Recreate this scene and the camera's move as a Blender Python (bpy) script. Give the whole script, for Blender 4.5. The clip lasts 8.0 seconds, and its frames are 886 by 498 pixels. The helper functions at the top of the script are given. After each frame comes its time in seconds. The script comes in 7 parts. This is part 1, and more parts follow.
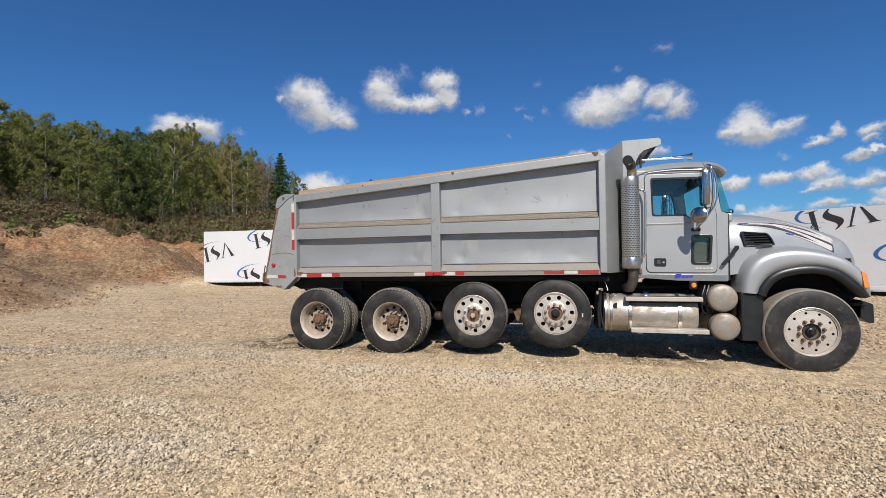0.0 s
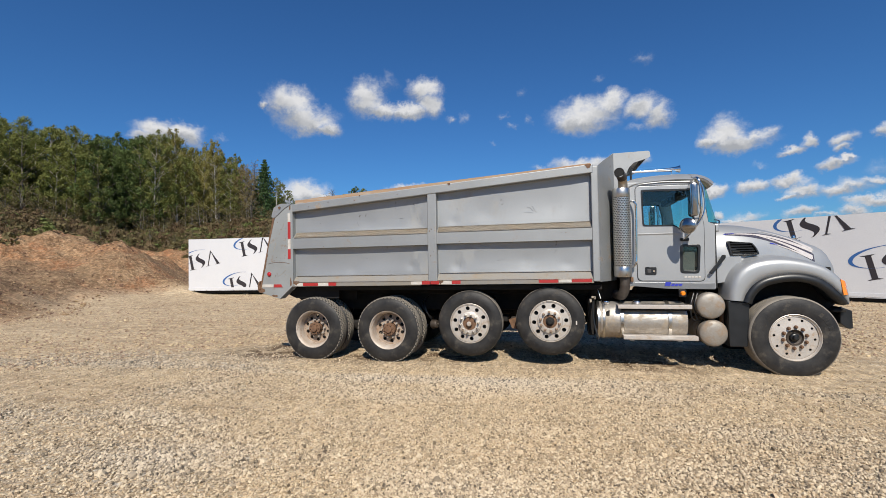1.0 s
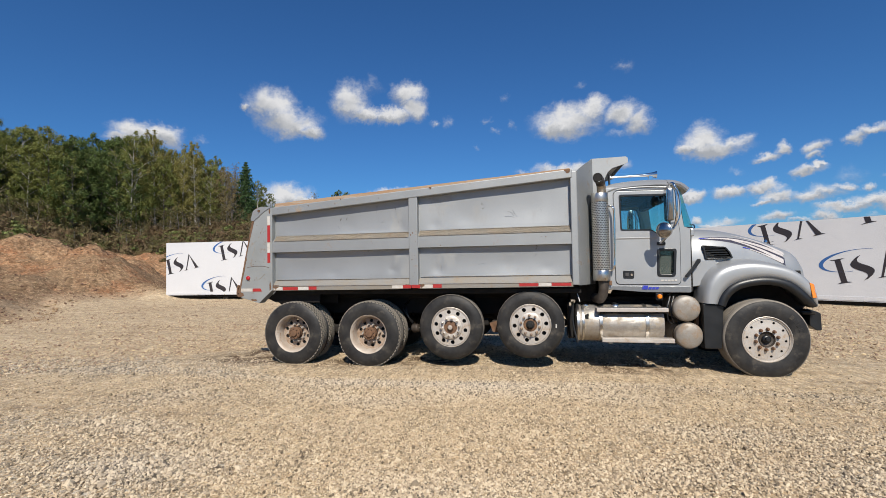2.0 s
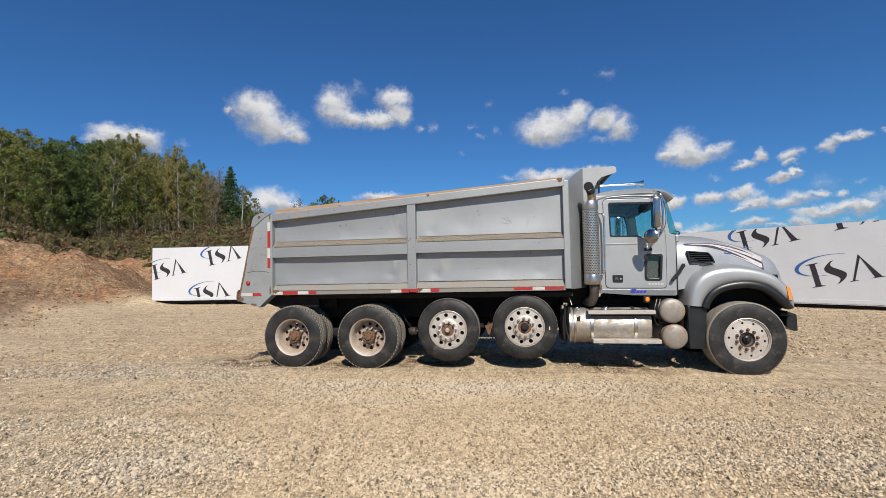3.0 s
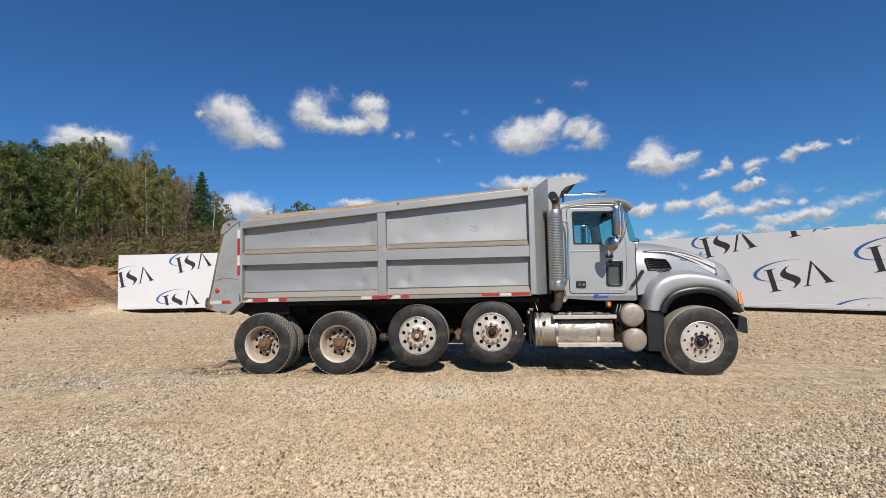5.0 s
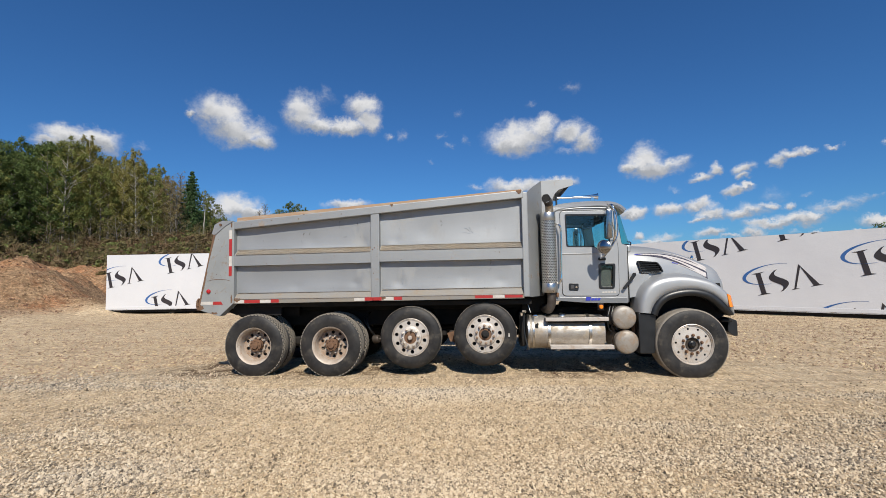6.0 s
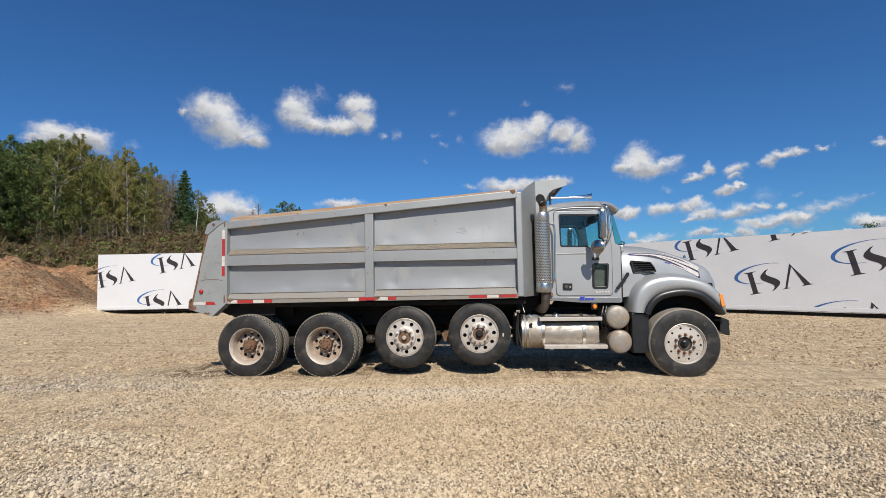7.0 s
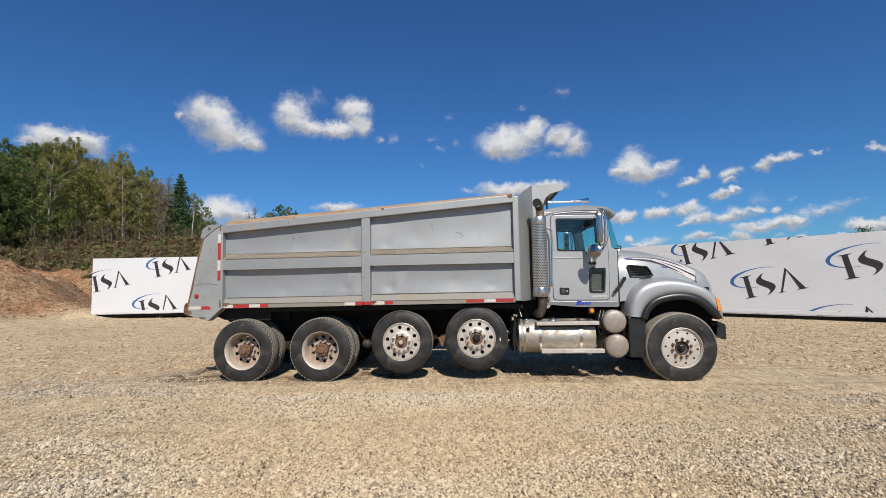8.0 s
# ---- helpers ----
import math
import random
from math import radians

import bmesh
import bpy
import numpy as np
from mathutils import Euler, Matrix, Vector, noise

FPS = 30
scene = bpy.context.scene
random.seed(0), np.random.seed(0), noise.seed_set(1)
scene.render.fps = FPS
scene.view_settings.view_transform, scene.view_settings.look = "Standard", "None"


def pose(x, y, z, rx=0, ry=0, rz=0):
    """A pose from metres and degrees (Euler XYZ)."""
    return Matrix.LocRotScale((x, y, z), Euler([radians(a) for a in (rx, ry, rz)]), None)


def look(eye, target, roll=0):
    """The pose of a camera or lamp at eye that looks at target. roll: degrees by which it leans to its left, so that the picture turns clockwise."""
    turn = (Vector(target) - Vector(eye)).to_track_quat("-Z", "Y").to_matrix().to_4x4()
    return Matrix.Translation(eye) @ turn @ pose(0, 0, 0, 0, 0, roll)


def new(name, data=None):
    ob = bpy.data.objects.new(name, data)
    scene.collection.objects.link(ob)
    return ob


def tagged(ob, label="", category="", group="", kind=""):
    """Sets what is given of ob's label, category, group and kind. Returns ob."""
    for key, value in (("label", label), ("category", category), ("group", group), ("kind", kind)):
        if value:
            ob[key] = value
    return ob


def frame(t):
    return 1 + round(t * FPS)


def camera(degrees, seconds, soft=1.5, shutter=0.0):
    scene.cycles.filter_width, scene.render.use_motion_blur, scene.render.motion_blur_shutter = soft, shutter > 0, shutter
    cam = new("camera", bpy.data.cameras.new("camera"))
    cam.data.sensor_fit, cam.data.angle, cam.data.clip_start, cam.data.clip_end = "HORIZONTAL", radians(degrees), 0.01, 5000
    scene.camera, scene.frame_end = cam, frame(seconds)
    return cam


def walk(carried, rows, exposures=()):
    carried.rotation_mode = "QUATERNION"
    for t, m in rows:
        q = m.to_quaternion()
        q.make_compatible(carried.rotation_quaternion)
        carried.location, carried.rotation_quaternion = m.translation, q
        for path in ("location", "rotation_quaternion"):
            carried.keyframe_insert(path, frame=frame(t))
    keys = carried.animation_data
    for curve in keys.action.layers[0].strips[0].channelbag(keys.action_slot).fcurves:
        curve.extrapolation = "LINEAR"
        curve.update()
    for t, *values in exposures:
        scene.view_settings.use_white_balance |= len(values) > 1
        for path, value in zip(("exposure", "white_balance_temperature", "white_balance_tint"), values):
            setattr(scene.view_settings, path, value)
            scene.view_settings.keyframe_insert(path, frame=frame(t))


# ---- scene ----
cam = camera(87.47, 8.0, soft=0.6)
PATH = [
    (0.0, 4.183, -6.976, 1.580, 15.56, 0.73, 0.88),
    (0.3, 4.043, -7.029, 1.584, 15.07, 0.98, 0.99),
    (0.5, 4.008, -7.068, 1.596, 14.73, 1.13, 0.97),
    (1.0, 4.034, -7.141, 1.620, 13.66, 1.55, 0.99),
    (1.5, 4.051, -7.165, 1.620, 12.73, 1.79, 0.97),
    (2.0, 4.075, -7.142, 1.616, 11.64, 2.01, 0.99),
    (2.2, 4.076, -7.133, 1.616, 11.22, 2.12, 0.98),
    (3.3, 3.899, -7.540, 1.617, 9.33, 2.78, 1.14),
    (3.5, 3.919, -7.561, 1.622, 9.01, 2.91, 1.20),
    (4.0, 4.021, -7.581, 1.616, 8.20, 3.17, 1.35),
    (4.5, 4.065, -7.595, 1.619, 7.48, 3.25, 1.30),
    (4.7, 4.075, -7.588, 1.617, 7.25, 3.28, 1.30),
    (5.8, 4.052, -7.578, 1.617, 6.09, 3.52, 1.04),
    (6.0, 4.049, -7.585, 1.619, 5.92, 3.54, 1.00),
    (6.5, 4.043, -7.584, 1.622, 5.60, 3.52, 1.07),
    (7.0, 4.051, -7.584, 1.626, 5.22, 3.46, 1.03),
    (7.5, 4.051, -7.574, 1.624, 4.96, 3.60, 1.02),
    (8.0, 4.046, -7.571, 1.636, 4.81, 3.91, 1.05),
]
walk(cam, [(t, pose(x, y, z, 90 + pitch, roll, yaw)) for t, x, y, z, yaw, pitch, roll in PATH], exposures=[(0.0, 0.22), (8.0, 0.22)])

# ---- daylight ----
SUN_AT = Vector((0.28, -1.0, 1.0)).normalized()
sun = new("sun", bpy.data.lights.new("sun", "SUN"))
sun.data.energy, sun.data.angle, sun.data.color = 5.0, radians(0.53), (1.0, 0.93, 0.82)
sun.matrix_world = look(SUN_AT * 80, (0, 0, 0))

CLOUDS = []


def cloud(*puffs):
    """One cloud of round puffs: bearing (degrees left of the y axis), height above the horizon, half width, half height, thickness."""
    CLOUDS.extend(puffs)


cloud((31.9, 18.7, 2.5, 1.7, 1.00), (29.8, 17.0, 3.1, 1.5, 1.00), (27.4, 16.3, 1.8, 0.8, 1.00), (34.7, 18.0, 0.8, 0.5, 0.80), (29.7, 19.6, 0.6, 0.4, 0.60))  # broad cumulus
cloud((22.8, 19.7, 1.8, 2.0, 1.00), (20.8, 18.4, 2.5, 0.9, 1.00), (17.5, 18.3, 2.4, 0.9, 1.00), (15.8, 20.8, 1.8, 1.4, 1.00), (14.9, 19.2, 1.3, 1.4, 1.00), (20.2, 21.6, 1.2, 0.9, 0.50), (17.8, 21.9, 0.6, 0.4, 0.35))  # a horseshoe of cumulus
cloud((12.3, 17.5, 0.6, 0.5, 0.60), (10.7, 17.7, 0.7, 0.7, 0.45), (3.7, 19.9, 0.5, 0.6, 0.40), (5.8, 17.7, 0.8, 0.4, 0.40), (4.8, 16.5, 0.5, 0.4, 0.60), (2.9, 16.9, 0.5, 0.6, 0.50), (7.2, 14.5, 0.6, 0.3, 0.50), (-10.2, 22.0, 0.9, 0.7, 0.50), (-5.1, 20.6, 0.9, 0.4, 0.45))  # shreds
cloud((-4.0, 16.7, 3.4, 1.9, 1.00), (-6.6, 18.0, 1.6, 1.3, 1.00), (-2.1, 16.2, 1.8, 1.3, 1.00), (-10.0, 17.1, 1.7, 1.3, 0.85), (-11.6, 16.0, 1.4, 1.3, 0.90), (-9.6, 15.0, 1.3, 0.5, 0.50))  # cumulus with a ragged tail
cloud((-18.1, 13.0, 1.6, 1.7, 1.00), (-19.2, 12.0, 2.5, 1.0, 1.00), (-20.9, 12.5, 1.5, 0.8, 0.90), (-16.8, 12.4, 1.1, 0.8, 1.00))  # domed cumulus
cloud((-23.8, 10.6, 1.2, 0.5, 1.00), (-25.1, 11.1, 0.7, 0.6, 1.00), (-27.7, 11.0, 0.9, 0.7, 0.85), (-27.5, 10.1, 0.6, 0.4, 0.90))  # small pair
cloud((-30.5, 11.3, 1.0, 0.6, 1.00), (-31.9, 11.7, 1.1, 0.6, 1.00), (-33.1, 12.0, 0.7, 0.4, 0.80), (-35.1, 11.9, 0.6, 0.3, 0.80))  # a slanting streak
cloud((-26.7, 8.8, 1.5, 0.5, 1.00), (-27.7, 9.0, 0.5, 0.3, 1.00), (-21.0, 9.5, 1.0, 0.3, 0.40))  # thin bar
cloud((-20.4, 7.3, 1.5, 0.7, 1.00), (-23.4, 7.5, 1.8, 0.6, 1.00), (-24.7, 6.6, 1.5, 0.8, 1.00), (-23.7, 6.1, 1.6, 0.3, 1.00))  # banks low over the yard
cloud((-27.0, 6.2, 1.4, 0.6, 1.00), (-28.3, 6.6, 1.6, 0.7, 0.80), (-29.7, 7.0, 0.9, 0.4, 0.80), (-30.1, 8.0, 1.2, 0.8, 0.45), (-31.3, 6.9, 0.5, 0.5, 0.70))
cloud((-29.5, 5.1, 2.2, 0.5, 1.00), (-31.9, 5.4, 2.1, 0.7, 0.95), (-33.0, 5.7, 1.1, 0.5, 1.00), (-28.2, 4.4, 1.1, 0.5, 0.90))
cloud((-34.8, 6.3, 1.9, 0.6, 0.70), (-36.6, 6.8, 1.4, 0.5, 0.60), (-37.8, 6.9, 0.5, 0.3, 0.60), (-32.7, 7.7, 0.6, 0.3, 0.45))  # greyer veil
cloud((-24.4, 4.6, 1.5, 0.5, 0.85), (-23.2, 4.2, 0.8, 0.3, 0.60), (-33.1, 4.2, 0.7, 0.3, 0.85), (-31.0, 4.1, 0.8, 0.3, 0.50), (-26.3, 3.9, 1.1, 0.3, 0.75))  # lowest rolls
cloud((-17.0, 7.3, 1.3, 0.7, 1.00), (-16.1, 7.0, 1.1, 0.5, 1.00), (-17.2, 4.4, 0.5, 0.4, 0.90), (-19.7, 4.3, 1.5, 0.6, 0.70), (-18.8, 3.9, 1.7, 0.3, 0.90))
cloud((-37.9, 4.8, 1.5, 0.6, 1.00), (-38.9, 4.5, 0.8, 0.6, 1.00), (-38.9, 11.6, 0.7, 0.5, 0.70), (-39.5, 11.1, 0.5, 0.4, 0.50), (-36.4, 3.8, 0.6, 0.3, 0.90))
cloud((30.5, 8.6, 2.6, 1.5, 1.00), (28.5, 8.0, 1.9, 0.9, 1.00), (31.9, 7.9, 1.4, 0.9, 1.00), (17.4, 9.3, 2.5, 0.7, 1.00), (1.7, 11.4, 1.0, 0.4, 0.60))  # behind the truck's box
cloud((45.2, 14.3, 2.1, 0.9, 1.00), (42.9, 14.3, 2.1, 0.9, 1.00), (46.6, 13.5, 1.2, 0.6, 1.00), (39.0, 14.1, 0.6, 0.4, 0.50))  # over the wood
cloud((-3.6, 11.2, 3.6, 0.9, 1.00), (-8.3, 11.4, 2.2, 0.7, 1.00))


def make_world():
    world = bpy.data.worlds.new("sky")
    scene.world = world
    world.use_nodes = True
    nt = world.node_tree
    nt.nodes.clear()
    N, L = nt.nodes.new, nt.links.new
    sky = N("ShaderNodeTexSky")
    sky.sky_type, sky.sun_disc = "NISHITA", False
    sky.sun_elevation = math.asin(SUN_AT.z)
    sky.sun_rotation = math.atan2(SUN_AT.x, SUN_AT.y)
    sky.altitude, sky.air_density, sky.dust_density, sky.ozone_density = 300, 1.0, 0.55, 2.0
    coord = N("ShaderNodeTexCoord")
    warp = N("ShaderNodeTexNoise")
    warp.inputs["Scale"].default_value, warp.inputs["Detail"].default_value, warp.inputs["Roughness"].default_value = 24, 9, 0.66
    L(coord.outputs["Generated"], warp.inputs["Vector"])
    shift = N("ShaderNodeVectorMath")
    shift.operation = "MULTIPLY_ADD"
    shift.inputs[1].default_value = (0.052, 0.052, 0.052)
    L(warp.outputs["Color"], shift.inputs[0])
    back = N("ShaderNodeVectorMath")
    back.operation = "ADD"
    back.inputs[1].default_value = (-0.026, -0.026, -0.026)
    L(coord.outputs["Generated"], back.inputs[0])
    L(back.outputs["Vector"], shift.inputs[2])

    def calc(op, a, b, clamp=False, c=None):
        m = N("ShaderNodeMath")
        m.operation, m.use_clamp = op, clamp
        for i, v in enumerate((a, b) if c is None else (a, b, c)):
            if isinstance(v, (int, float)):
                m.inputs[i].default_value = v
            else:
                L(v, m.inputs[i])
        return m.outputs[0]

    # bearing and height in degrees, with the height drawn out once for each slenderness of puff
    axes = N("ShaderNodeSeparateXYZ")
    L(shift.outputs["Vector"], axes.inputs[0])
    bearing = calc("MULTIPLY", calc("ARCTAN2", calc("MULTIPLY", axes.outputs["X"], -1.0), axes.outputs["Y"]), math.degrees(0.965))
    rise = calc("MULTIPLY", calc("ARCSINE", axes.outputs["Z"], 0.0), math.degrees(1.0))
    planes = {}
    for slim in (0.25, 0.35, 0.5, 0.7, 1.0):
        at = N("ShaderNodeCombineXYZ")
        L(bearing, at.inputs["X"])
        L(calc("DIVIDE", rise, slim), at.inputs["Y"])
        planes[slim] = at.outputs["Vector"]
    total, steep, level = 0.0, 0.0, 0.0
    for az, el, hw, hh, weight in CLOUDS:
        slim = min(planes, key=lambda k: abs(math.log(k * hw / hh)))
        away = N("ShaderNodeVectorMath")
        away.operation = "DISTANCE"
        L(planes[slim], away.inputs[0])
        away.inputs[1].default_value = (az * 0.965, (el - 0.25) / slim, 0)
        size = math.sqrt(hw * hh / slim) * (1.40 if hh < 0.85 else 1.54)
        weight *= 0.7 if weight < 0.65 else 1.0
        thick = calc("MULTIPLY_ADD", away.outputs["Value"], -weight / size, True, weight)
        steep = calc("MULTIPLY_ADD", thick, 1 / hh, False, steep)
        level = calc("MULTIPLY_ADD", thick, (0.25 - el) / hh, False, level)
        total = calc("MAXIMUM", total, thick)
    lift = calc("MULTIPLY_ADD", rise, steep, False, level)
    stretch = N("ShaderNodeMapping")
    stretch.inputs["Scale"].default_value = (1, 1, 1.5)
    L(coord.outputs["Generated"], stretch.inputs["Vector"])
    n1 = N("ShaderNodeTexNoise")
    n1.inputs["Scale"].default_value, n1.inputs["Detail"].default_value, n1.inputs["Roughness"].default_value = 34, 12, 0.66
    L(stretch.outputs["Vector"], n1.inputs["Vector"])

    lump = calc("MULTIPLY", calc("SUBTRACT", n1.outputs["Fac"], 0.5), 1.05)
    dens = calc("ADD", total, calc("MULTIPLY", lump, calc("MULTIPLY", total, 2.2, True)))
    ramp = N("ShaderNodeMapRange")
    ramp.interpolation_type = "SMOOTHSTEP"
    ramp.inputs["From Min"].default_value, ramp.inputs["From Max"].default_value = 0.05, 0.80
    L(dens, ramp.inputs["Value"])
    # puffs: lit tops, greyer hearts
    n2 = N("ShaderNodeTexNoise")
    n2.inputs["Scale"].default_value, n2.inputs["Detail"].default_value = 30, 8
    L(coord.outputs["Generated"], n2.inputs["Vector"])
    tone = N("ShaderNodeValToRGB")
    tone.color_ramp.elements[0].position, tone.color_ramp.elements[0].color = 0.14, (5.5, 5.75, 6.2, 1)
    tone.color_ramp.elements[1].position, tone.color_ramp.elements[1].color = 0.86, (10.6, 10.6, 10.75, 1)
    shade = calc("ADD", calc("MULTIPLY", calc("DIVIDE", lift, calc("MAXIMUM", total, 0.05)), 0.75), calc("MULTIPLY", n2.outputs["Fac"], 0.9))
    L(calc("ADD", shade, 0.12, True), tone.inputs["Fac"])
    deep = N("ShaderNodeMix")
    deep.data_type, deep.blend_type = "RGBA", "MULTIPLY"
    deep.inputs["Factor"].default_value = 1.0
    deep.inputs["B"].default_value = (0.395, 0.845, 1.345, 1)
    L(sky.outputs["Color"], deep.inputs["A"])
    mix = N("ShaderNodeMix")
    mix.data_type = "RGBA"
    L(ramp.outputs["Result"], mix.inputs["Factor"])
    L(deep.outputs["Result"], mix.inputs["A"])
    L(tone.outputs["Color"], mix.inputs["B"])
    bg = N("ShaderNodeBackground")
    bg.inputs["Strength"].default_value = 0.0605
    L(mix.outputs["Result"], bg.inputs["Color"])
    out = N("ShaderNodeOutputWorld")
    L(bg.outputs["Background"], out.inputs["Surface"])


make_world()


# ---- materials ----
def mat(name, base, rough=0.5, metal=0.0, second=None, scale=6.0, amount=0.5, fine=60.0, bump=0.15, bump_scale=None, depth=0.004,
        dirt=None, dirt_scale=2.5, dirt_low=0.55, coat=0.0, island=0.0, stretch=(1, 1, 1), spec=0.5, specks=None, bump_detail=6):
    """A procedural surface: two scales of colour, fine relief, and dirt in patches."""
    m = bpy.data.materials.new(name)
    m.use_nodes = True
    nt = m.node_tree
    N, L = nt.nodes.new, nt.links.new
    p = nt.nodes["Principled BSDF"]
    tc = N("ShaderNodeTexCoord")
    mp = N("ShaderNodeMapping")
    mp.inputs["Scale"].default_value = stretch
    L(tc.outputs["Object"], mp.inputs["Vector"])

    def nz(s, detail=5, rgh=0.55):
        n = N("ShaderNodeTexNoise")
        n.inputs["Scale"].default_value, n.inputs["Detail"].default_value, n.inputs["Roughness"].default_value = s, detail, rgh
        L(mp.outputs["Vector"], n.inputs["Vector"])
        return n.outputs["Fac"]

    def mixc(fac, a, b, blend="MIX"):
        x = N("ShaderNodeMix")
        x.data_type, x.blend_type = "RGBA", blend
        for key, v in (("Factor", fac), ("A", a), ("B", b)):
            if hasattr(v, "links"):
                L(v, x.inputs[key])
            else:
                x.inputs[key].default_value = v if key == "Factor" else (*v[:3], 1)
        return x.outputs["Result"]

    def rng(v, a, b, lo=0.0, hi=1.0):
        r = N("ShaderNodeMapRange")
        r.inputs["From Min"].default_value, r.inputs["From Max"].default_value = a, b
        r.inputs["To Min"].default_value, r.inputs["To Max"].default_value = lo, hi
        L(v, r.inputs["Value"])
        return r.outputs["Result"]

    second = second or tuple(c * 0.7 for c in base)
    col = mixc(rng(nz(scale), 0.35, 0.68, 0, amount), base, second)
    f = nz(fine, 3)
    col = mixc(rng(f, 0.3, 0.7, 0, 0.35), col, tuple(c * 0.75 for c in second))
    if specks:
        col = mixc(rng(nz(7.0, 9, 0.74), 0.64, 0.68, 0, 0.8), col, specks)
        col = mixc(rng(nz(22.0, 6, 0.7), 0.68, 0.72, 0, 0.7), col, specks)
    if dirt:
        d = rng(nz(dirt_scale, 8, 0.68), dirt_low, dirt_low + 0.14)
        col = mixc(d, col, dirt)
        rr = N("ShaderNodeMapRange")
        rr.inputs["To Min"].default_value, rr.inputs["To Max"].default_value = rough, max(rough, 0.85)
        L(d, rr.inputs["Value"])
        L(rr.outputs["Result"], p.inputs["Roughness"])
        if metal:
            mm = N("ShaderNodeMapRange")
            mm.inputs["To Min"].default_value, mm.inputs["To Max"].default_value = metal, 0.0
            L(d, mm.inputs["Value"])
            L(mm.outputs["Result"], p.inputs["Metallic"])
    else:
        L(rng(nz(scale * 2.3), 0.3, 0.7, max(0.02, rough - 0.07), min(1, rough + 0.07)), p.inputs["Roughness"])
        p.inputs["Metallic"].default_value = metal
    if island:
        g, k = N("ShaderNodeNewGeometry").outputs["Random Per Island"], island
        hsv = N("ShaderNodeHueSaturation")
        L(rng(g, 0, 1, 1 - k, 1 + k), hsv.inputs["Value"])
        L(rng(g, 0, 1, 0.5 - 0.06 * k, 0.5 + 0.04 * k), hsv.inputs["Hue"])
        L(col, hsv.inputs["Color"])
        col = hsv.outputs["Color"]
    L(col, p.inputs["Base Color"])
    p.inputs["Coat Weight"].default_value = coat
    p.inputs["Coat Roughness"].default_value = 0.12
    p.inputs["Specular IOR Level"].default_value = spec
    if bump:
        b = N("ShaderNodeBump")
        b.inputs["Strength"].default_value, b.inputs["Distance"].default_value = bump, depth
        L(nz(bump_scale or fine, bump_detail), b.inputs["Height"])
        L(b.outputs["Normal"], p.inputs["Normal"])
    return m


RUST = (0.105, 0.058, 0.036)
M = {}
M["bed_paint"] = mat("worn_grey_paint", (0.372, 0.386, 0.396), 0.56, 0.72, (0.318, 0.331, 0.340), 1.1, 0.7, 170, 0.16, 1.5, 0.02, dirt=(0.285, 0.288, 0.285), dirt_scale=1.8, dirt_low=0.56, specks=(0.12, 0.10, 0.085), bump_detail=1.5, stretch=(1.0, 1.0, 0.45))
M["bed_rail"] = mat("rail_grey_paint", (0.335, 0.348, 0.355), 0.56, 0.6, (0.285, 0.295, 0.298), 2.0, 0.7, 160, 0.25, 3.0, 0.01, dirt=(0.27, 0.185, 0.115), dirt_scale=3.4, dirt_low=0.585, specks=(0.14, 0.08, 0.05))
M["tail_paint"] = mat("scuffed_tail_paint", (0.315, 0.33, 0.332), 0.45, 0.2, (0.25, 0.262, 0.26), 2.2, 0.9, 120, 0.4, 9.0, 0.01, dirt=(0.21, 0.13, 0.082), dirt_scale=5.0, dirt_low=0.585, specks=(0.13, 0.085, 0.06))
M["dusty_ledge"] = mat("dusty_steel_ledge", (0.33, 0.305, 0.265), 0.7, 0.0, (0.36, 0.29, 0.205), 2.4, 0.85, 50, 0.3, 20, 0.01, dirt=(0.24, 0.15, 0.085), dirt_scale=5.0, dirt_low=0.62)
M["ledge"] = mat("grimy_steel_ledge", (0.225, 0.225, 0.22), 0.65, 0.2, (0.25, 0.21, 0.158), 3.0, 0.8, 50, 0.3, 20, 0.01, dirt=(0.22, 0.135, 0.075), dirt_scale=6.0, dirt_low=0.59)
M["rust"] = mat("rusty_steel", RUST, 0.85, 0.1, (0.20, 0.11, 0.06), 14, 0.8, 90, 0.6, 60, 0.008)
M["board"] = mat("weathered_board", (0.29, 0.165, 0.088), 0.85, 0.0, (0.34, 0.25, 0.17), 5, 0.9, 50, 0.5, 40, 0.008, stretch=(0.3, 1, 4), dirt=(0.32, 0.31, 0.295), dirt_scale=7, dirt_low=0.55, specks=(0.10, 0.05, 0.03))
M["cab_paint"] = mat("silver_paint", (0.37, 0.38, 0.388), 0.47, 0.48, (0.34, 0.35, 0.356), 1.5, 0.7, 220, 0.08, 1.4, 0.02, coat=0.05)
# rust and dust, with the base darkened for shade deep in the dish
M["rim_dish"] = mat("rusty_dusty_dish", (0.36, 0.30, 0.245), 0.65, 0.0, (0.26, 0.17, 0.11), 9, 0.9, 60, 0.3, 50, 0.004, dirt=(0.15, 0.085, 0.05), dirt_scale=11, dirt_low=0.56)
M["cab_sill"] = mat("grey_sill_paint", (0.22, 0.23, 0.24), 0.42, 0.4, (0.17, 0.175, 0.18), 4, 0.6, 60, 0.1, 5, 0.005)
M["black_plastic"] = mat("faded_black_plastic", (0.008, 0.009, 0.010), 0.38, 0.0, (0.017, 0.018, 0.020), 5, 0.7, 90, 0.25, 120, 0.002)
M["rubber"] = mat("dusty_tyre_rubber", (0.010, 0.010, 0.011), 0.55, 0.0, (0.034, 0.032, 0.030), 6, 1.0, 45, 0.6, 26, 0.006, dirt=(0.072, 0.063, 0.052), dirt_scale=5, dirt_low=0.55, spec=0.32)
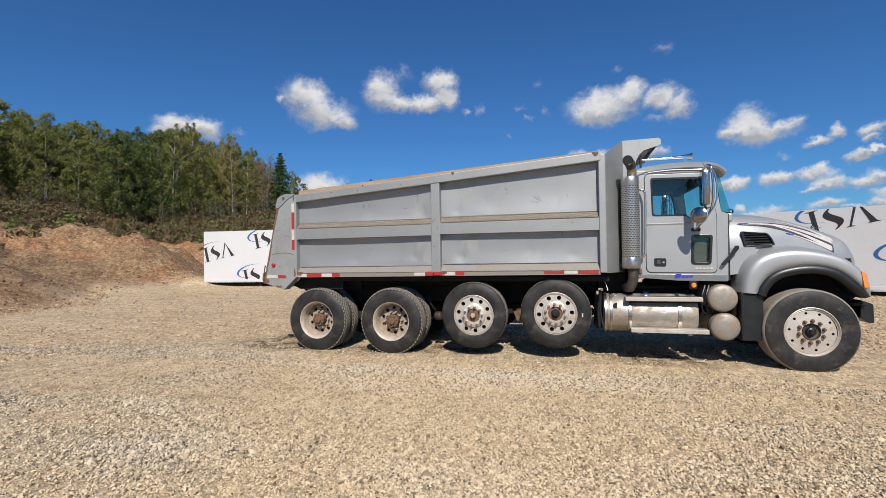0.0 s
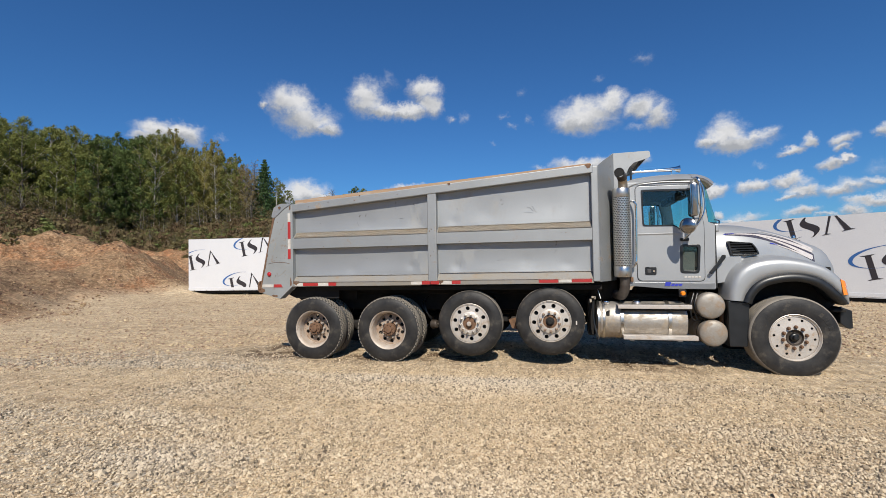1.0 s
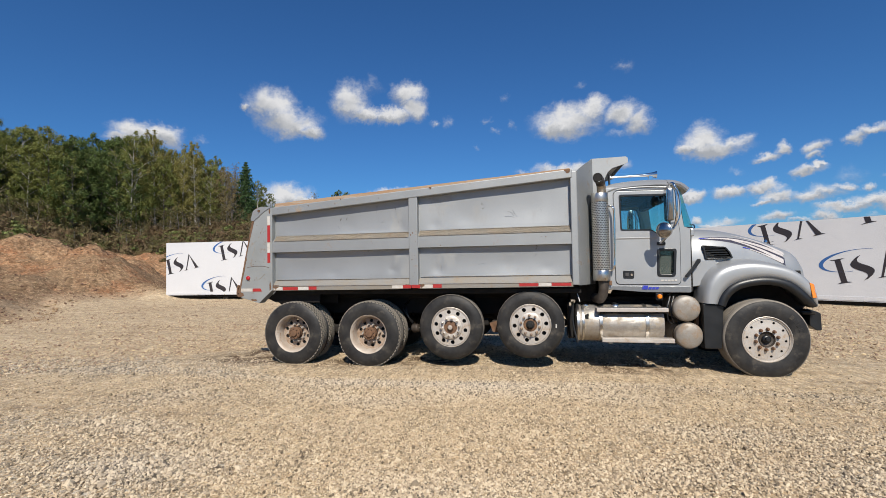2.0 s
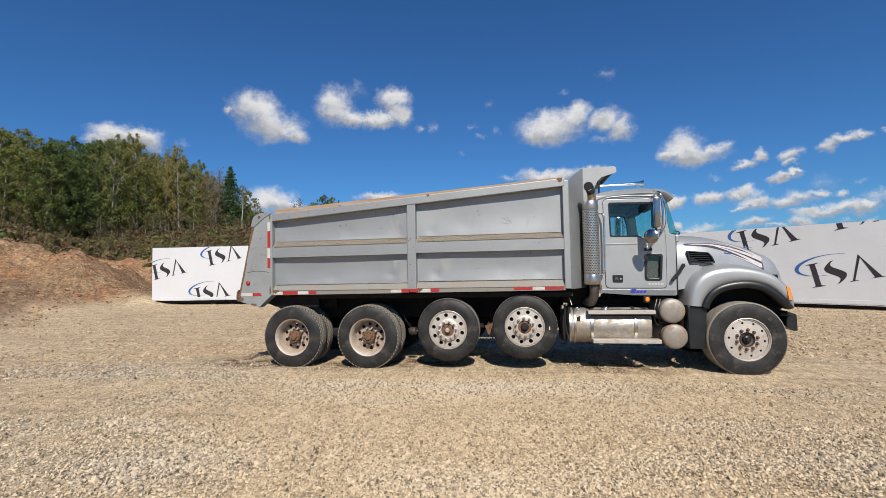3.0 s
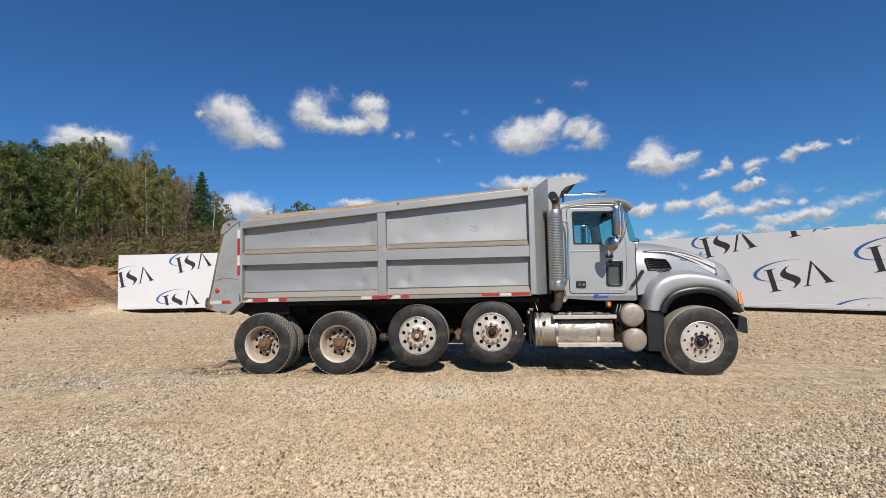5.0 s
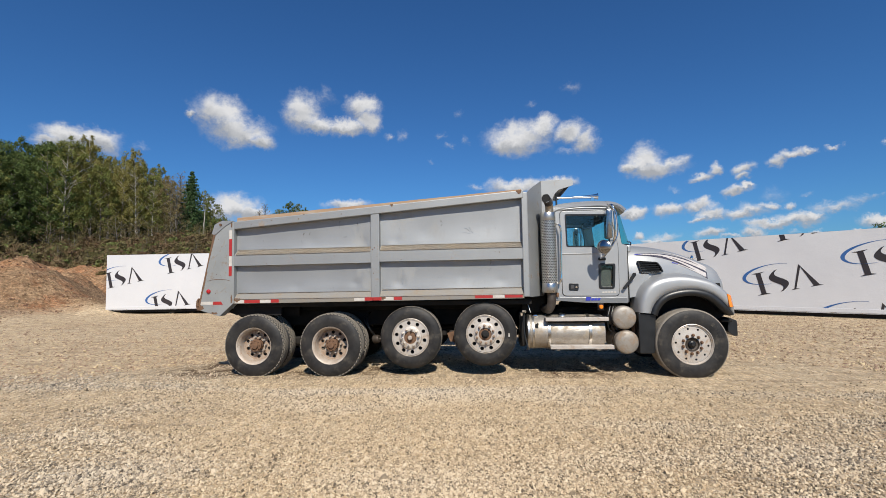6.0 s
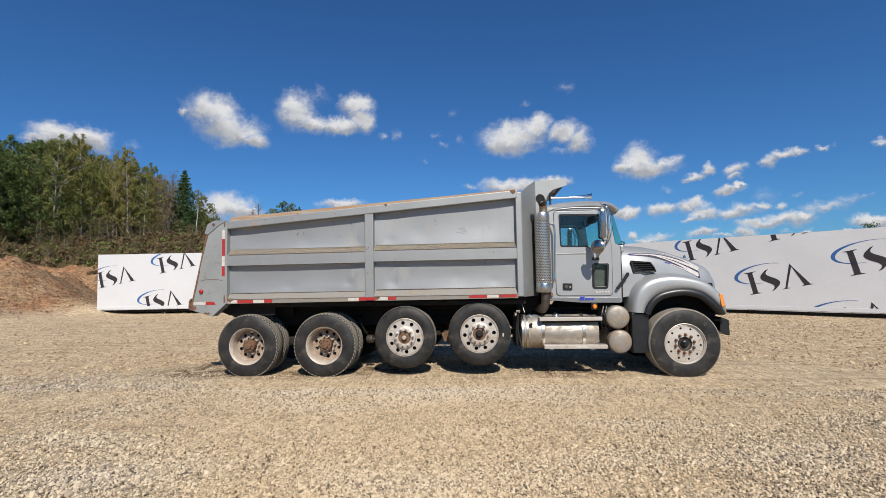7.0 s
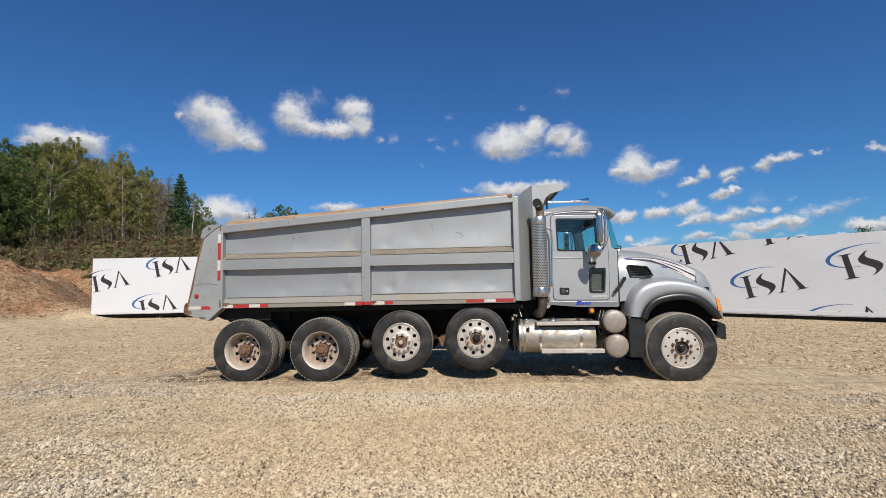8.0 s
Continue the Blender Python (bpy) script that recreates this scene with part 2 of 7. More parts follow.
M["tread"] = mat("dusty_tread", (0.18, 0.163, 0.14), 0.9, 0.0, (0.25, 0.22, 0.18), 9, 0.8, 70, 0.5, 80, 0.006)
M["alu"] = mat("brushed_aluminium", (0.56, 0.52, 0.475), 0.5, 0.45, (0.48, 0.43, 0.375), 7, 0.8, 80, 0.1, 60, 0.002, dirt=(0.30, 0.225, 0.16), dirt_scale=8, dirt_low=0.56)
M["rim_paint"] = mat("dusty_white_rim", (0.50, 0.445, 0.385), 0.55, 0.1, (0.36, 0.285, 0.22), 7, 0.9, 60, 0.3, 50, 0.004, dirt=(0.24, 0.145, 0.08), dirt_scale=9, dirt_low=0.57)
M["tank_alu"] = mat("dull_polished_aluminium", (0.50, 0.47, 0.425), 0.50, 0.75, (0.33, 0.29, 0.245), 5, 1.0, 70, 0.5, 6.0, 0.03, dirt=(0.31, 0.255, 0.185), dirt_scale=5, dirt_low=0.50)
M["dull_alu"] = mat("dusty_dull_aluminium", (0.335, 0.318, 0.29), 0.58, 0.5, (0.26, 0.225, 0.185), 6, 1.0, 70, 0.4, 20.0, 0.006, dirt=(0.23, 0.165, 0.11), dirt_scale=8, dirt_low=0.50)
M["chrome"] = mat("chrome", (0.82, 0.82, 0.82), 0.1, 1.0, (0.7, 0.69, 0.67), 8, 0.6, 40, 0.1, 4, 0.004)
M["mirror_shell"] = mat("tarnished_chrome", (0.42, 0.42, 0.425), 0.2, 1.0, (0.30, 0.295, 0.29), 8, 0.8, 40, 0.15, 5, 0.004)
M["strap"] = mat("bright_steel_strap", (0.64, 0.62, 0.59), 0.33, 1.0, (0.5, 0.48, 0.44), 6, 0.7, 50, 0.15, 10, 0.003)
M["exhaust"] = mat("heat_stained_pipe", (0.42, 0.36, 0.28), 0.4, 0.85, (0.26, 0.18, 0.11), 7, 0.9, 60, 0.3, 20, 0.004)
M["sooty_pipe"] = mat("sooty_steel_pipe", (0.10, 0.085, 0.072), 0.55, 0.5, (0.055, 0.042, 0.034), 8, 0.9, 60, 0.3, 20, 0.004)
M["chassis"] = mat("grimy_black_chassis", (0.008, 0.008, 0.008), 0.75, 0.0, (0.022, 0.018, 0.014), 4, 0.8, 40, 0.4, 40, 0.005, spec=0.3)
M["black"] = mat("deep_black", (0.008, 0.008, 0.008), 0.9, 0.0, (0.014, 0.013, 0.012), 8, 0.5, 50, 0.2)
M["tape_red"] = mat("red_reflective_tape", (0.40, 0.025, 0.025), 0.35, 0.0, (0.28, 0.028, 0.026), 14, 0.7, 90, 0.1, spec=0.6)
M["tape_white"] = mat("white_reflective_tape", (0.56, 0.545, 0.52), 0.35, 0.0, (0.43, 0.385, 0.325), 14, 0.7, 90, 0.1, spec=0.6)
M["amber"] = mat("amber_lens", (0.85, 0.25, 0.01), 0.15, 0.0, (0.75, 0.18, 0.01), 30, 0.5, 90, 0.2, 120, 0.002, coat=0.5)
M["red_lens"] = mat("red_lens", (0.45, 0.015, 0.02), 0.15, 0.0, (0.3, 0.01, 0.01), 30, 0.5, 90, 0.2, 120, 0.002, coat=0.5)
M["pocket"] = mat("grey_door_lining", (0.085, 0.09, 0.09), 0.7, 0.0, (0.05, 0.052, 0.052), 6, 0.8, 60, 0.2)
M["interior"] = mat("dark_cab_trim", (0.045, 0.045, 0.048), 0.75, 0.0, (0.07, 0.07, 0.072), 5, 0.6, 90, 0.2)
M["decal_white"] = mat("white_decal", (0.58, 0.55, 0.53), 0.3, 0.1, (0.46, 0.41, 0.385), 9, 0.6, 90, 0.05)
M["decal_dark"] = mat("dark_decal_edge", (0.05, 0.05, 0.07), 0.3, 0.1, (0.08, 0.07, 0.09), 9, 0.6, 90, 0.05)
M["decal_blue"] = mat("blue_decal", (0.035, 0.05, 0.42), 0.3, 0.0, (0.03, 0.04, 0.30), 9, 0.6, 90, 0.05)
M["banner"] = mat("white_vinyl_banner", (0.60, 0.605, 0.62), 0.5, 0.0, (0.56, 0.565, 0.585), 0.7, 0.8, 30, 0.35, 1.1, 0.05)
M["banner_blue"] = mat("blue_print", (0.035, 0.12, 0.33), 0.45, 0.0, (0.03, 0.10, 0.28), 2, 0.5, 40, 0.05)
M["banner_ink"] = mat("charcoal_print", (0.028, 0.024, 0.028), 0.45, 0.0, (0.035, 0.03, 0.033), 2, 0.5, 40, 0.05)
M["bark"] = mat("grey_bark", (0.20, 0.18, 0.155), 0.9, 0.0, (0.10, 0.085, 0.07), 3, 0.9, 20, 0.8, 12, 0.03, stretch=(1, 1, 0.25))
M["birch"] = mat("pale_birch_bark", (0.50, 0.47, 0.41), 0.8, 0.0, (0.16, 0.14, 0.12), 4, 0.6, 20, 0.5, 12, 0.02, stretch=(0.3, 0.3, 2))
LEAF = {
    "leaf_green": ((0.145, 0.178, 0.045), (0.195, 0.20, 0.052)),
    "leaf_deep": ((0.08, 0.122, 0.036), (0.108, 0.145, 0.042)),
    "leaf_olive": ((0.165, 0.195, 0.052), (0.20, 0.205, 0.058)),
    "leaf_gold": ((0.26, 0.225, 0.066), (0.215, 0.205, 0.064)),
    "leaf_brown": ((0.26, 0.195, 0.085), (0.22, 0.185, 0.078)),
    "needle": ((0.05, 0.098, 0.036), (0.07, 0.12, 0.044)),
    "dry_grass": ((0.28, 0.20, 0.11), (0.205, 0.14, 0.075)),
    "brush": ((0.145, 0.13, 0.052), (0.155, 0.118, 0.056)),
    "bramble": ((0.155, 0.095, 0.052), (0.13, 0.10, 0.05)),
    "weed": ((0.135, 0.175, 0.05), (0.18, 0.20, 0.065)),
}


def leaf_mat(name, c1, c2):
    """Leaves: rough blades that let some light through."""
    m = mat(name, c1, 0.65, 0.0, c2, 0.5, 1.0, 3, 0.0, island=0.22, spec=0.25)
    nt = m.node_tree
    p, out = nt.nodes["Principled BSDF"], nt.nodes["Material Output"]
    tl, mx = nt.nodes.new("ShaderNodeBsdfTranslucent"), nt.nodes.new("ShaderNodeMixShader")
    nt.links.new(p.inputs["Base Color"].links[0].from_socket, tl.inputs["Color"])
    mx.inputs["Fac"].default_value = 0.28
    nt.links.new(p.outputs["BSDF"], mx.inputs[1])
    nt.links.new(tl.outputs["BSDF"], mx.inputs[2])
    nt.links.new(mx.outputs["Shader"], out.inputs["Surface"])
    return m


for key, (c1, c2) in LEAF.items():
    M[key] = leaf_mat(key, c1, c2)


def mesh_shield():
    """Perforated heat shield: rows of staggered slots in bright steel."""
    m = bpy.data.materials.new("perforated_bright_steel")
    m.use_nodes = True
    nt = m.node_tree
    N, L = nt.nodes.new, nt.links.new
    p = nt.nodes["Principled BSDF"]
    uv = N("ShaderNodeUVMap")
    br = N("ShaderNodeTexBrick")
    br.offset = 0.5
    br.inputs["Scale"].default_value = 1.0
    br.inputs["Brick Width"].default_value, br.inputs["Row Height"].default_value = 0.040, 0.026
    br.inputs["Mortar Size"].default_value = 0.0078
    br.inputs["Mortar Smooth"].default_value = 0.25
    br.inputs["Color1"].default_value = br.inputs["Color2"].default_value = (0.10, 0.093, 0.083, 1)
    br.inputs["Mortar"].default_value = (0.54, 0.515, 0.47, 1)
    L(uv.outputs["UV"], br.inputs["Vector"])
    L(br.outputs["Color"], p.inputs["Base Color"])
    p.inputs["Metallic"].default_value, p.inputs["Roughness"].default_value = 0.85, 0.28
    b = N("ShaderNodeBump")
    b.inputs["Strength"].default_value, b.inputs["Distance"].default_value = 0.8, 0.006
    L(br.outputs["Fac"], b.inputs["Height"])
    L(b.outputs["Normal"], p.inputs["Normal"])
    return m


M["shield"] = mesh_shield()


def glass(name, tint, gloss):
    """A thin tinted pane: see-through, with a mirror-like film."""
    m = bpy.data.materials.new(name)
    m.use_nodes = True
    nt = m.node_tree
    nt.nodes.clear()
    N, L = nt.nodes.new, nt.links.new
    tr, gl, mx, lw, out = N("ShaderNodeBsdfTransparent"), N("ShaderNodeBsdfGlossy"), N("ShaderNodeMixShader"), N("ShaderNodeLayerWeight"), N("ShaderNodeOutputMaterial")
    tr.inputs["Color"].default_value = (*tint, 1)
    gl.inputs["Roughness"].default_value = 0.02
    rise, film = N("ShaderNodeMath"), N("ShaderNodeMath")
    rise.operation, film.operation = "POWER", "MULTIPLY_ADD"
    rise.inputs[1].default_value = 5.0
    film.inputs[1].default_value, film.inputs[2].default_value = gloss, 0.045
    L(lw.outputs["Facing"], rise.inputs[0])
    L(rise.outputs[0], film.inputs[0])
    L(film.outputs[0], mx.inputs["Fac"])
    L(tr.outputs["BSDF"], mx.inputs[1])
    L(gl.outputs["BSDF"], mx.inputs[2])
    L(mx.outputs["Shader"], out.inputs["Surface"])
    return m


M["glass"] = glass("tinted_window_glass", (0.80, 0.90, 0.89), 0.6)
M["windshield"] = glass("teal_windshield_glass", (0.62, 0.90, 0.82), 0.5)


def ground_material():
    """Crushed-stone yard: sandy fines, grey chips, red earth on the bank and dry turf above it."""
    m = bpy.data.materials.new("gravel_yard")
    m.use_nodes = True
    nt = m.node_tree
    N, L = nt.nodes.new, nt.links.new
    p = nt.nodes["Principled BSDF"]
    tc = N("ShaderNodeTexCoord").outputs["Object"]

    def nz(s, detail=6, rgh=0.6, vec=None):
        n = N("ShaderNodeTexNoise")
        n.inputs["Scale"].default_value, n.inputs["Detail"].default_value, n.inputs["Roughness"].default_value = s, detail, rgh
        L(vec or tc, n.inputs["Vector"])
        return n.outputs["Fac"]

    def rng(v, a, b, lo=0.0, hi=1.0):
        r = N("ShaderNodeMapRange")
        r.inputs["From Min"].default_value, r.inputs["From Max"].default_value = a, b
        r.inputs["To Min"].default_value, r.inputs["To Max"].default_value = lo, hi
        L(v, r.inputs["Value"])
        return r.outputs["Result"]

    def mixc(fac, a, b, blend="MIX"):
        x = N("ShaderNodeMix")
        x.data_type, x.blend_type = "RGBA", blend
        for key, v in (("Factor", fac), ("A", a), ("B", b)):
            if hasattr(v, "links"):
                L(v, x.inputs[key])
            else:
                x.inputs[key].default_value = v if key == "Factor" else (*v[:3], 1)
        return x.outputs["Result"]

    def math2(op, a, b):
        x = N("ShaderNodeMath")
        x.operation = op
        for i, v in enumerate((a, b)):
            if hasattr(v, "links"):
                L(v, x.inputs[i])
            else:
                x.inputs[i].default_value = v
        return x.outputs[0]

    lane = N("ShaderNodeMapping")
    lane.inputs["Scale"].default_value = (0.10, 0.55, 1)
    lane.inputs["Rotation"].default_value = (0, 0, radians(6))
    L(tc, lane.inputs["Vector"])
    lanes = nz(1.0, 5, 0.55, lane.outputs["Vector"])
    # chips of stone
    v1 = N("ShaderNodeTexVoronoi")
    v1.inputs["Scale"].default_value = 34
    L(tc, v1.inputs["Vector"])
    v2 = N("ShaderNodeTexVoronoi")
    v2.inputs["Scale"].default_value = 80
    L(tc, v2.inputs["Vector"])
    sandy = mixc(rng(nz(0.9), 0.3, 0.7), (0.64, 0.47, 0.278), (0.70, 0.545, 0.338))
    tone = N("ShaderNodeSeparateColor")
    L(v1.outputs["Color"], tone.inputs["Color"])
    tone2 = N("ShaderNodeSeparateColor")
    L(v2.outputs["Color"], tone2.inputs["Color"])
    chip = mixc(tone.outputs["Red"], (0.17, 0.155, 0.13), (0.70, 0.64, 0.54))
    chip = mixc(rng(tone.outputs["Green"], 0.75, 0.8), chip, (0.46, 0.34, 0.21))
    grit = mixc(tone2.outputs["Red"], (0.31, 0.225, 0.135), (0.83, 0.67, 0.45))
    lay = N("ShaderNodeAttribute")
    lay.attribute_name = "stony"
    stony = rng(math2("ADD", lay.outputs["Fac"], math2("MULTIPLY", nz(2.2), 0.4)), 0.35, 1.0, 0.30, 0.95)
    v3 = N("ShaderNodeTexVoronoi")
    v3.inputs["Scale"].default_value = 13
    L(tc, v3.inputs["Vector"])
    tone3 = N("ShaderNodeSeparateColor")
    L(v3.outputs["Color"], tone3.inputs["Color"])
    col = mixc(0.6, sandy, grit)
    col = mixc(rng(tone3.outputs["Red"], 0.5, 0.95, 0, 0.55), col, (0.46, 0.35, 0.22))
    col = mixc(rng(nz(5.5, 10, 0.8), 0.52, 0.66, 0, 0.45), col, (0.40, 0.30, 0.19))
    col = mixc(rng(nz(14, 10, 0.8), 0.54, 0.66, 0, 0.6), col, (0.78, 0.66, 0.47))
    col = mixc(rng(lanes, 0.34, 0.47, 0.5, 0.0), col, (0.40, 0.28, 0.165))
    streak = N("ShaderNodeMapping")
    streak.inputs["Scale"].default_value = (0.35, 3.2, 1)
    streak.inputs["Rotation"].default_value = (0, 0, radians(-4))
    L(tc, streak.inputs["Vector"])
    col = mixc(rng(nz(1.0, 8, 0.7, streak.outputs["Vector"]), 0.54, 0.63, 0, 0.8), col, (0.29, 0.205, 0.125))
    # darker ground under the coarse stone: shade of the gaps put into the colour
    col = mixc(math2("MULTIPLY", stony, 0.75), col, (0.19, 0.155, 0.115))
    col = mixc(math2("MULTIPLY", stony, rng(tone.outputs["Blue"], 0.25, 0.5)), col, chip)
    # wheel ruts and scrapes along the drive, their shade put in as colour streaks
    rut = N("ShaderNodeMapping")
    rut.inputs["Scale"].default_value = (0.9, 5.5, 1)
    rut.inputs["Rotation"].default_value = (0, 0, radians(3))
    L(tc, rut.inputs["Vector"])
    ruts = nz(1.0, 9, 0.75, rut.outputs["Vector"])
    col = mixc(rng(ruts, 0.55, 0.62, 0, 0.48), col, (0.31, 0.22, 0.14))
    col = mixc(rng(ruts, 0.45, 0.38, 0, 0.38), col, (0.74, 0.60, 0.42))
    # drawn-out crumbs and hollows
    drawn = N("ShaderNodeMapping")
    drawn.inputs["Scale"].default_value = (0.55, 1.6, 1)
    L(tc, drawn.inputs["Vector"])
    col = mixc(rng(nz(4.0, 10, 0.8, drawn.outputs["Vector"]), 0.54, 0.64, 0, 0.55), col, (0.38, 0.275, 0.17))
    col = mixc(rng(nz(9.0, 10, 0.8, drawn.outputs["Vector"]), 0.55, 0.64, 0, 0.6), col, (0.82, 0.68, 0.47))
    # grit that stands proud in the raking view, drawn out along the drive
    proud = N("ShaderNodeMapping")
    proud.inputs["Scale"].default_value = (1.0, 0.30, 1)
    L(tc, proud.inputs["Vector"])
    for cells, low, high in ((15.0, 0.80, 1.18), (34.0, 0.82, 1.16)):
        vp = N("ShaderNodeTexVoronoi")
        vp.inputs["Scale"].default_value = cells
        L(proud.outputs["Vector"], vp.inputs["Vector"])
        one = N("ShaderNodeSeparateColor")
        L(vp.outputs["Color"], one.inputs["Color"])
        grey = N("ShaderNodeCombineColor")
        for ch in ("Red", "Green", "Blue"):
            L(rng(one.outputs["Red"], 0, 1, low, high), grey.inputs[ch])
        col = mixc(1.0, col, grey.outputs["Color"], "MULTIPLY")
    # damp, oily spots
    damp = rng(nz(1.3, 7, 0.65), 0.66, 0.74, 0, 0.55)
    col = mixc(damp, col, (0.16, 0.12, 0.08))
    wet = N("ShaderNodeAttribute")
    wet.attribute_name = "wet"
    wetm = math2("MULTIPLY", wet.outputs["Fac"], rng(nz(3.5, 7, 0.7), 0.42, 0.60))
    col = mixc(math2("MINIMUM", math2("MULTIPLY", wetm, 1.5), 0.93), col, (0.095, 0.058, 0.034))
    # the bank
    zone = N("ShaderNodeAttribute")
    zone.attribute_name = "bank"
    d = zone.outputs["Fac"]
    edge = math2("ADD", d, rng(nz(0.35), 0, 1, -3.0, 3.0))
    earth = mixc(rng(nz(0.22, 7), 0.40, 0.58), (0.355, 0.20, 0.108), (0.36, 0.255, 0.155))
    earth = mixc(rng(nz(0.5, 8, 0.7), 0.52, 0.62, 0, 0.75), earth, (0.40, 0.20, 0.105))
    earth = mixc(rng(nz(6.0, 9, 0.75), 0.47, 0.60, 0, 0.75), earth, (0.44, 0.325, 0.215))
    earth = mixc(rng(nz(11.0, 9, 0.8), 0.53, 0.64, 0, 0.5), earth, (0.14, 0.085, 0.055))
    earth = mixc(rng(nz(1.6, 8, 0.7), 0.52, 0.64, 0, 0.6), earth, (0.23, 0.135, 0.082))
    earth = mixc(rng(nz(0.7, 8, 0.7), 0.58, 0.68, 0, 0.45), earth, (0.16, 0.11, 0.065))
    tipped = N("ShaderNodeAttribute")
    tipped.attribute_name = "heap"
    earth = mixc(rng(math2("ADD", tipped.outputs["Fac"], rng(nz(0.8), 0, 1, -0.2, 0.2)), 0.0, 0.12, 0, 0.85), earth, mixc(rng(nz(3.0, 9, 0.75), 0.45, 0.6), (0.31, 0.23, 0.15), (0.21, 0.138, 0.087)))
    for cells, low, high in ((4.0, 0.80, 1.18), (9.0, 0.70, 1.28), (17.0, 0.72, 1.28)):
        ve = N("ShaderNodeTexVoronoi")
        ve.inputs["Scale"].default_value = cells
        L(tc, ve.inputs["Vector"])
        one = N("ShaderNodeSeparateColor")
        L(ve.outputs["Color"], one.inputs["Color"])
        grey = N("ShaderNodeCombineColor")
        for ch in ("Red", "Green", "Blue"):
            L(rng(one.outputs["Red"], 0, 1, low, high), grey.inputs[ch])
        earth = mixc(1.0, earth, grey.outputs["Color"], "MULTIPLY")
    earth = mixc(1.0, earth, (0.78, 0.735, 0.70), "MULTIPLY")
    col = mixc(rng(edge, -2.0, 1.2), col, earth)
    turf = mixc(rng(nz(1.2), 0.35, 0.65), (0.14, 0.105, 0.055), (0.09, 0.085, 0.04))
    col = mixc(rng(edge, 10.5, 13.5), col, turf)
    col = mixc(1.0, col, (0.975, 0.965, 0.95), "MULTIPLY")
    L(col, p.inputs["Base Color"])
    L(rng(wetm, 0, 1, 0.95, 0.85), p.inputs["Roughness"])
    p.inputs["Specular IOR Level"].default_value = 0.12
    hgt = math2("ADD", math2("MULTIPLY", math2("SUBTRACT", 1.0, v1.outputs["Distance"]), 0.6), math2("MULTIPLY", v2.outputs["Distance"], -0.3))
    hgt = math2("ADD", hgt, math2("MULTIPLY", nz(9, 8, 0.7), 0.9))
    hgt = math2("ADD", hgt, math2("MULTIPLY", math2("MULTIPLY", nz(2.6, 10, 0.76), 5.0), rng(edge, -1.0, 1.5)))
    b = N("ShaderNodeBump")
    b.inputs["Strength"].default_value, b.inputs["Distance"].default_value = 0.65, 0.04
    L(hgt, b.inputs["Height"])
    L(b.outputs["Normal"], p.inputs["Normal"])
    return m


M["ground"] = ground_material()
M["pebble"] = mat("dusty_pebble", (0.48, 0.362, 0.24), 0.9, 0.0, (0.37, 0.278, 0.185), 3, 0.8, 60, 0.2, 80, 0.003, island=0.42, spec=0.1)
M["stone"] = mat("crushed_stone", (0.565, 0.48, 0.355), 0.9, 0.0, (0.50, 0.39, 0.245), 9, 1.0, 60, 0.2, 80, 0.003, spec=0.1)


def mix_stones(m):
    """Each stone takes its own tone: tan in the sandy lanes, grey where the coarse stone lies."""
    nt = m.node_tree
    N, L = nt.nodes.new, nt.links.new
    p = nt.nodes["Principled BSDF"]
    own = N("ShaderNodeNewGeometry").outputs["Random Per Island"]
    lay = N("ShaderNodeAttribute")
    lay.attribute_name = "stony"
    cols = []
    for stops in (((0.0, (0.13, 0.10, 0.07)), (0.20, (0.40, 0.31, 0.20)), (0.5, (0.60, 0.47, 0.315)), (1.0, (0.71, 0.595, 0.42))),
                  ((0.0, (0.13, 0.118, 0.102)), (0.25, (0.345, 0.30, 0.24)), (0.55, (0.53, 0.452, 0.345)), (1.0, (0.65, 0.56, 0.435)))):
        r = N("ShaderNodeValToRGB")
        while len(r.color_ramp.elements) < len(stops):
            r.color_ramp.elements.new(0.5)
        for e, (at, c) in zip(r.color_ramp.elements, stops):
            e.position, e.color = at, (*c, 1)
        L(own, r.inputs["Fac"])
        cols.append(r.outputs["Color"])
    x = N("ShaderNodeMix")
    x.data_type = "RGBA"
    L(lay.outputs["Fac"], x.inputs["Factor"])
    L(cols[0], x.inputs["A"])
    L(cols[1], x.inputs["B"])
    fine = N("ShaderNodeMix")
    fine.data_type, fine.blend_type = "RGBA", "MULTIPLY"
    fine.inputs["Factor"].default_value = 0.35
    L(x.outputs["Result"], fine.inputs["A"])
    n = N("ShaderNodeTexNoise")
    n.inputs["Scale"].default_value = 130
    L(n.outputs["Fac"], fine.inputs["B"])
    gain = N("ShaderNodeMix")
    gain.data_type, gain.blend_type = "RGBA", "MULTIPLY"
    gain.inputs["Factor"].default_value = 1.0
    gain.inputs["B"].default_value = (1.05, 1.03, 1.01, 1)
    L(fine.outputs["Result"], gain.inputs["A"])
    L(gain.outputs["Result"], p.inputs["Base Color"])


mix_stones(M["stone"])
M["clod"] = mat("earth_clod", (0.28, 0.19, 0.12), 0.95, 0.0, (0.21, 0.135, 0.085), 2, 0.8, 20, 0.3, 20, 0.01, island=0.5, spec=0.2)


# ---- mesh helpers ----
def part(name, bm, material, parent=None, label="", smooth=None):
    """Link a bmesh as one mesh object, under a thing or part when given."""
    me = bpy.data.meshes.new(name)
    if smooth is not None:
        for f in bm.faces:
            f.smooth = True
        for e in bm.edges:
            if len(e.link_faces) == 2 and e.calc_face_angle(0) > radians(smooth):
                e.smooth = False
    bm.to_mesh(me)
    bm.free()
    me.materials.append(material)
    ob = new(name, me)
    if parent is not None:
        attach(ob, parent)
    if label:
        ob["label"] = label
    return ob


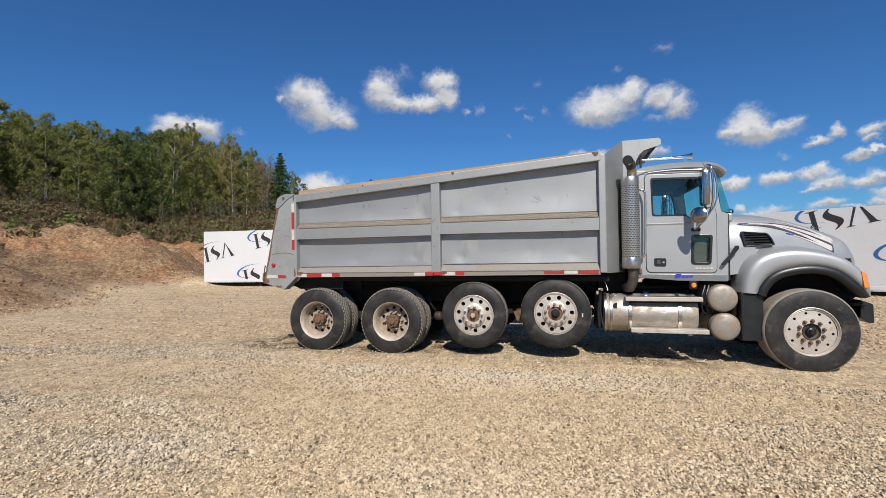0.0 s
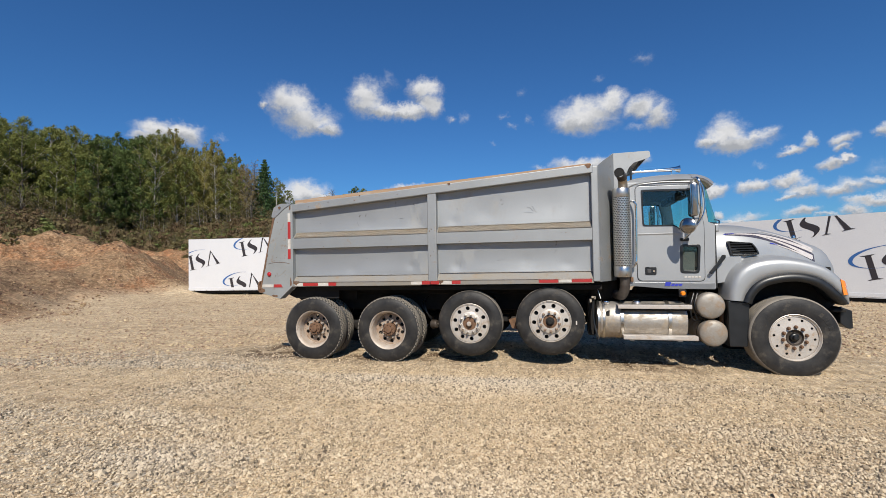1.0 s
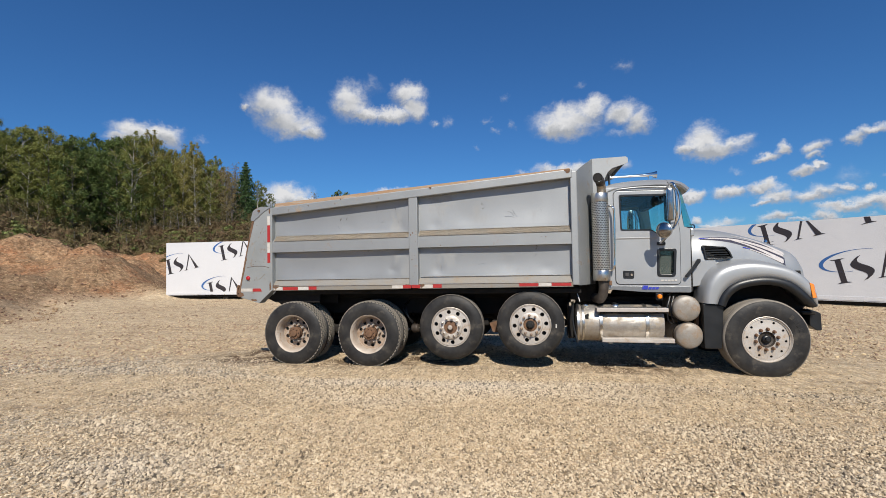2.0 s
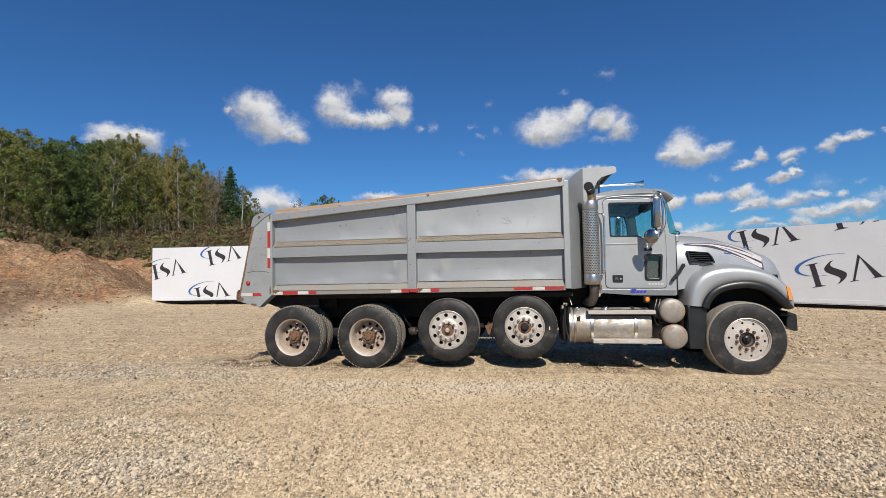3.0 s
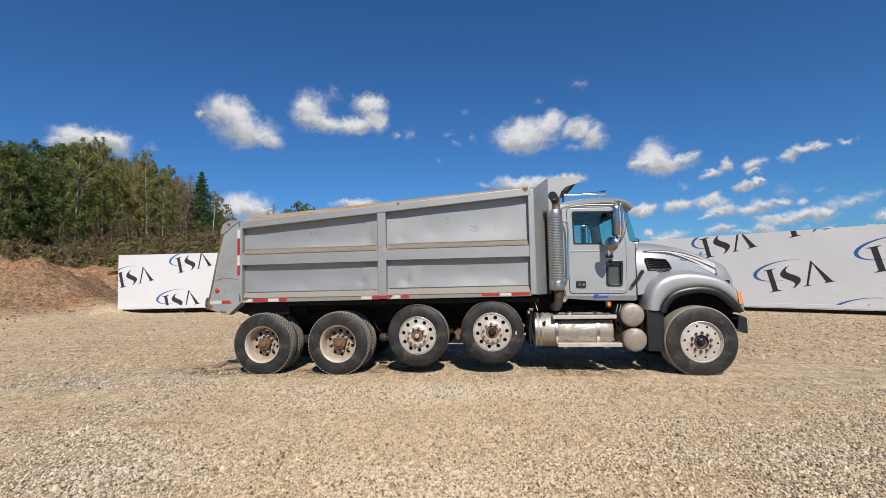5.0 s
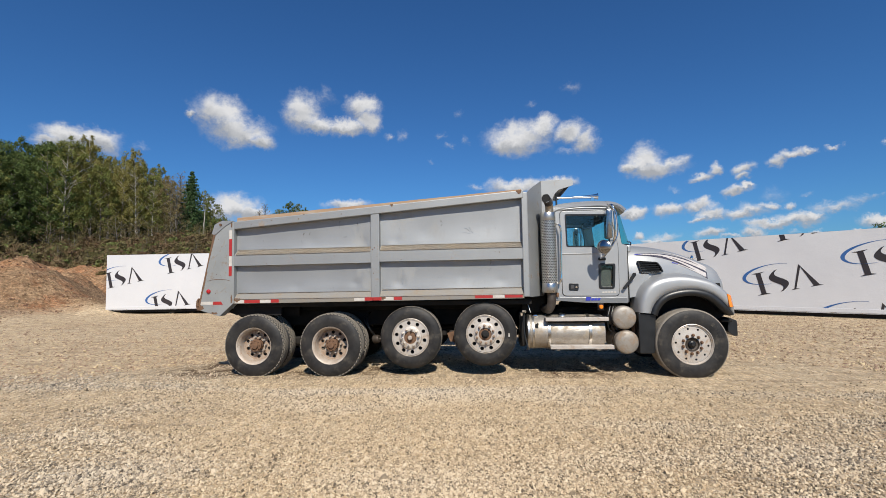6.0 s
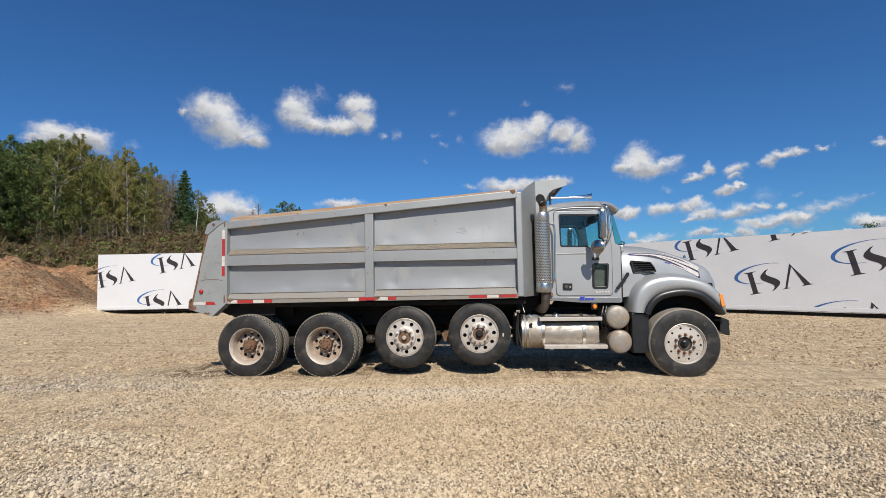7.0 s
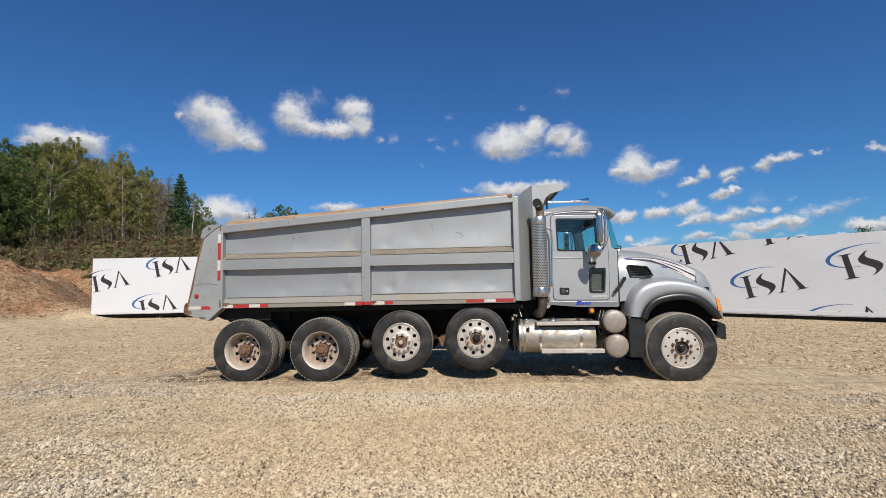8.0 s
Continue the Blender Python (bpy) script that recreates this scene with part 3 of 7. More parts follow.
def base_of(ob):
    return (base_of(ob.parent) @ ob.matrix_parent_inverse @ ob.matrix_basis) if ob.parent else ob.matrix_basis.copy()


def attach(ob, parent):
    ob.parent = parent
    ob.matrix_parent_inverse = base_of(parent).inverted()
    return ob


def thing(name, at, label, category, group=""):
    e = new(name)
    e.empty_display_size = 0.3
    e.matrix_basis = Matrix.Translation(at)
    return tagged(e, label, category, group)


def box(bm, x0, x1, y0, y1, z0, z1, bevel=0.0, seg=1):
    vs = [bm.verts.new((x, y, z)) for x in (x0, x1) for y in (y0, y1) for z in (z0, z1)]
    fs = [bm.faces.new([vs[i] for i in q]) for q in ((0, 1, 3, 2), (4, 6, 7, 5), (0, 4, 5, 1), (2, 3, 7, 6), (0, 2, 6, 4), (1, 5, 7, 3))]
    if bevel:
        es = {e for f in fs for e in f.edges}
        bmesh.ops.bevel(bm, geom=list(es), offset=bevel, segments=seg, affect="EDGES", profile=0.5)
    return bm


def boxed(*a, **k):
    return box(bmesh.new(), *a, **k)


def plate(outer, holes, y0, y1, bevel=0.0):
    """A plate in the xz plane, with openings right through it, from y0 to y1."""
    bm = bmesh.new()
    loops = []
    for ring in (outer, *holes):
        vs = [bm.verts.new((x, y0, z)) for x, z in ring]
        loops += [bm.edges.new((vs[i], vs[(i + 1) % len(vs)])) for i in range(len(vs))]
    if holes:
        bmesh.ops.triangle_fill(bm, use_beauty=True, use_dissolve=False, edges=loops)
    else:
        bm.faces.new(bm.verts[:])
    ext = bmesh.ops.extrude_face_region(bm, geom=bm.faces[:])
    for v in ext["geom"]:
        if isinstance(v, bmesh.types.BMVert):
            v.co.y = y1
    bmesh.ops.recalc_face_normals(bm, faces=bm.faces)
    if bevel:
        es = [e for e in bm.edges if len(e.link_faces) == 2 and e.calc_face_angle(0) > 0.9]
        bmesh.ops.bevel(bm, geom=es, offset=bevel, segments=2, affect="EDGES", profile=0.5)
    return bm


def rounded(points, r, n=4):
    """Round a polygon's corners."""
    out = []
    for i, q in enumerate(points):
        a, b, c = Vector(points[i - 1]), Vector(q), Vector(points[(i + 1) % len(points)])
        u, w = (a - b), (c - b)
        k = min(r, u.length * 0.45, w.length * 0.45)
        p0, p1 = b + u.normalized() * k, b + w.normalized() * k
        for j in range(n + 1):
            t = j / n
            out.append(tuple((1 - t) ** 2 * p0 + 2 * t * (1 - t) * b + t * t * p1))
    return out


def lathe(bm, prof, centre, axis, n=32, closed=False):
    """Turn a profile of (radius, along) about an axis."""
    ax = Vector(axis).normalized()
    u = ax.orthogonal().normalized()
    w = ax.cross(u)
    c = Vector(centre)
    rings = []
    for r, a in prof:
        if r < 1e-5:
            rings.append([bm.verts.new(c + ax * a)])
        else:
            rings.append([bm.verts.new(c + ax * a + (u * math.cos(2 * math.pi * i / n) + w * math.sin(2 * math.pi * i / n)) * r) for i in range(n)])
    pairs = list(zip(rings, rings[1:]))
    if closed:
        pairs.append((rings[-1], rings[0]))
    for a, b in pairs:
        for i in range(n):
            j = (i + 1) % n
            q = [a[i % len(a)], a[j % len(a)], b[j % len(b)], b[i % len(b)]]
            q = list(dict.fromkeys(q))
            if len(q) > 2:
                bm.faces.new(q)
    bmesh.ops.recalc_face_normals(bm, faces=bm.faces)
    return bm


def rod(bm, p0, p1, r0, r1=None, n=12):
    p0, p1 = Vector(p0), Vector(p1)
    h = (p1 - p0).length
    return lathe(bm, [(0, 0), (r0, 0), (r0 if r1 is None else r1, h), (0, h)], p0, p1 - p0, n)


def tube(points, r, n=10, cap=True, radii=None):
    """A round tube along a bent line, with softened bends."""
    pts = [Vector(p) for p in points]
    fine = []
    for i in range(len(pts) - 1):
        a, b, c, d = pts[max(i - 1, 0)], pts[i], pts[i + 1], pts[min(i + 2, len(pts) - 1)]
        k = 6 if len(pts) > 2 else 1
        for j in range(k):
            t = j / k
            fine.append(0.5 * ((2 * b) + (c - a) * t + (2 * a - 5 * b + 4 * c - d) * t * t + (3 * b - a - 3 * c + d) * t ** 3))
    fine.append(pts[-1])
    bm = bmesh.new()
    rings = []
    ref = Vector((0.31, 0.53, 0.79))
    for i, q in enumerate(fine):
        t = (fine[min(i + 1, len(fine) - 1)] - fine[max(i - 1, 0)]).normalized()
        u = t.cross(ref).normalized()
        w = t.cross(u)
        rr = r if radii is None else radii[0] + (radii[1] - radii[0]) * i / (len(fine) - 1)
        rings.append([bm.verts.new(q + (u * math.cos(2 * math.pi * k / n) + w * math.sin(2 * math.pi * k / n)) * rr) for k in range(n)])
    for a, b in zip(rings, rings[1:]):
        for k in range(n):
            bm.faces.new((a[k], a[(k + 1) % n], b[(k + 1) % n], b[k]))
    if cap:
        bm.faces.new(rings[0][::-1])
        bm.faces.new(rings[-1])
    bmesh.ops.recalc_face_normals(bm, faces=bm.faces)
    return bm


def grid(rows, thick=0.0, flip=False):
    """A skin through rows of points; thick gives it depth along its normals."""
    bm = bmesh.new()
    vs = [[bm.verts.new(q) for q in row] for row in rows]
    for a, b in zip(vs, vs[1:]):
        for i in range(len(a) - 1):
            q = (a[i], a[i + 1], b[i + 1], b[i])
            bm.faces.new(q[::-1] if flip else q)
    if thick:
        bm.normal_update()
        bmesh.ops.solidify(bm, geom=bm.faces[:], thickness=thick)
    return bm


def lerp(table, x):
    """A smooth curve through (x, value) pairs."""
    xs, ys = [a for a, _ in table], [b for _, b in table]
    if x <= xs[0]:
        return ys[0]
    if x >= xs[-1]:
        return ys[-1]
    i = max(k for k in range(len(xs)) if xs[k] <= x)
    i = min(i, len(xs) - 2)
    t = (x - xs[i]) / (xs[i + 1] - xs[i])

    def slope(k):
        if k == 0 or k == len(xs) - 1:
            j = min(k, len(xs) - 2)
            return (ys[j + 1] - ys[j]) / (xs[j + 1] - xs[j])
        return (ys[k + 1] - ys[k - 1]) / (xs[k + 1] - xs[k - 1])

    h = xs[i + 1] - xs[i]
    return ((2 * t ** 3 - 3 * t * t + 1) * ys[i] + (t ** 3 - 2 * t * t + t) * h * slope(i) + (-2 * t ** 3 + 3 * t * t) * ys[i + 1] + (t ** 3 - t * t) * h * slope(i + 1))


# ---- ground ----
def smooth(a, b, v):
    t = min(1.0, max(0.0, (v - a) / (b - a)))
    return t * t * (3 - 2 * t)


def bank_depth(x, y):
    """How far a spot lies behind the foot of the earth bank (negative in the yard)."""
    foot = -14.5 - 0.36 * (y - 4.0) + 1.3 * math.sin(y * 0.45) + 0.8 * noise.noise((x * 0.1, y * 0.2, 3.0))
    side = foot - x
    back = (y - 20.0) - max(0.0, x + 14.0) * 1.2
    return max(side, back)


SLOPE = [(-1.0, 0.0), (0.0, 0.05), (3.0, 0.85), (6.5, 2.25), (9.5, 2.9), (13.0, 3.5), (30.0, 7.4), (45.0, 9.0), (90.0, 10.0)]


# earth tipped along the bank: x, y, reach, height
MOUNDS = ((-20.5, 11.6, 2.6, 0.9), (-20.0, 14.6, 2.4, 1.75), (-23.5, 15.0, 2.0, 0.9), (-26.5, 10.5, 1.8, 1.0), (-21.5, 19.0, 2.3, 0.7), (-28.0, 17.5, 2.5, 0.6), (-17.0, 10.0, 1.3, 0.35),
          (-22.6, 10.4, 1.0, 0.5), (-19.4, 10.2, 0.9, 0.4), (-24.6, 12.6, 1.1, 0.6), (-16.6, 14.6, 1.0, 0.5), (-29.0, 12.6, 1.6, 0.9))


def mound(x, y):
    """The height that the tipped mounds add at a spot."""
    h = 0.0
    for mx, my, mr, mh in MOUNDS:
        q = ((x - mx) ** 2 + (y - my) ** 2) / (mr * mr)
        if q < 6:
            h += mh * math.exp(-q)
    return h


def heap(x, y):
    """How far into the gravel heap at the foot of the bank a spot lies (1 at its crest, 0 at its edge)."""
    g = math.hypot((x + 21.5) / 6.0, (y - 7.0) / 4.5)
    return max(1 - g, 0.75 - math.hypot((x + 17.6) / 3.6, (y - 6.2) / 3.2))


def height(x, y):
    d = bank_depth(x, y)
    h = lerp(SLOPE, d) if d > -1 else 0.0
    rough = smooth(0.3, 4.0, d) * (1 - 0.6 * smooth(14, 26, d))
    h += rough * (0.75 * noise.noise((x * 0.22, y * 0.22, 0.5)) + 0.55 * noise.noise((x * 0.55, y * 0.55, 2.0)) + 0.34 * noise.noise((x * 1.3, y * 1.3, 5.0)) + 0.20 * noise.noise((x * 2.6, y * 2.6, 6.0)))
    h += mound(x, y)
    h -= rough * 0.55 * max(0.0, 0.35 - abs(noise.noise((x * 0.28, y * 0.28, 11.0)))) * (1 - smooth(13, 18, d))
    # a heap of gravel at the foot of the bank
    g = heap(x, y)
    h = max(h, 1.75 * g + 0.12 * noise.noise((x, y, 1.0)) + 0.10 * noise.noise((x * 2.4, y * 2.4, 1.0))) if g > -0.1 else h
    far = math.hypot(x - 4, y + 7)
    yard = 1 - smooth(12, 30, far)
    h += 0.018 * noise.noise((x * 0.5, y * 0.5, 7.0)) * (1 if d < 0 else 0) * (0.4 + 0.6 * yard)
    # the yard climbs a touch towards the bank
    h += 0.10 * smooth(9, 24, -x) * (1 if d < 4 else 0.5)
    return h


def stony(x, y):
    """Where coarse grey stone lies thick: long lanes drawn out by traffic."""
    v = 0.14 + 1.0 * noise.noise((x * 0.15 + 2.0, y * 0.62 - x * 0.05, 4.0)) + 0.55 * noise.noise((x * 0.7, y * 1.5, 8.0))
    v += 0.55 * math.exp(-((y + 0.85 + 0.15 * math.sin(x * 0.9)) / 0.22) ** 2)
    v += 0.32 * math.exp(-((y + 3.0 - 0.10 * x) / 0.45) ** 2) + 0.45 * math.exp(-((x + 0.2) / 1.5) ** 2 - ((y + 2.1) / 0.5) ** 2)
    return min(1.0, max(0.0, v))


def make_ground():
    def axis(c, near, n, ratio, reach):
        out, step = [0.0], near
        while out[-1] < reach:
            out.append(out[-1] + step)
            if len(out) > n:
                step *= ratio
        return [c - v for v in out[:0:-1]] + [c + v for v in out]

    xs = axis(-12.0, 0.24, 95, 1.10, 2600)
    ys = axis(9.0, 0.24, 76, 1.10, 2600)
    verts = np.array([(x, y, height(x, y)) for x in xs for y in ys])
    ny = len(ys)
    faces = [(i * ny + j, (i + 1) * ny + j, (i + 1) * ny + j + 1, i * ny + j + 1) for i in range(len(xs) - 1) for j in range(ny - 1)]
    me = bpy.data.meshes.new("ground")
    me.from_pydata(verts.tolist(), [], faces)
    me.polygons.foreach_set("use_smooth", [True] * len(me.polygons))
    a = me.attributes.new("bank", "FLOAT", "POINT")
    a.data.foreach_set("value", [bank_depth(v[0], v[1]) + 3.0 * mound(v[0], v[1]) * (1 - smooth(6, 9, bank_depth(v[0], v[1]))) for v in verts])
    hp = me.attributes.new("heap", "FLOAT", "POINT")
    hp.data.foreach_set("value", [heap(v[0], v[1]) if abs(v[0]) < 40 else -9.0 for v in verts])
    g = me.attributes.new("stony", "FLOAT", "POINT")
    g.data.foreach_set("value", [stony(v[0], v[1]) * (1 - 0.75 * smooth(8, 14, math.hypot(v[0] - 4, v[1] + 7.3))) for v in verts])
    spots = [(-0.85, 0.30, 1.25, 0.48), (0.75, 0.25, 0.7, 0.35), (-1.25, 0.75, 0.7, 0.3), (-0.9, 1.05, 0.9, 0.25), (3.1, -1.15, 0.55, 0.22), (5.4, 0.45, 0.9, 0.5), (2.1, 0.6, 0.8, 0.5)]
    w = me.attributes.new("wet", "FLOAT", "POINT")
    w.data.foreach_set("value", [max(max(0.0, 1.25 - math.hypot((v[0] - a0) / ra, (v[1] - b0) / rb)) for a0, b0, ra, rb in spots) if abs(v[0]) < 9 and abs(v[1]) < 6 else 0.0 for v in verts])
    me.materials.append(M["ground"])
    return tagged(new("ground", me), "tan crushed gravel yard with grey chips and an earth bank", "ground", kind="structure")


make_ground()


def spot_at(bearing, dist):
    """A place by its bearing (degrees left of the y axis) and distance from the middle of the walk."""
    a = radians(bearing)
    return 4.0 - dist * math.sin(a), -7.2 + dist * math.cos(a)


def scatter_stones(name, count, size, spot, material, label, category, seed, flat=0.65):
    """Loose stones lying on the ground, as one body of stuff."""
    rng = np.random.default_rng(seed)
    bm = bmesh.new()
    bmesh.ops.create_icosphere(bm, subdivisions=1, radius=1)
    shape = np.array([v.co[:] for v in bm.verts])
    tris = np.array([[v.index for v in f.verts] for f in bm.faces])
    bm.free()
    chip = np.array([(0, 0, 1.0), (0.9, 0.1, 0.1), (-0.2, 0.95, 0), (-0.9, -0.1, 0.15), (0.1, -0.9, -0.05), (0.05, 0.1, -0.8)])
    oct_tris = np.array([(0, 1, 2), (0, 2, 3), (0, 3, 4), (0, 4, 1), (5, 2, 1), (5, 3, 2), (5, 4, 3), (5, 1, 4)])
    spots = [spot(rng) for _ in range(count)]
    sizes = np.array([size(rng, *q) for q in spots])
    V, F, lay, k = [], [], [], 0
    for big in (False, True):
        pick = np.nonzero((sizes > 0.027) == big)[0]
        n = len(pick)
        if not n:
            continue
        base, tr = (shape, tris) if big else (chip, oct_tris)
        s = sizes[pick][:, None]
        xy = np.array([spots[i] for i in pick])
        gz = np.array([height(*spots[i]) for i in pick])[:, None]
        v = base[None] * (1 + rng.uniform(-0.28, 0.28, (n, len(base), 1)))
        v = v * (np.concatenate([s * rng.uniform(0.65, 1.35, (n, 1)), s * rng.uniform(0.65, 1.35, (n, 1)), s * flat * rng.uniform(0.6, 1.2, (n, 1))], 1))[:, None, :]
        a, tilt = rng.uniform(0, 6.283, (n, 1)), rng.normal(0, 0.6, (n, 1))
        vx, vz = v[:, :, 0] * np.cos(tilt) - v[:, :, 2] * np.sin(tilt), v[:, :, 0] * np.sin(tilt) + v[:, :, 2] * np.cos(tilt)
        vy = v[:, :, 1]
        v = np.stack([vx * np.cos(a) - vy * np.sin(a) + xy[:, :1], vx * np.sin(a) + vy * np.cos(a) + xy[:, 1:], vz + gz + s * 0.42], 2)
        V.append(v.reshape(-1, 3))
        F.append((tr[None] + (k + np.arange(n) * len(base))[:, None, None]).reshape(-1, 3))
        k += n * len(base)
        lay.append(np.repeat([stony(*spots[i]) for i in pick], len(base)))
    V, F = np.concatenate(V), np.concatenate(F)
    me = bpy.data.meshes.new(name)
    me.from_pydata(V.tolist(), [], F.tolist())
    me.attributes.new("stony", "FLOAT", "POINT").data.foreach_set("value", np.concatenate(lay).tolist())
    me.materials.append(material)
    return tagged(new(name, me), label, category, kind="stuff")


def near_spot(rng):
    while True:
        if rng.random() < 0.90:
            r = 0.4 + 2.6 * rng.random() ** 0.5 + 9.2 * rng.random() ** 1.2
            a = radians(2 + 50 * (rng.random() + rng.random() - 1) * 1.35)
        else:
            r = 11.0 * rng.random() ** 0.6
            a = radians(rng.uniform(-180, 180))
        x, y = 4 - r * math.sin(a), -7.3 + r * math.cos(a)
        if rng.random() < 1 - 0.86 * smooth(-1.6, 0.6, y + 0.6 * noise.noise((x * 0.5, y * 0.5, 2.0))):
            # stones gather in drifts along the wheel lanes
            if stony(x, y) > rng.uniform(-0.45, 0.65):
                return x, y


def stone_size(rng, x, y):
    return (0.0078 + 0.0120 * rng.random() ** 1.6) * (0.75 + 0.5 * stony(x, y)) + (0.010 if rng.random() < 0.012 else 0)


scatter_stones("gravel", 142000, stone_size, near_spot, M["stone"], "loose tan and grey crushed stones on the yard", "gravel", 3, 0.9)


def yard_spot(rng):
    while True:
        x, y = spot_at(rng.uniform(-50, 62), 10.0 + 26.0 * rng.random() ** 1.2)
        if bank_depth(x, y) < 1.0 and not (-1.2 < x < 8.2 and -0.2 < y < 2.6):
            if noise.noise((x * 0.18, y * 0.6, 6.0)) > rng.uniform(-0.7, 0.4):
                return x, y


scatter_stones("pebble_drift", 80000, lambda r, x, y: 0.012 + 0.018 * r.random() ** 2.2, yard_spot, M["pebble"], "coarser stones drifted over the yard", "gravel", 6, 0.55)


def bank_spot(rng):
    while True:
        x, y = rng.uniform(-34, -12), rng.uniform(-2, 24)
        if -2.0 < bank_depth(x, y) < 12:
            return x, y


scatter_stones("rubble", 22000, lambda r, x, y: 0.014 + 0.05 * r.random() ** 8, bank_spot, M["clod"], "reddish clods and pale stones on the bank", "rubble", 5)


# ---- trees ----
def leaf_cloud(centres, radii, per, size, rng, droop=0.0, upright=False):
    """Small leaf blades gathered in clumps; returns vertices and faces."""
    n = len(centres) * per
    c = np.repeat(np.array(centres), per, 0)
    r = np.repeat(np.array(radii), per, 0)[:, None]
    d = rng.normal(size=(n, 3))
    d /= np.linalg.norm(d, axis=1)[:, None]
    p = c + d * r * (0.12 + 1.0 * rng.random((n, 1)) ** 0.7) * np.array([1.1, 1.1, 0.62])
    p[:, 2] -= droop * rng.random(n)
    a = rng.normal(size=(n, 3))
    a -= 0.8 * d * (a * d).sum(1)[:, None]
    a /= np.linalg.norm(a, axis=1)[:, None]
    b = np.cross(a, d + 0.35 * rng.normal(size=(n, 3)))
    b /= np.linalg.norm(b, axis=1)[:, None] + 1e-9
    if upright:
        a = a * np.array([0.22, 0.22, 0.05])
        b = np.tile(np.array([0, 0, 1.0]), (n, 1)) + 0.35 * rng.normal(size=(n, 3))
    s = size * rng.uniform(0.6, 1.35, (n, 1))
    v = np.stack([p - a * s * 0.6, p + b * s * 0.95, p + a * s * 0.6], 1).reshape(-1, 3)
    return v, np.arange(n * 3).reshape(-1, 3)


def mesh_of(name, v, f, material):
    me = bpy.data.meshes.new(name)
    me.from_pydata(v.tolist(), [], f.tolist())
    me.materials.append(material)
    return me


def trunk_mesh(h, r, lean, limbs, rng, bark):
    bm = tube([(0, 0, -0.5), (lean * 0.15, 0.05, h * 0.3), (lean * 0.5, -0.05, h * 0.65), (lean, 0, h * 0.96)], r, 7, radii=(r * 1.1, r * 0.10))
    for p0, p1 in limbs:
        mid = [(p0[i] + p1[i]) / 2 + (0, 0, 0.12 * (p1[2] - p0[2]))[i] for i in range(3)]
        b2 = tube([p0, mid], r * 0.3, 4, radii=(r * 0.34, r * 0.22))
        rod(b2, mid, p1, r * 0.22, r * 0.06, 4)
        tmp = bpy.data.meshes.new("limb")
        b2.to_mesh(tmp)
        b2.free()
        bm.from_mesh(tmp)
        bpy.data.meshes.remove(tmp)
    me = bpy.data.meshes.new("trunk")
    for f in bm.faces:
        f.smooth = True
    bm.to_mesh(me)
    bm.free()
    me.materials.append(bark)
    return me


def broadleaf(seed, h, spread, low, leaf, bark, dens=1.0, size=0.30):
    """Meshes of one broad-leaved tree: a trunk with limbs, and a ragged crown of leaves."""
    rng = np.random.default_rng(seed)
    lean = rng.uniform(-0.5, 0.5)
    centres, radii, limbs = [], [], []
    n = int(100 * dens)
    for i in range(n):
        t = (i + rng.random()) / n
        z = h * (low + (1 - low) * t)
        w = spread * (math.sin(math.pi * min(1, 0.16 + 0.80 * t)) ** 0.7) * rng.uniform(0.15, 1.0) ** 0.8 * rng.uniform(0.85, 1.3)
        a = i * 2.4 + rng.uniform(-0.6, 0.6)
        c = (lean * t + w * math.cos(a), w * math.sin(a), z + rng.uniform(-0.4, 0.4))
        centres.append(c)
        radii.append((0.30 + 0.95 * rng.random() ** 1.5) * (0.45 + 0.3 * spread / 2.5) * (1.0 - 0.45 * t))
        if i % 3 == 0:
            limbs.append(((lean * t * 0.8, 0, max(0.6, z - w * 0.8)), c))
    v, f = leaf_cloud(centres, radii, int(74 * min(1.15, dens)), size * 0.56, rng, 0.5)
    return trunk_mesh(h, 0.06 + 0.0045 * h, lean, limbs, rng, bark), mesh_of("crown", v, f, leaf)


def conifer(seed, h, spread, leaf, bark):
    rng = np.random.default_rng(seed)
    centres, radii, limbs = [], [], []
    z = h * 0.10
    while z < h * 0.98:
        w = spread * (1 - z / h) ** 0.85 + 0.12
        k = 6 if w > 0.7 else 4
        for j in range(k):
            a = j * 6.283 / k + rng.uniform(-0.4, 0.4) + z
            for q in ((0.35, 0.8) if w > 0.5 else (0.5,)):
                ww = w * q * rng.uniform(0.7, 1.15)
                centres.append((ww * math.cos(a), ww * math.sin(a), z - 0.28 * ww + rng.uniform(-0.1, 0.1)))
                radii.append(0.16 + 0.20 * w)
            limbs.append(((0, 0, z), (w * 0.8 * math.cos(a), w * 0.8 * math.sin(a), z - 0.25 * w)))
        z += 0.42 + 0.03 * w
    v, f = leaf_cloud(centres, radii, 26, 0.22, rng, 0.1)
    return trunk_mesh(h, 0.16, 0.0, limbs[::3], rng, bark), mesh_of("crown", v, f, leaf)


def bare_tree(seed, h, spread, leaf, bark):
    rng = np.random.default_rng(seed)
    limbs, centres = [], []
    for i in range(46):
        t = 0.25 + 0.72 * i / 46
        a = i * 2.4
        w = spread * (1 - t * 0.75) * rng.uniform(0.6, 1.2)
        tip = (w * math.cos(a), w * math.sin(a), h * t + w * rng.uniform(0.8, 1.4))
        limbs.append(((0, 0, h * t), tip))
        centres.append(tip)
    v, f = leaf_cloud(centres, [0.4] * len(centres), 5, 0.16, rng)
    return trunk_mesh(h, 0.16, 0.2, limbs, rng, bark), mesh_of("crown", v, f, leaf)


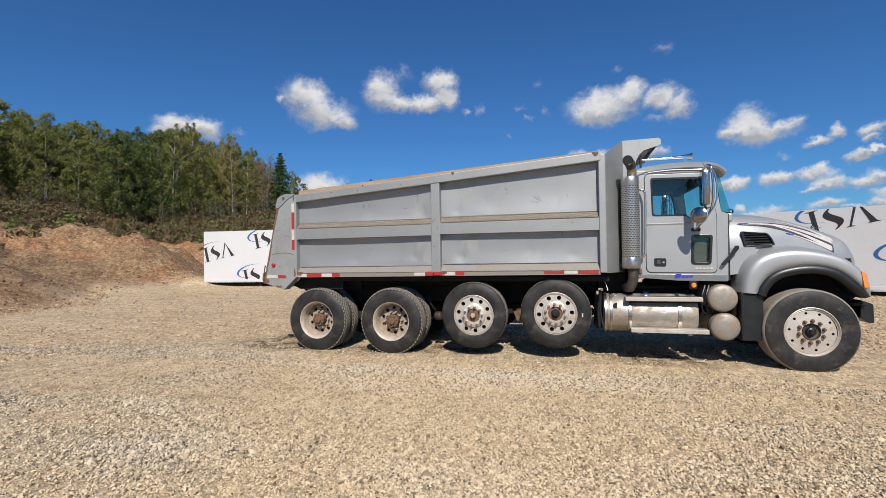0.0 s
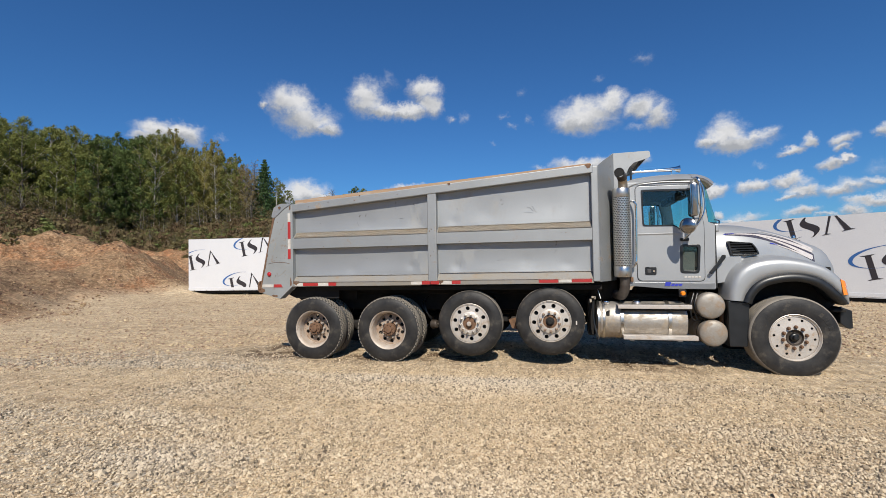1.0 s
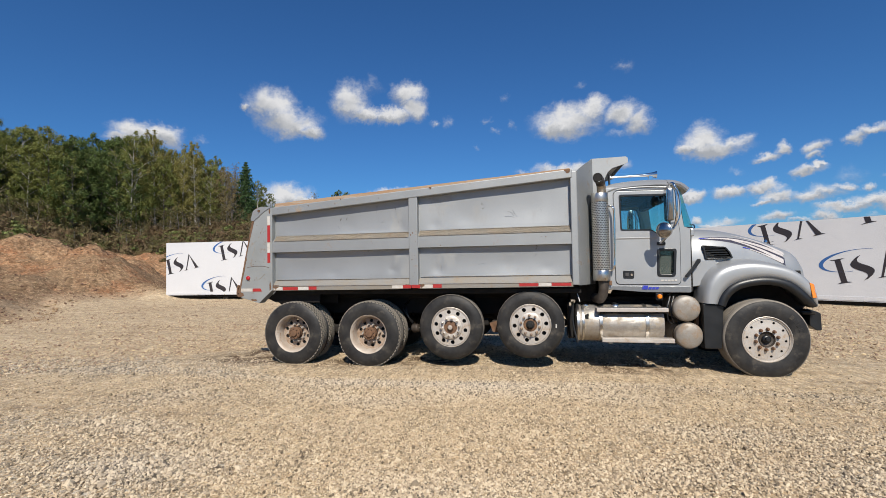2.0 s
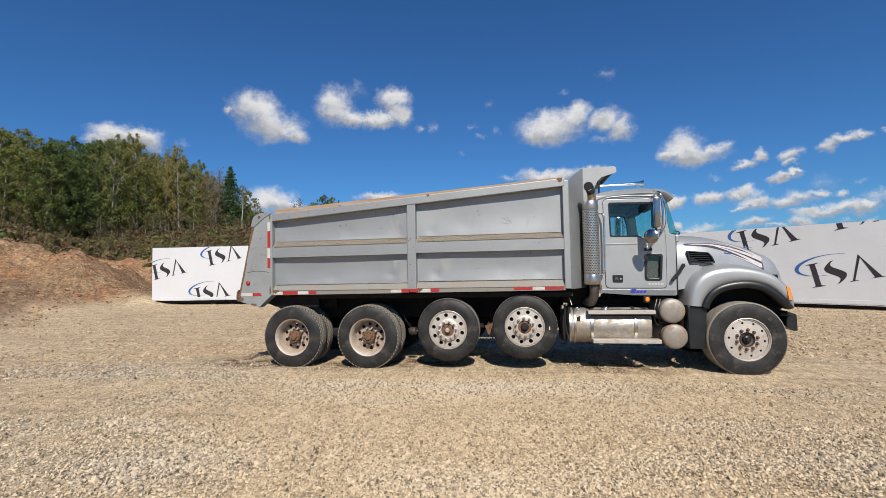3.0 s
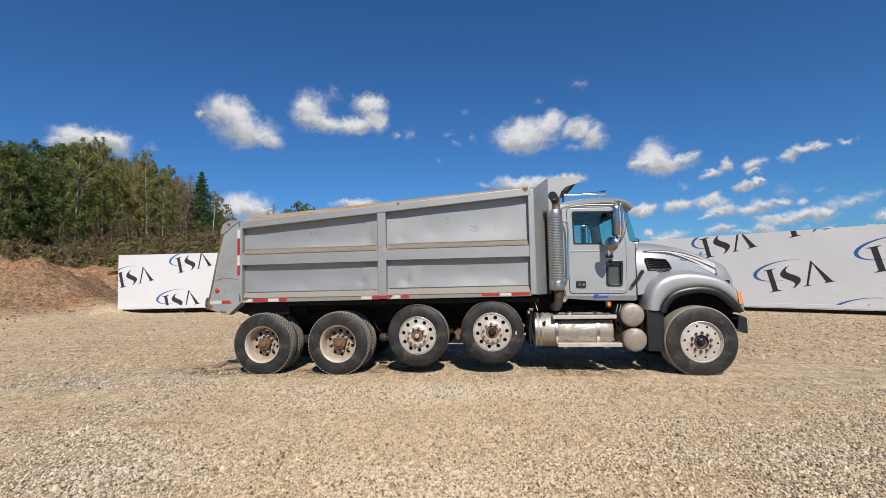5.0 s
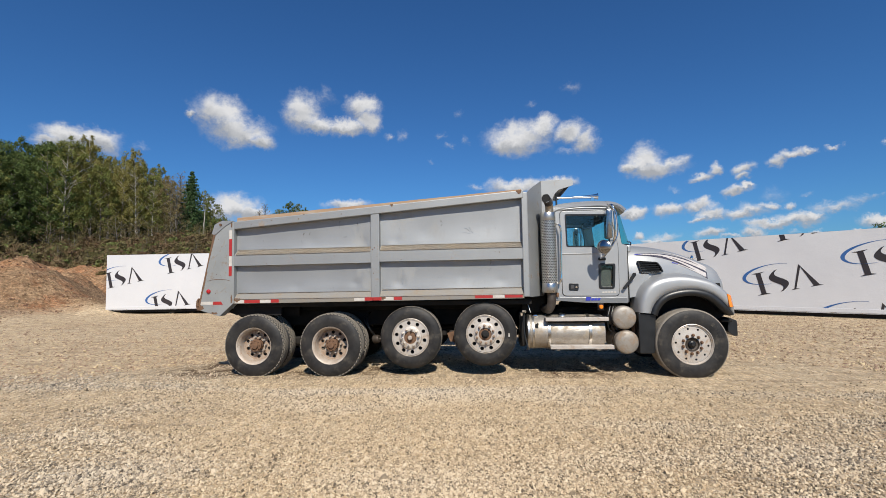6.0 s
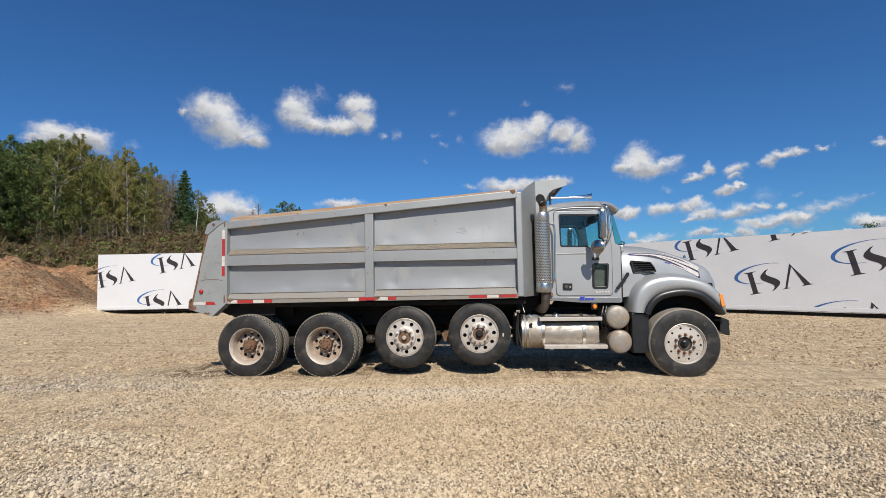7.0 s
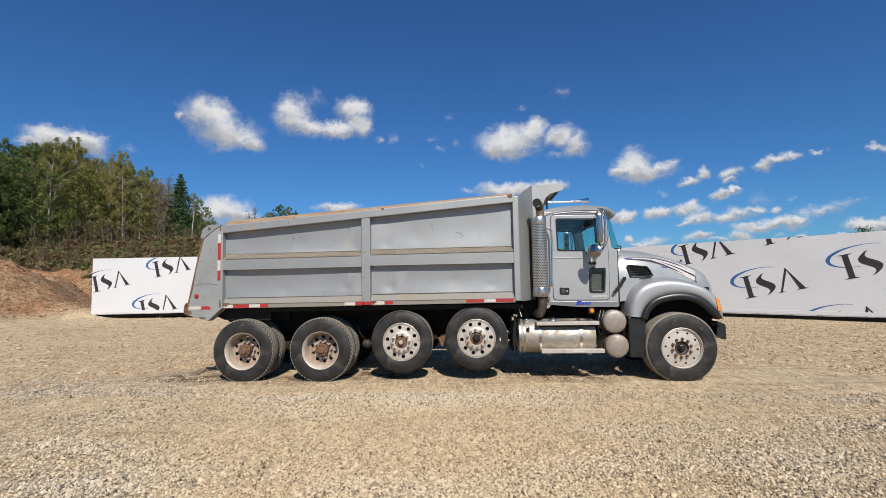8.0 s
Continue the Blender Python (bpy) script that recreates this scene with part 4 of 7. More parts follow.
TREES = {
    "green": (broadleaf(11, 12.5, 2.9, 0.17, M["leaf_green"], M["bark"], 1.1, 0.22), "leafy green broadleaf tree on the wooded slope", "tree"),
    "deep": (broadleaf(12, 12.0, 3.3, 0.12, M["leaf_deep"], M["bark"], 1.3, 0.24), "dense dark green broadleaf tree at the wood's edge", "tree"),
    "olive": (broadleaf(13, 12.0, 2.6, 0.22, M["leaf_olive"], M["birch"], 1.15, 0.22), "olive-green aspen with a pale trunk", "tree"),
    "gold": (broadleaf(14, 12.2, 2.3, 0.25, M["leaf_gold"], M["birch"], 1.0, 0.21), "thinning yellow-brown aspen turning in autumn", "tree"),
    "brown": (broadleaf(15, 10.5, 2.2, 0.25, M["leaf_brown"], M["bark"], 0.8, 0.19), "sparse brownish autumn tree at the wood's edge", "tree"),
    "mixed": (broadleaf(16, 11.0, 2.6, 0.18, M["leaf_olive"], M["bark"], 1.1, 0.22), "yellowing green tree on the wooded slope", "tree"),
    "fir": (conifer(17, 12.5, 3.1, M["needle"], M["bark"]), "dark green pointed fir tree", "conifer"),
    "bare": (bare_tree(18, 11.0, 2.0, M["leaf_brown"], M["bark"]), "nearly bare grey tree with fine twigs", "tree"),
    "bush": (broadleaf(19, 3.2, 1.9, 0.05, M["brush"], M["bark"], 0.45, 0.16), "brownish green bush on the slope", "bush"),
    "snag": ((trunk_mesh(4.6, 0.10, 0.15, [((0, 0, 3.2), (0.5, 0.1, 4.1)), ((0.05, 0, 3.6), (-0.35, 0.2, 4.3))], np.random.default_rng(3), M["birch"]), mesh_of("crown", *leaf_cloud([(0.5, 0.1, 4.1), (-0.3, 0.2, 4.3)], [0.4, 0.35], 24, 0.12, np.random.default_rng(4)), M["leaf_gold"])), "pale dead birch trunk beside the fir", "tree"),
    "thicket": (broadleaf(20, 3.6, 2.0, 0.05, M["brush"], M["bark"], 0.4, 0.20), "brownish green shrub under the trees", "bush"),
}


def plant(kind, x, y, scale, turn, sink=0.0, group="trees of the wood"):
    (trunk, crown), label, cat = TREES[kind]
    names = {"fir": "fir_tree", "bush": "bush", "thicket": "bush", "bare": "bare_tree", "snag": "dead_birch"}
    t = thing(names.get(kind, "broadleaf_tree"), (0, 0, 0), label, cat, group)
    for n, me in (("trunk", trunk), ("crown", crown)):
        ob = new(n, me)
        ob.parent = t
    t.matrix_basis = Matrix.Translation((x, y, height(x, y) - sink)) @ Matrix.Rotation(turn, 4, "Z") @ Matrix.Diagonal((scale, scale, scale * 1.0, 1))
    return t


def make_wood():
    rng = random.Random(4)
    # the front of the wood, from its far end on the slope to the fir at its corner
    front = ["green", "mixed", "olive", "green", "olive", "green", "mixed", "green", "olive", "mixed", "green", "olive", "mixed", "green", "olive", "green", "mixed", "deep", "deep", "deep", "olive", "gold", "mixed", "gold", "gold", "olive", "brown", "bare"]
    for row in range(4):
        n = len(front) + row * 3
        for i in range(n):
            f = i / (n - 1)
            bearing = 74 - 38.5 * f + rng.uniform(-0.7, 0.7)
            kind = front[min(len(front) - 1, int(f * len(front)))]
            if rng.random() < 0.25 and f < 0.85 and kind != "deep":
                kind = rng.choice(["green", "olive", "mixed", "gold"])
            dist = 72 + row * 4.5 + rng.uniform(-2.5, 2.5) + 4 * f
            x, y = spot_at(bearing, dist)
            top = lerp([(0, 1.0), (0.38, 0.95), (0.55, 0.97), (0.72, 1.05), (0.82, 1.04), (0.90, 0.94), (0.95, 0.84), (1.0, 0.70)], f)
            plant(kind, x, y, top * rng.uniform(0.86, 1.10) * (1 + 0.03 * row), rng.uniform(0, 6.28), 0.2)
    for b, d, k, s in ((34.6, 76, "fir", 0.80), (33.4, 79, "mixed", 0.62), (32.7, 82, "olive", 0.52), (32.0, 84, "green", 0.42), (35.7, 77, "bare", 0.86), (35.2, 80, "gold", 0.66), (36.6, 74, "brown", 0.82), (31.3, 88, "bush", 1.0), (33.4, 70, "snag", 1.0)):
        x, y = spot_at(b, d)
        plant(k, x, y, s, b * 7.0)
    # low bushes along the wood's foot
    for i in range(60):
        x, y = spot_at(rng.uniform(32, 72), rng.uniform(50, 71))
        plant("bush", x, y, rng.uniform(0.25, 0.6), rng.uniform(0, 6.28), 0.1, "bushes on the slope")
    # shrubs that close the gaps between the trunks
    for i in range(44):
        x, y = spot_at(33.5 + 40 * (i + rng.random()) / 44, rng.uniform(68, 76))
        plant("thicket", x, y, rng.uniform(0.55, 1.15), rng.uniform(0, 6.28), 0.2, "bushes on the slope")
    # lone trees far behind the truck and beyond the boxes
    for b, d, k, s in ((24.3, 135, "deep", 0.98), (23.4, 137, "green", 0.95), (22.6, 138, "deep", 0.90), (25.4, 134, "green", 0.80), (27.0, 128, "bare", 0.95), (27.6, 130, "bare", 0.85), (17.6, 150, "deep", 0.95), (15.5, 152, "green", 0.90), (18.6, 150, "olive", 0.85)):
        x, y = spot_at(b, d)
        plant(k, x, y, s * 1.15, b, 0.3, "far trees")


make_wood()


def make_deep_wood():
    """The shaded mass of trees behind the front rows."""
    rng = np.random.default_rng(23)
    centres, radii = [], []
    for i in range(900):
        b = rng.uniform(30.5, 76)
        x, y = spot_at(b, rng.uniform(90, 102))
        h0 = height(x, y)
        tall = 10.5 if b > 40 else 10.5 * (b - 28) / 12
        for z in np.arange(0.6, tall * rng.uniform(0.7, 1.0), 2.0):
            centres.append((x + rng.uniform(-1, 1), y + rng.uniform(-1, 1), h0 + z))
            radii.append(1.6)
    v, f = leaf_cloud(centres, radii, 16, 0.75, rng)
    # the dark leaf colour carries the shade behind the front trees
    tagged(new("deep_wood", mesh_of("deep_wood", v, f, M["leaf_deep"])), "dark mass of trees deeper in the wood", "woods", kind="stuff")


make_deep_wood()


def make_far_treeline():
    """A low ridge of woods on the skyline, too far to tell the trees apart."""
    rng = np.random.default_rng(21)
    centres, radii = [], []
    for i in range(230):
        b = rng.uniform(-56, -37.3)
        d = 300 + rng.uniform(-15, 25)
        x, y = spot_at(b, d)
        top = 20.5 + 3 * noise.noise((b * 0.7, 0, 0)) + rng.uniform(-4, 2)
        for z in np.arange(1.0, top, 4.0):
            centres.append((x + rng.uniform(-2, 2), y + rng.uniform(-2, 2), z))
            radii.append(3.2)
    v, f = leaf_cloud(centres, radii, 90, 0.7, rng)
    ob = new("far_woods", mesh_of("far_woods", v, f, M["leaf_deep"]))
    tagged(ob, "distant dark green woods on the skyline", "woods", kind="stuff")


make_far_treeline()


def make_brush():
    """Dry weeds, brambles and green shoots over the top of the bank, in drifts of their own kind."""
    for name, leaf, n, lo, hi, tall, size, seed, label in (
        ("dry_grass", "dry_grass", 1200, 6.5, 26, 0.5, 0.22, 31, "dry tan weeds covering the top of the bank"),
        ("brushwood", "brush", 1500, 3.5, 31, 1.0, 0.17, 32, "low brownish green brush on the slope"),
        ("bramble", "bramble", 1600, 6.5, 31, 1.05, 0.17, 33, "reddish brown brambles and dead stalks on the slope"),
        ("green_weeds", "weed", 900, 7.0, 31, 0.75, 0.18, 34, "green leafy weeds among the dry brush"),
    ):
        rng = np.random.default_rng(seed)
        centres, radii = [], []
        while len(centres) < n:
            x, y = spot_at(rng.uniform(28, 76), rng.uniform(30, 74))
            d = bank_depth(x, y)
            drift = noise.noise((x * 0.24, y * 0.24, seed * 3.7)) + 0.4 * noise.noise((x * 0.7, y * 0.7, seed))
            if lo < d < hi and drift > lerp([(3.0, 0.55), (6.0, 0.32), (9.0, 0.12), (12.0, -0.15), (20.0, -0.35)], d):
                h = rng.uniform(0.25, 1.0) * tall * (1.0 if d > 12 else 0.55)
                z = height(x, y)
                for k in range(1 + int(h / 0.4)):
                    centres.append((x + rng.uniform(-0.3, 0.3), y + rng.uniform(-0.3, 0.3), z + 0.12 + 0.36 * k))
                    radii.append(rng.uniform(0.25, 0.5))
        v, f = leaf_cloud(centres, radii, 46, size, rng, 0.1, upright=(name == "dry_grass"))
        tagged(new(name, mesh_of(name, v, f, M[leaf])), label, "undergrowth", kind="stuff")


make_brush()


# ---- wrapped containers ----
def printed_mark(parent, at, s, turn, lo, hi, length):
    """A printed device of plain shapes: a blue swoosh, a bar, a wave and a peak; cut off where the banner ends."""
    ca, sa = math.cos(turn), math.sin(turn)

    def place(pts):
        return [(at[0] + s * (1.22 * x * ca - z * sa), at[1] + s * (1.22 * x * sa + z * ca)) for x, z in pts]

    def clip(pts):
        for axis, bound, keep in ((1, lo, 1), (1, hi, -1), (0, 0.01, 1), (0, length - 0.01, -1)):
            out = []
            for i in range(len(pts)):
                a, b = pts[i - 1], pts[i]
                ia, ib = (a[axis] - bound) * keep >= 0, (b[axis] - bound) * keep >= 0
                if ia != ib:
                    t = (bound - a[axis]) / (b[axis] - a[axis])
                    out.append((a[0] + t * (b[0] - a[0]), a[1] + t * (b[1] - a[1])))
                if ib:
                    out.append(b)
            pts = out
            if len(pts) < 3:
                return []
        return pts

    def shape(name, polys, material):
        bm = bmesh.new()
        for q in polys:
            q = clip(place(q))
            if len(q) > 2:
                bm.faces.new([bm.verts.new((x, -0.006, z)) for x, z in q])
        if not bm.faces:
            bm.free()
            return
        bmesh.ops.remove_doubles(bm, verts=bm.verts, dist=0.0005)
        bmesh.ops.recalc_face_normals(bm, faces=bm.faces)
        part(name, bm, material, parent)

    # swoosh: a thin arc, thick at its left turn
    n, arc = 36, []
    for i in range(n + 1):
        t = i / n
        a = radians(50 + 215 * t)
        w = 0.010 + 0.085 * math.sin(math.pi * min(1, max(0, (t - 0.08) / 0.86))) ** 2
        cx, cz = 0.56 + 0.88 * math.cos(a), 0.84 + 0.42 * math.sin(a)
        dx, dz = math.cos(a) * w, math.sin(a) * w * 0.8
        arc.append(((cx + dx * 0.5, cz + dz * 0.5), (cx - dx * 0.8, cz - dz * 0.8)))
    shape("swoosh", [[arc[i][0], arc[i + 1][0], arc[i + 1][1], arc[i][1]] for i in range(n)], M["banner_blue"])
    # upright bar, flared at head and foot
    shape("mark_bar", [[(0.09, 0.04), (0.25, 0.04), (0.25, 0.96), (0.09, 0.96)], [(-0.04, 0.0), (0.38, 0.0), (0.25, 0.05), (0.09, 0.05)], [(0.09, 0.95), (0.25, 0.95), (0.38, 1.0), (-0.04, 1.0)]], M["banner_ink"])
    # slanting wave: a band that swells in its middle
    band = []
    for i in range(21):
        t = i / 20
        cx, cz = 0.73 + 0.17 * math.sin(2 * math.pi * (t - 0.5)), 0.98 - 0.96 * t
        w = 0.055 + 0.085 * math.sin(math.pi * t) ** 2
        band.append(((cx - w, cz - 0.35 * w), (cx + w, cz + 0.35 * w)))
    shape("mark_wave", [[band[i][0], band[i + 1][0], band[i + 1][1], band[i][1]] for i in range(20)], M["banner_ink"])
    # open peak on flared feet
    shape("mark_peak", [[(1.10, 0.03), (1.16, 0.03), (1.46, 0.90), (1.43, 1.04)], [(1.66, 0.03), (1.84, 0.03), (1.43, 1.04), (1.46, 0.90)], [(1.00, 0.0), (1.27, 0.0), (1.16, 0.04), (1.10, 0.04)], [(1.56, 0.0), (1.95, 0.0), (1.84, 0.04), (1.66, 0.04)]], M["banner_ink"])


def wrapped_container(at, bearing, length, z0, tall, marks, label):
    """A shipping container with a printed banner stretched over its side, standing on timbers."""
    t = thing("banner_container", (0, 0, 0), label, "container", "banner-wrapped containers")
    part("container_body", boxed(0.05, length - 0.05, 0.05, 2.43, z0, z0 + tall - 0.03, bevel=0.02), M["chassis"], t, "dark steel container body")
    # banner: a gently rippled skin folded over the edges
    n, k = int(length * 5), 14
    rows = []
    for j in range(k + 1):
        z = z0 + tall * j / k
        row = []
        for i in range(n + 1):
            x = length * i / n
            edge = min(1, min(j, k - j) / 2.0) * min(1, min(i, n - i) / 3.0)
            row.append((x, 0.0 + 0.012 * edge * noise.noise((x * 0.7, z * 0.5, 3)) * (0 if edge < 0.2 else 1), z + (0.012 * noise.noise((x * 0.5, 9, z0)) if j in (0, k) else 0)))
        rows.append(row)
    bm = grid(rows)
    for x in (0.0, length):
        vs = [bm.verts.new((x, yy, zz)) for yy, zz in ((0, z0), (2.44, z0), (2.44, z0 + tall), (0, z0 + tall))]
        bm.faces.new(vs)
    vs = [bm.verts.new((xx, yy, z0 + tall)) for xx, yy in ((0, 0), (length, 0), (length, 2.44), (0, 2.44))]
    bm.faces.new(vs)
    bmesh.ops.recalc_face_normals(bm, faces=bm.faces)
    part("banner", bm, M["banner"], t, "white vinyl banner with repeated dark and blue printed marks", smooth=40)
    part("hem", boxed(0, length, -0.014, -0.002, z0 + 0.03, z0 + 0.17, bevel=0.005), M["banner"], t, "folded lower hem of the banner")
    for i in range(int(length / 0.75)):
        bm = bmesh.new()
        rod(bm, (0.35 + i * 0.75, -0.03, z0 + 0.02), (0.35 + i * 0.75, -0.01, z0 + 0.02), 0.016, n=8)
        part("tie_down", bm, M["chrome"], t)
    for i in range(5):
        x = 0.4 + i * (length - 1.0) / 4
        part("timber", boxed(x, x + 0.25, 0.15, 2.3, 0.0, z0, bevel=0.01), M["chassis"], t)
    part("skirt_rail", boxed(0.0, length, 0.12, 0.2, z0 - 0.13, z0, bevel=0.01), M["chassis"], t, "black lower rail")
    for mx, mz, s in marks:
        printed_mark(t, (mx, mz), s, radians(12), z0 + 0.02, z0 + tall - 0.01, length)
    t.matrix_basis = Matrix.Translation((*at, 0)) @ Matrix.Rotation(radians(bearing), 4, "Z")
    return t


wrapped_container((-15.63, 14.37), 5.4, 12.2, 0.25, 2.83, [(0.10, 1.36, 0.80), (3.17, 2.06, 0.80), (2.52, 0.10, 0.80), (5.6, 0.80, 0.80), (6.2, 2.7, 0.80), (8.6, 1.4, 0.80)], "long container wrapped in a white printed banner before the bank")
wrapped_container((8.70, 15.94), -40.2, 12.2, 0.15, 2.85, [(7.20, 0.73, 0.84), (10.15, 1.42, 0.84), (7.90, 2.74, 0.80), (5.02, 2.10, 0.82), (9.35, -0.62, 0.84), (4.4, 0.05, 0.80), (2.7, 1.4, 0.80)], "long container wrapped in a white printed banner beside the yard")



# ---- the dump truck ----
MID = 1.22  # centre line of the truck; its near flank lies at y = 0
truck = thing("dump_truck", (3.5, MID, 0), "silver and grey five-axle dump truck parked on gravel", "truck")


def strip(bm, profile, x0, x1, tilt0=None, tilt1=None):
    """Sweep a yz profile along x, from x0 to x1; tilt gives the rise of z at each end."""
    a = [bm.verts.new((x0, y, z + (tilt0 or 0))) for y, z in profile]
    b = [bm.verts.new((x1, y, z + (tilt1 or 0))) for y, z in profile]
    n = len(profile)
    for i in range(n):
        bm.faces.new((a[i], a[(i + 1) % n], b[(i + 1) % n], b[i]))
    bm.faces.new(a[::-1])
    bm.faces.new(b)
    bmesh.ops.recalc_face_normals(bm, faces=bm.faces)
    return bm


RAIL_LOW, RAIL_TOP = [(-0.36, 2.515), (4.60, 2.893)], [(-0.36, 2.648), (4.60, 3.022)]


def line(tab, x):
    (xa, za), (xb, zb) = tab
    return za + (zb - za) * (x - xa) / (xb - xa)


def dented_panel(x0, x1, z_low, top, y, dents, seed):
    """A sheet-steel bay of the box side, with shallow dents and waves."""
    nx, nz_ = 46, 16
    rows = []
    for i in range(nx + 1):
        x = x0 + (x1 - x0) * i / nx
        row = []
        for j in range(nz_ + 1):
            z = z_low + (top(x) - z_low) * j / nz_
            e = min(1, min(i, nx - i) / 4, min(j, nz_ - j) / 3)
            w = 0.010 * e * noise.noise((x * 0.9, z * 1.2, seed)) + 0.016 * math.sin(math.pi * j / nz_) * min(1, min(i, nx - i) / 6)
            for dx, dz, r, a in dents:
                w += 0.42 * a * e * math.exp(-((x - dx) ** 2 + (z - dz) ** 2) / (0.6 * r * r))
            row.append((x, y + w, z))
        rows.append(row)
    bm = grid(rows, flip=True)
    return bm


def build_box():
    """The dump box: bays, ribs, posts, rails, tail plates, bulkhead and cab shield."""
    body = part("dump_box", boxed(-0.45, 4.80, 0.30, 2 * MID - 0.30, 1.26, 1.34, bevel=0.01), M["chassis"], truck, "worn grey painted steel dump box with ribbed sides")
    for bay, (x0, x1) in enumerate(((-0.36, 2.06), (2.19, 4.575))):
        dents = [[(0.7, 1.52, 0.10, 0.012), (1.75, 1.55, 0.07, 0.018), (1.0, 2.30, 0.13, 0.012), (1.85, 2.28, 0.08, 0.016)],
                 [(2.5, 1.55, 0.10, 0.02), (3.6, 1.62, 0.13, 0.012), (4.2, 1.55, 0.09, 0.014), (3.0, 2.35, 0.18, 0.014), (4.0, 2.45, 0.22, 0.010), (2.45, 2.26, 0.10, 0.016)]][bay]
        part("side_panel", dented_panel(x0, x1, 1.40, lambda x: 1.90, 0.095, dents, 3 + bay), M["bed_paint"], body, smooth=60)
        part("side_panel", dented_panel(x0, x1, 2.10, lambda x: line(RAIL_LOW, x) + 0.03, 0.095, dents, 7 + bay), M["bed_paint"], body, smooth=60)
        part("rib", strip(bmesh.new(), [(0.098, 2.156), (0.0, 2.066), (0.0, 1.893), (0.098, 1.886)], x0, x1, -0.01 if bay == 0 else 0.012, 0.0 if bay == 0 else 0.012), M["bed_rail"], body)
        top = bmesh.new()
        za = 0.0 if bay == 0 else 0.016
        vs = [top.verts.new(q) for q in ((x0 + 0.02, 0.092, 2.160 + za), (x1 - 0.02, 0.092, 2.160 + za), (x1 - 0.02, 0.006, 2.077 + za), (x0 + 0.02, 0.006, 2.077 + za))]
        top.faces.new(vs)
        bmesh.ops.solidify(top, geom=top.faces[:], thickness=0.004)
        part("rib_dust", top, M["dusty_ledge"], body, "tan dust lying on the rib")
        part("ledge", strip(bmesh.new(), [(0.098, 1.412), (-0.0, 1.305), (-0.0, 1.245), (0.098, 1.245)], x0, x1, -0.012 if bay == 0 else 0.006, 0.004 if bay == 0 else 0.022), M["ledge"], body, "grimy, rust-stained sloped lower ledge")
    # backing wall and far flank
    wall = bmesh.new()
    strip(wall, [(0.175, 1.26), (0.21, 1.26), (0.21, 2.50), (0.175, 2.50)], -0.36, 4.58)
    part("inner_wall", wall, M["bed_paint"], body)
    far = plate([(-0.36, 1.25), (4.66, 1.29), (4.66, 3.0), (-0.36, 2.64)], [], 2 * MID - 0.12, 2 * MID - 0.02)
    part("far_side", far, M["bed_paint"], body)
    # top rails
    for y0, y1 in ((-0.022, 0.16), (2 * MID - 0.16, 2 * MID + 0.022)):
        bm = bmesh.new()
        vs = [bm.verts.new((x, y, line(tab, x))) for x in (-0.36, 4.60) for tab in (RAIL_LOW, RAIL_TOP) for y in (y0, y1)]
        for q in ((0, 1, 3, 2), (4, 6, 7, 5), (0, 4, 5, 1), (2, 3, 7, 6), (0, 2, 6, 4), (1, 5, 7, 3)):
            bm.faces.new([vs[i] for i in q])
        bmesh.ops.bevel(bm, geom=bm.edges[:], offset=0.012, segments=2, affect="EDGES", profile=0.5)
        part("top_rail", bm, M["bed_rail"], body, "dented grey top rail with rust spots")
    bm = bmesh.new()
    n = 40
    lo, hi = [], []
    for i in range(n + 1):
        x = -0.33 + 4.90 * i / n
        z = line(RAIL_TOP, x)
        tall = 0.072 - 0.045 * i / n + 0.006 * noise.noise((x * 3, 0, 0))
        lo.append((x, 0.03, z + 0.001))
        hi.append((x, 0.035, z + tall))
    b2 = [(x, 0.085, z) for x, _, z in hi]
    b3 = [(x, 0.085, z) for x, _, z in lo]
    bm = grid([lo, hi, b2, b3])
    bmesh.ops.recalc_face_normals(bm, faces=bm.faces)
    part("top_board", bm, M["board"], body, "weathered rusty-brown board along the top rail", smooth=30)
    spots = random.Random(8)
    for x, w, h in ((2.42, 0.022, 0.06), (4.53, 0.045, 0.10), (0.9, 0.012, 0.03)):
        z = line(RAIL_TOP, x)
        top = [(x - w + 2 * w * i / 6, z + 0.003 + 0.0755 * (-w + 2 * w * i / 6)) for i in range(7)]
        low = [(x + w - 2 * w * i / 6, z - h * spots.uniform(0.2, 1.0) * math.sin(math.pi * (i + 0.5) / 7)) for i in range(7)]
        part("rust_spot", plate(top + low, [], -0.0275, -0.0235), M["rust"], body, "streak of rust")
    # posts
    part("side_post", boxed(2.052, 2.20, -0.012, 0.16, 1.30, 2.76, bevel=0.012, seg=2), M["bed_rail"], body)
    part("side_post", boxed(4.568, 4.664, -0.014, 0.16, 1.29, 2.99, bevel=0.01, seg=2), M["bed_rail"], body)
    # tail plate
    tail = [(-0.36, 2.65), (-0.60, 2.66), (-0.70, 2.60), (-0.74, 2.44), (-0.995, 1.22), (-0.975, 1.125), (-0.612, 1.02), (-0.36, 1.245)]
    for y0, y1 in ((-0.008, 0.16), (2 * MID - 0.16, 2 * MID + 0.008)):
        part("tail_plate", plate(tail, [], y0, y1, bevel=0.006), M["tail_paint"], body, "flat grey tail corner plate with scratches")
    part("pivot_plate", plate(rounded([(-0.37, 2.662), (-0.58, 2.672), (-0.715, 2.61), (-0.765, 2.44), (-0.70, 2.43), (-0.52, 2.58)], 0.03), [], -0.02, 0.09), M["bed_rail"], body, "rust-edged tailgate pivot plate")
    bm = bmesh.new()
    rod(bm, (-0.60, -0.035, 2.60), (-0.60, 0.02, 2.60), 0.022, n=12)
    part("pivot_pin", bm, M["rust"], body)
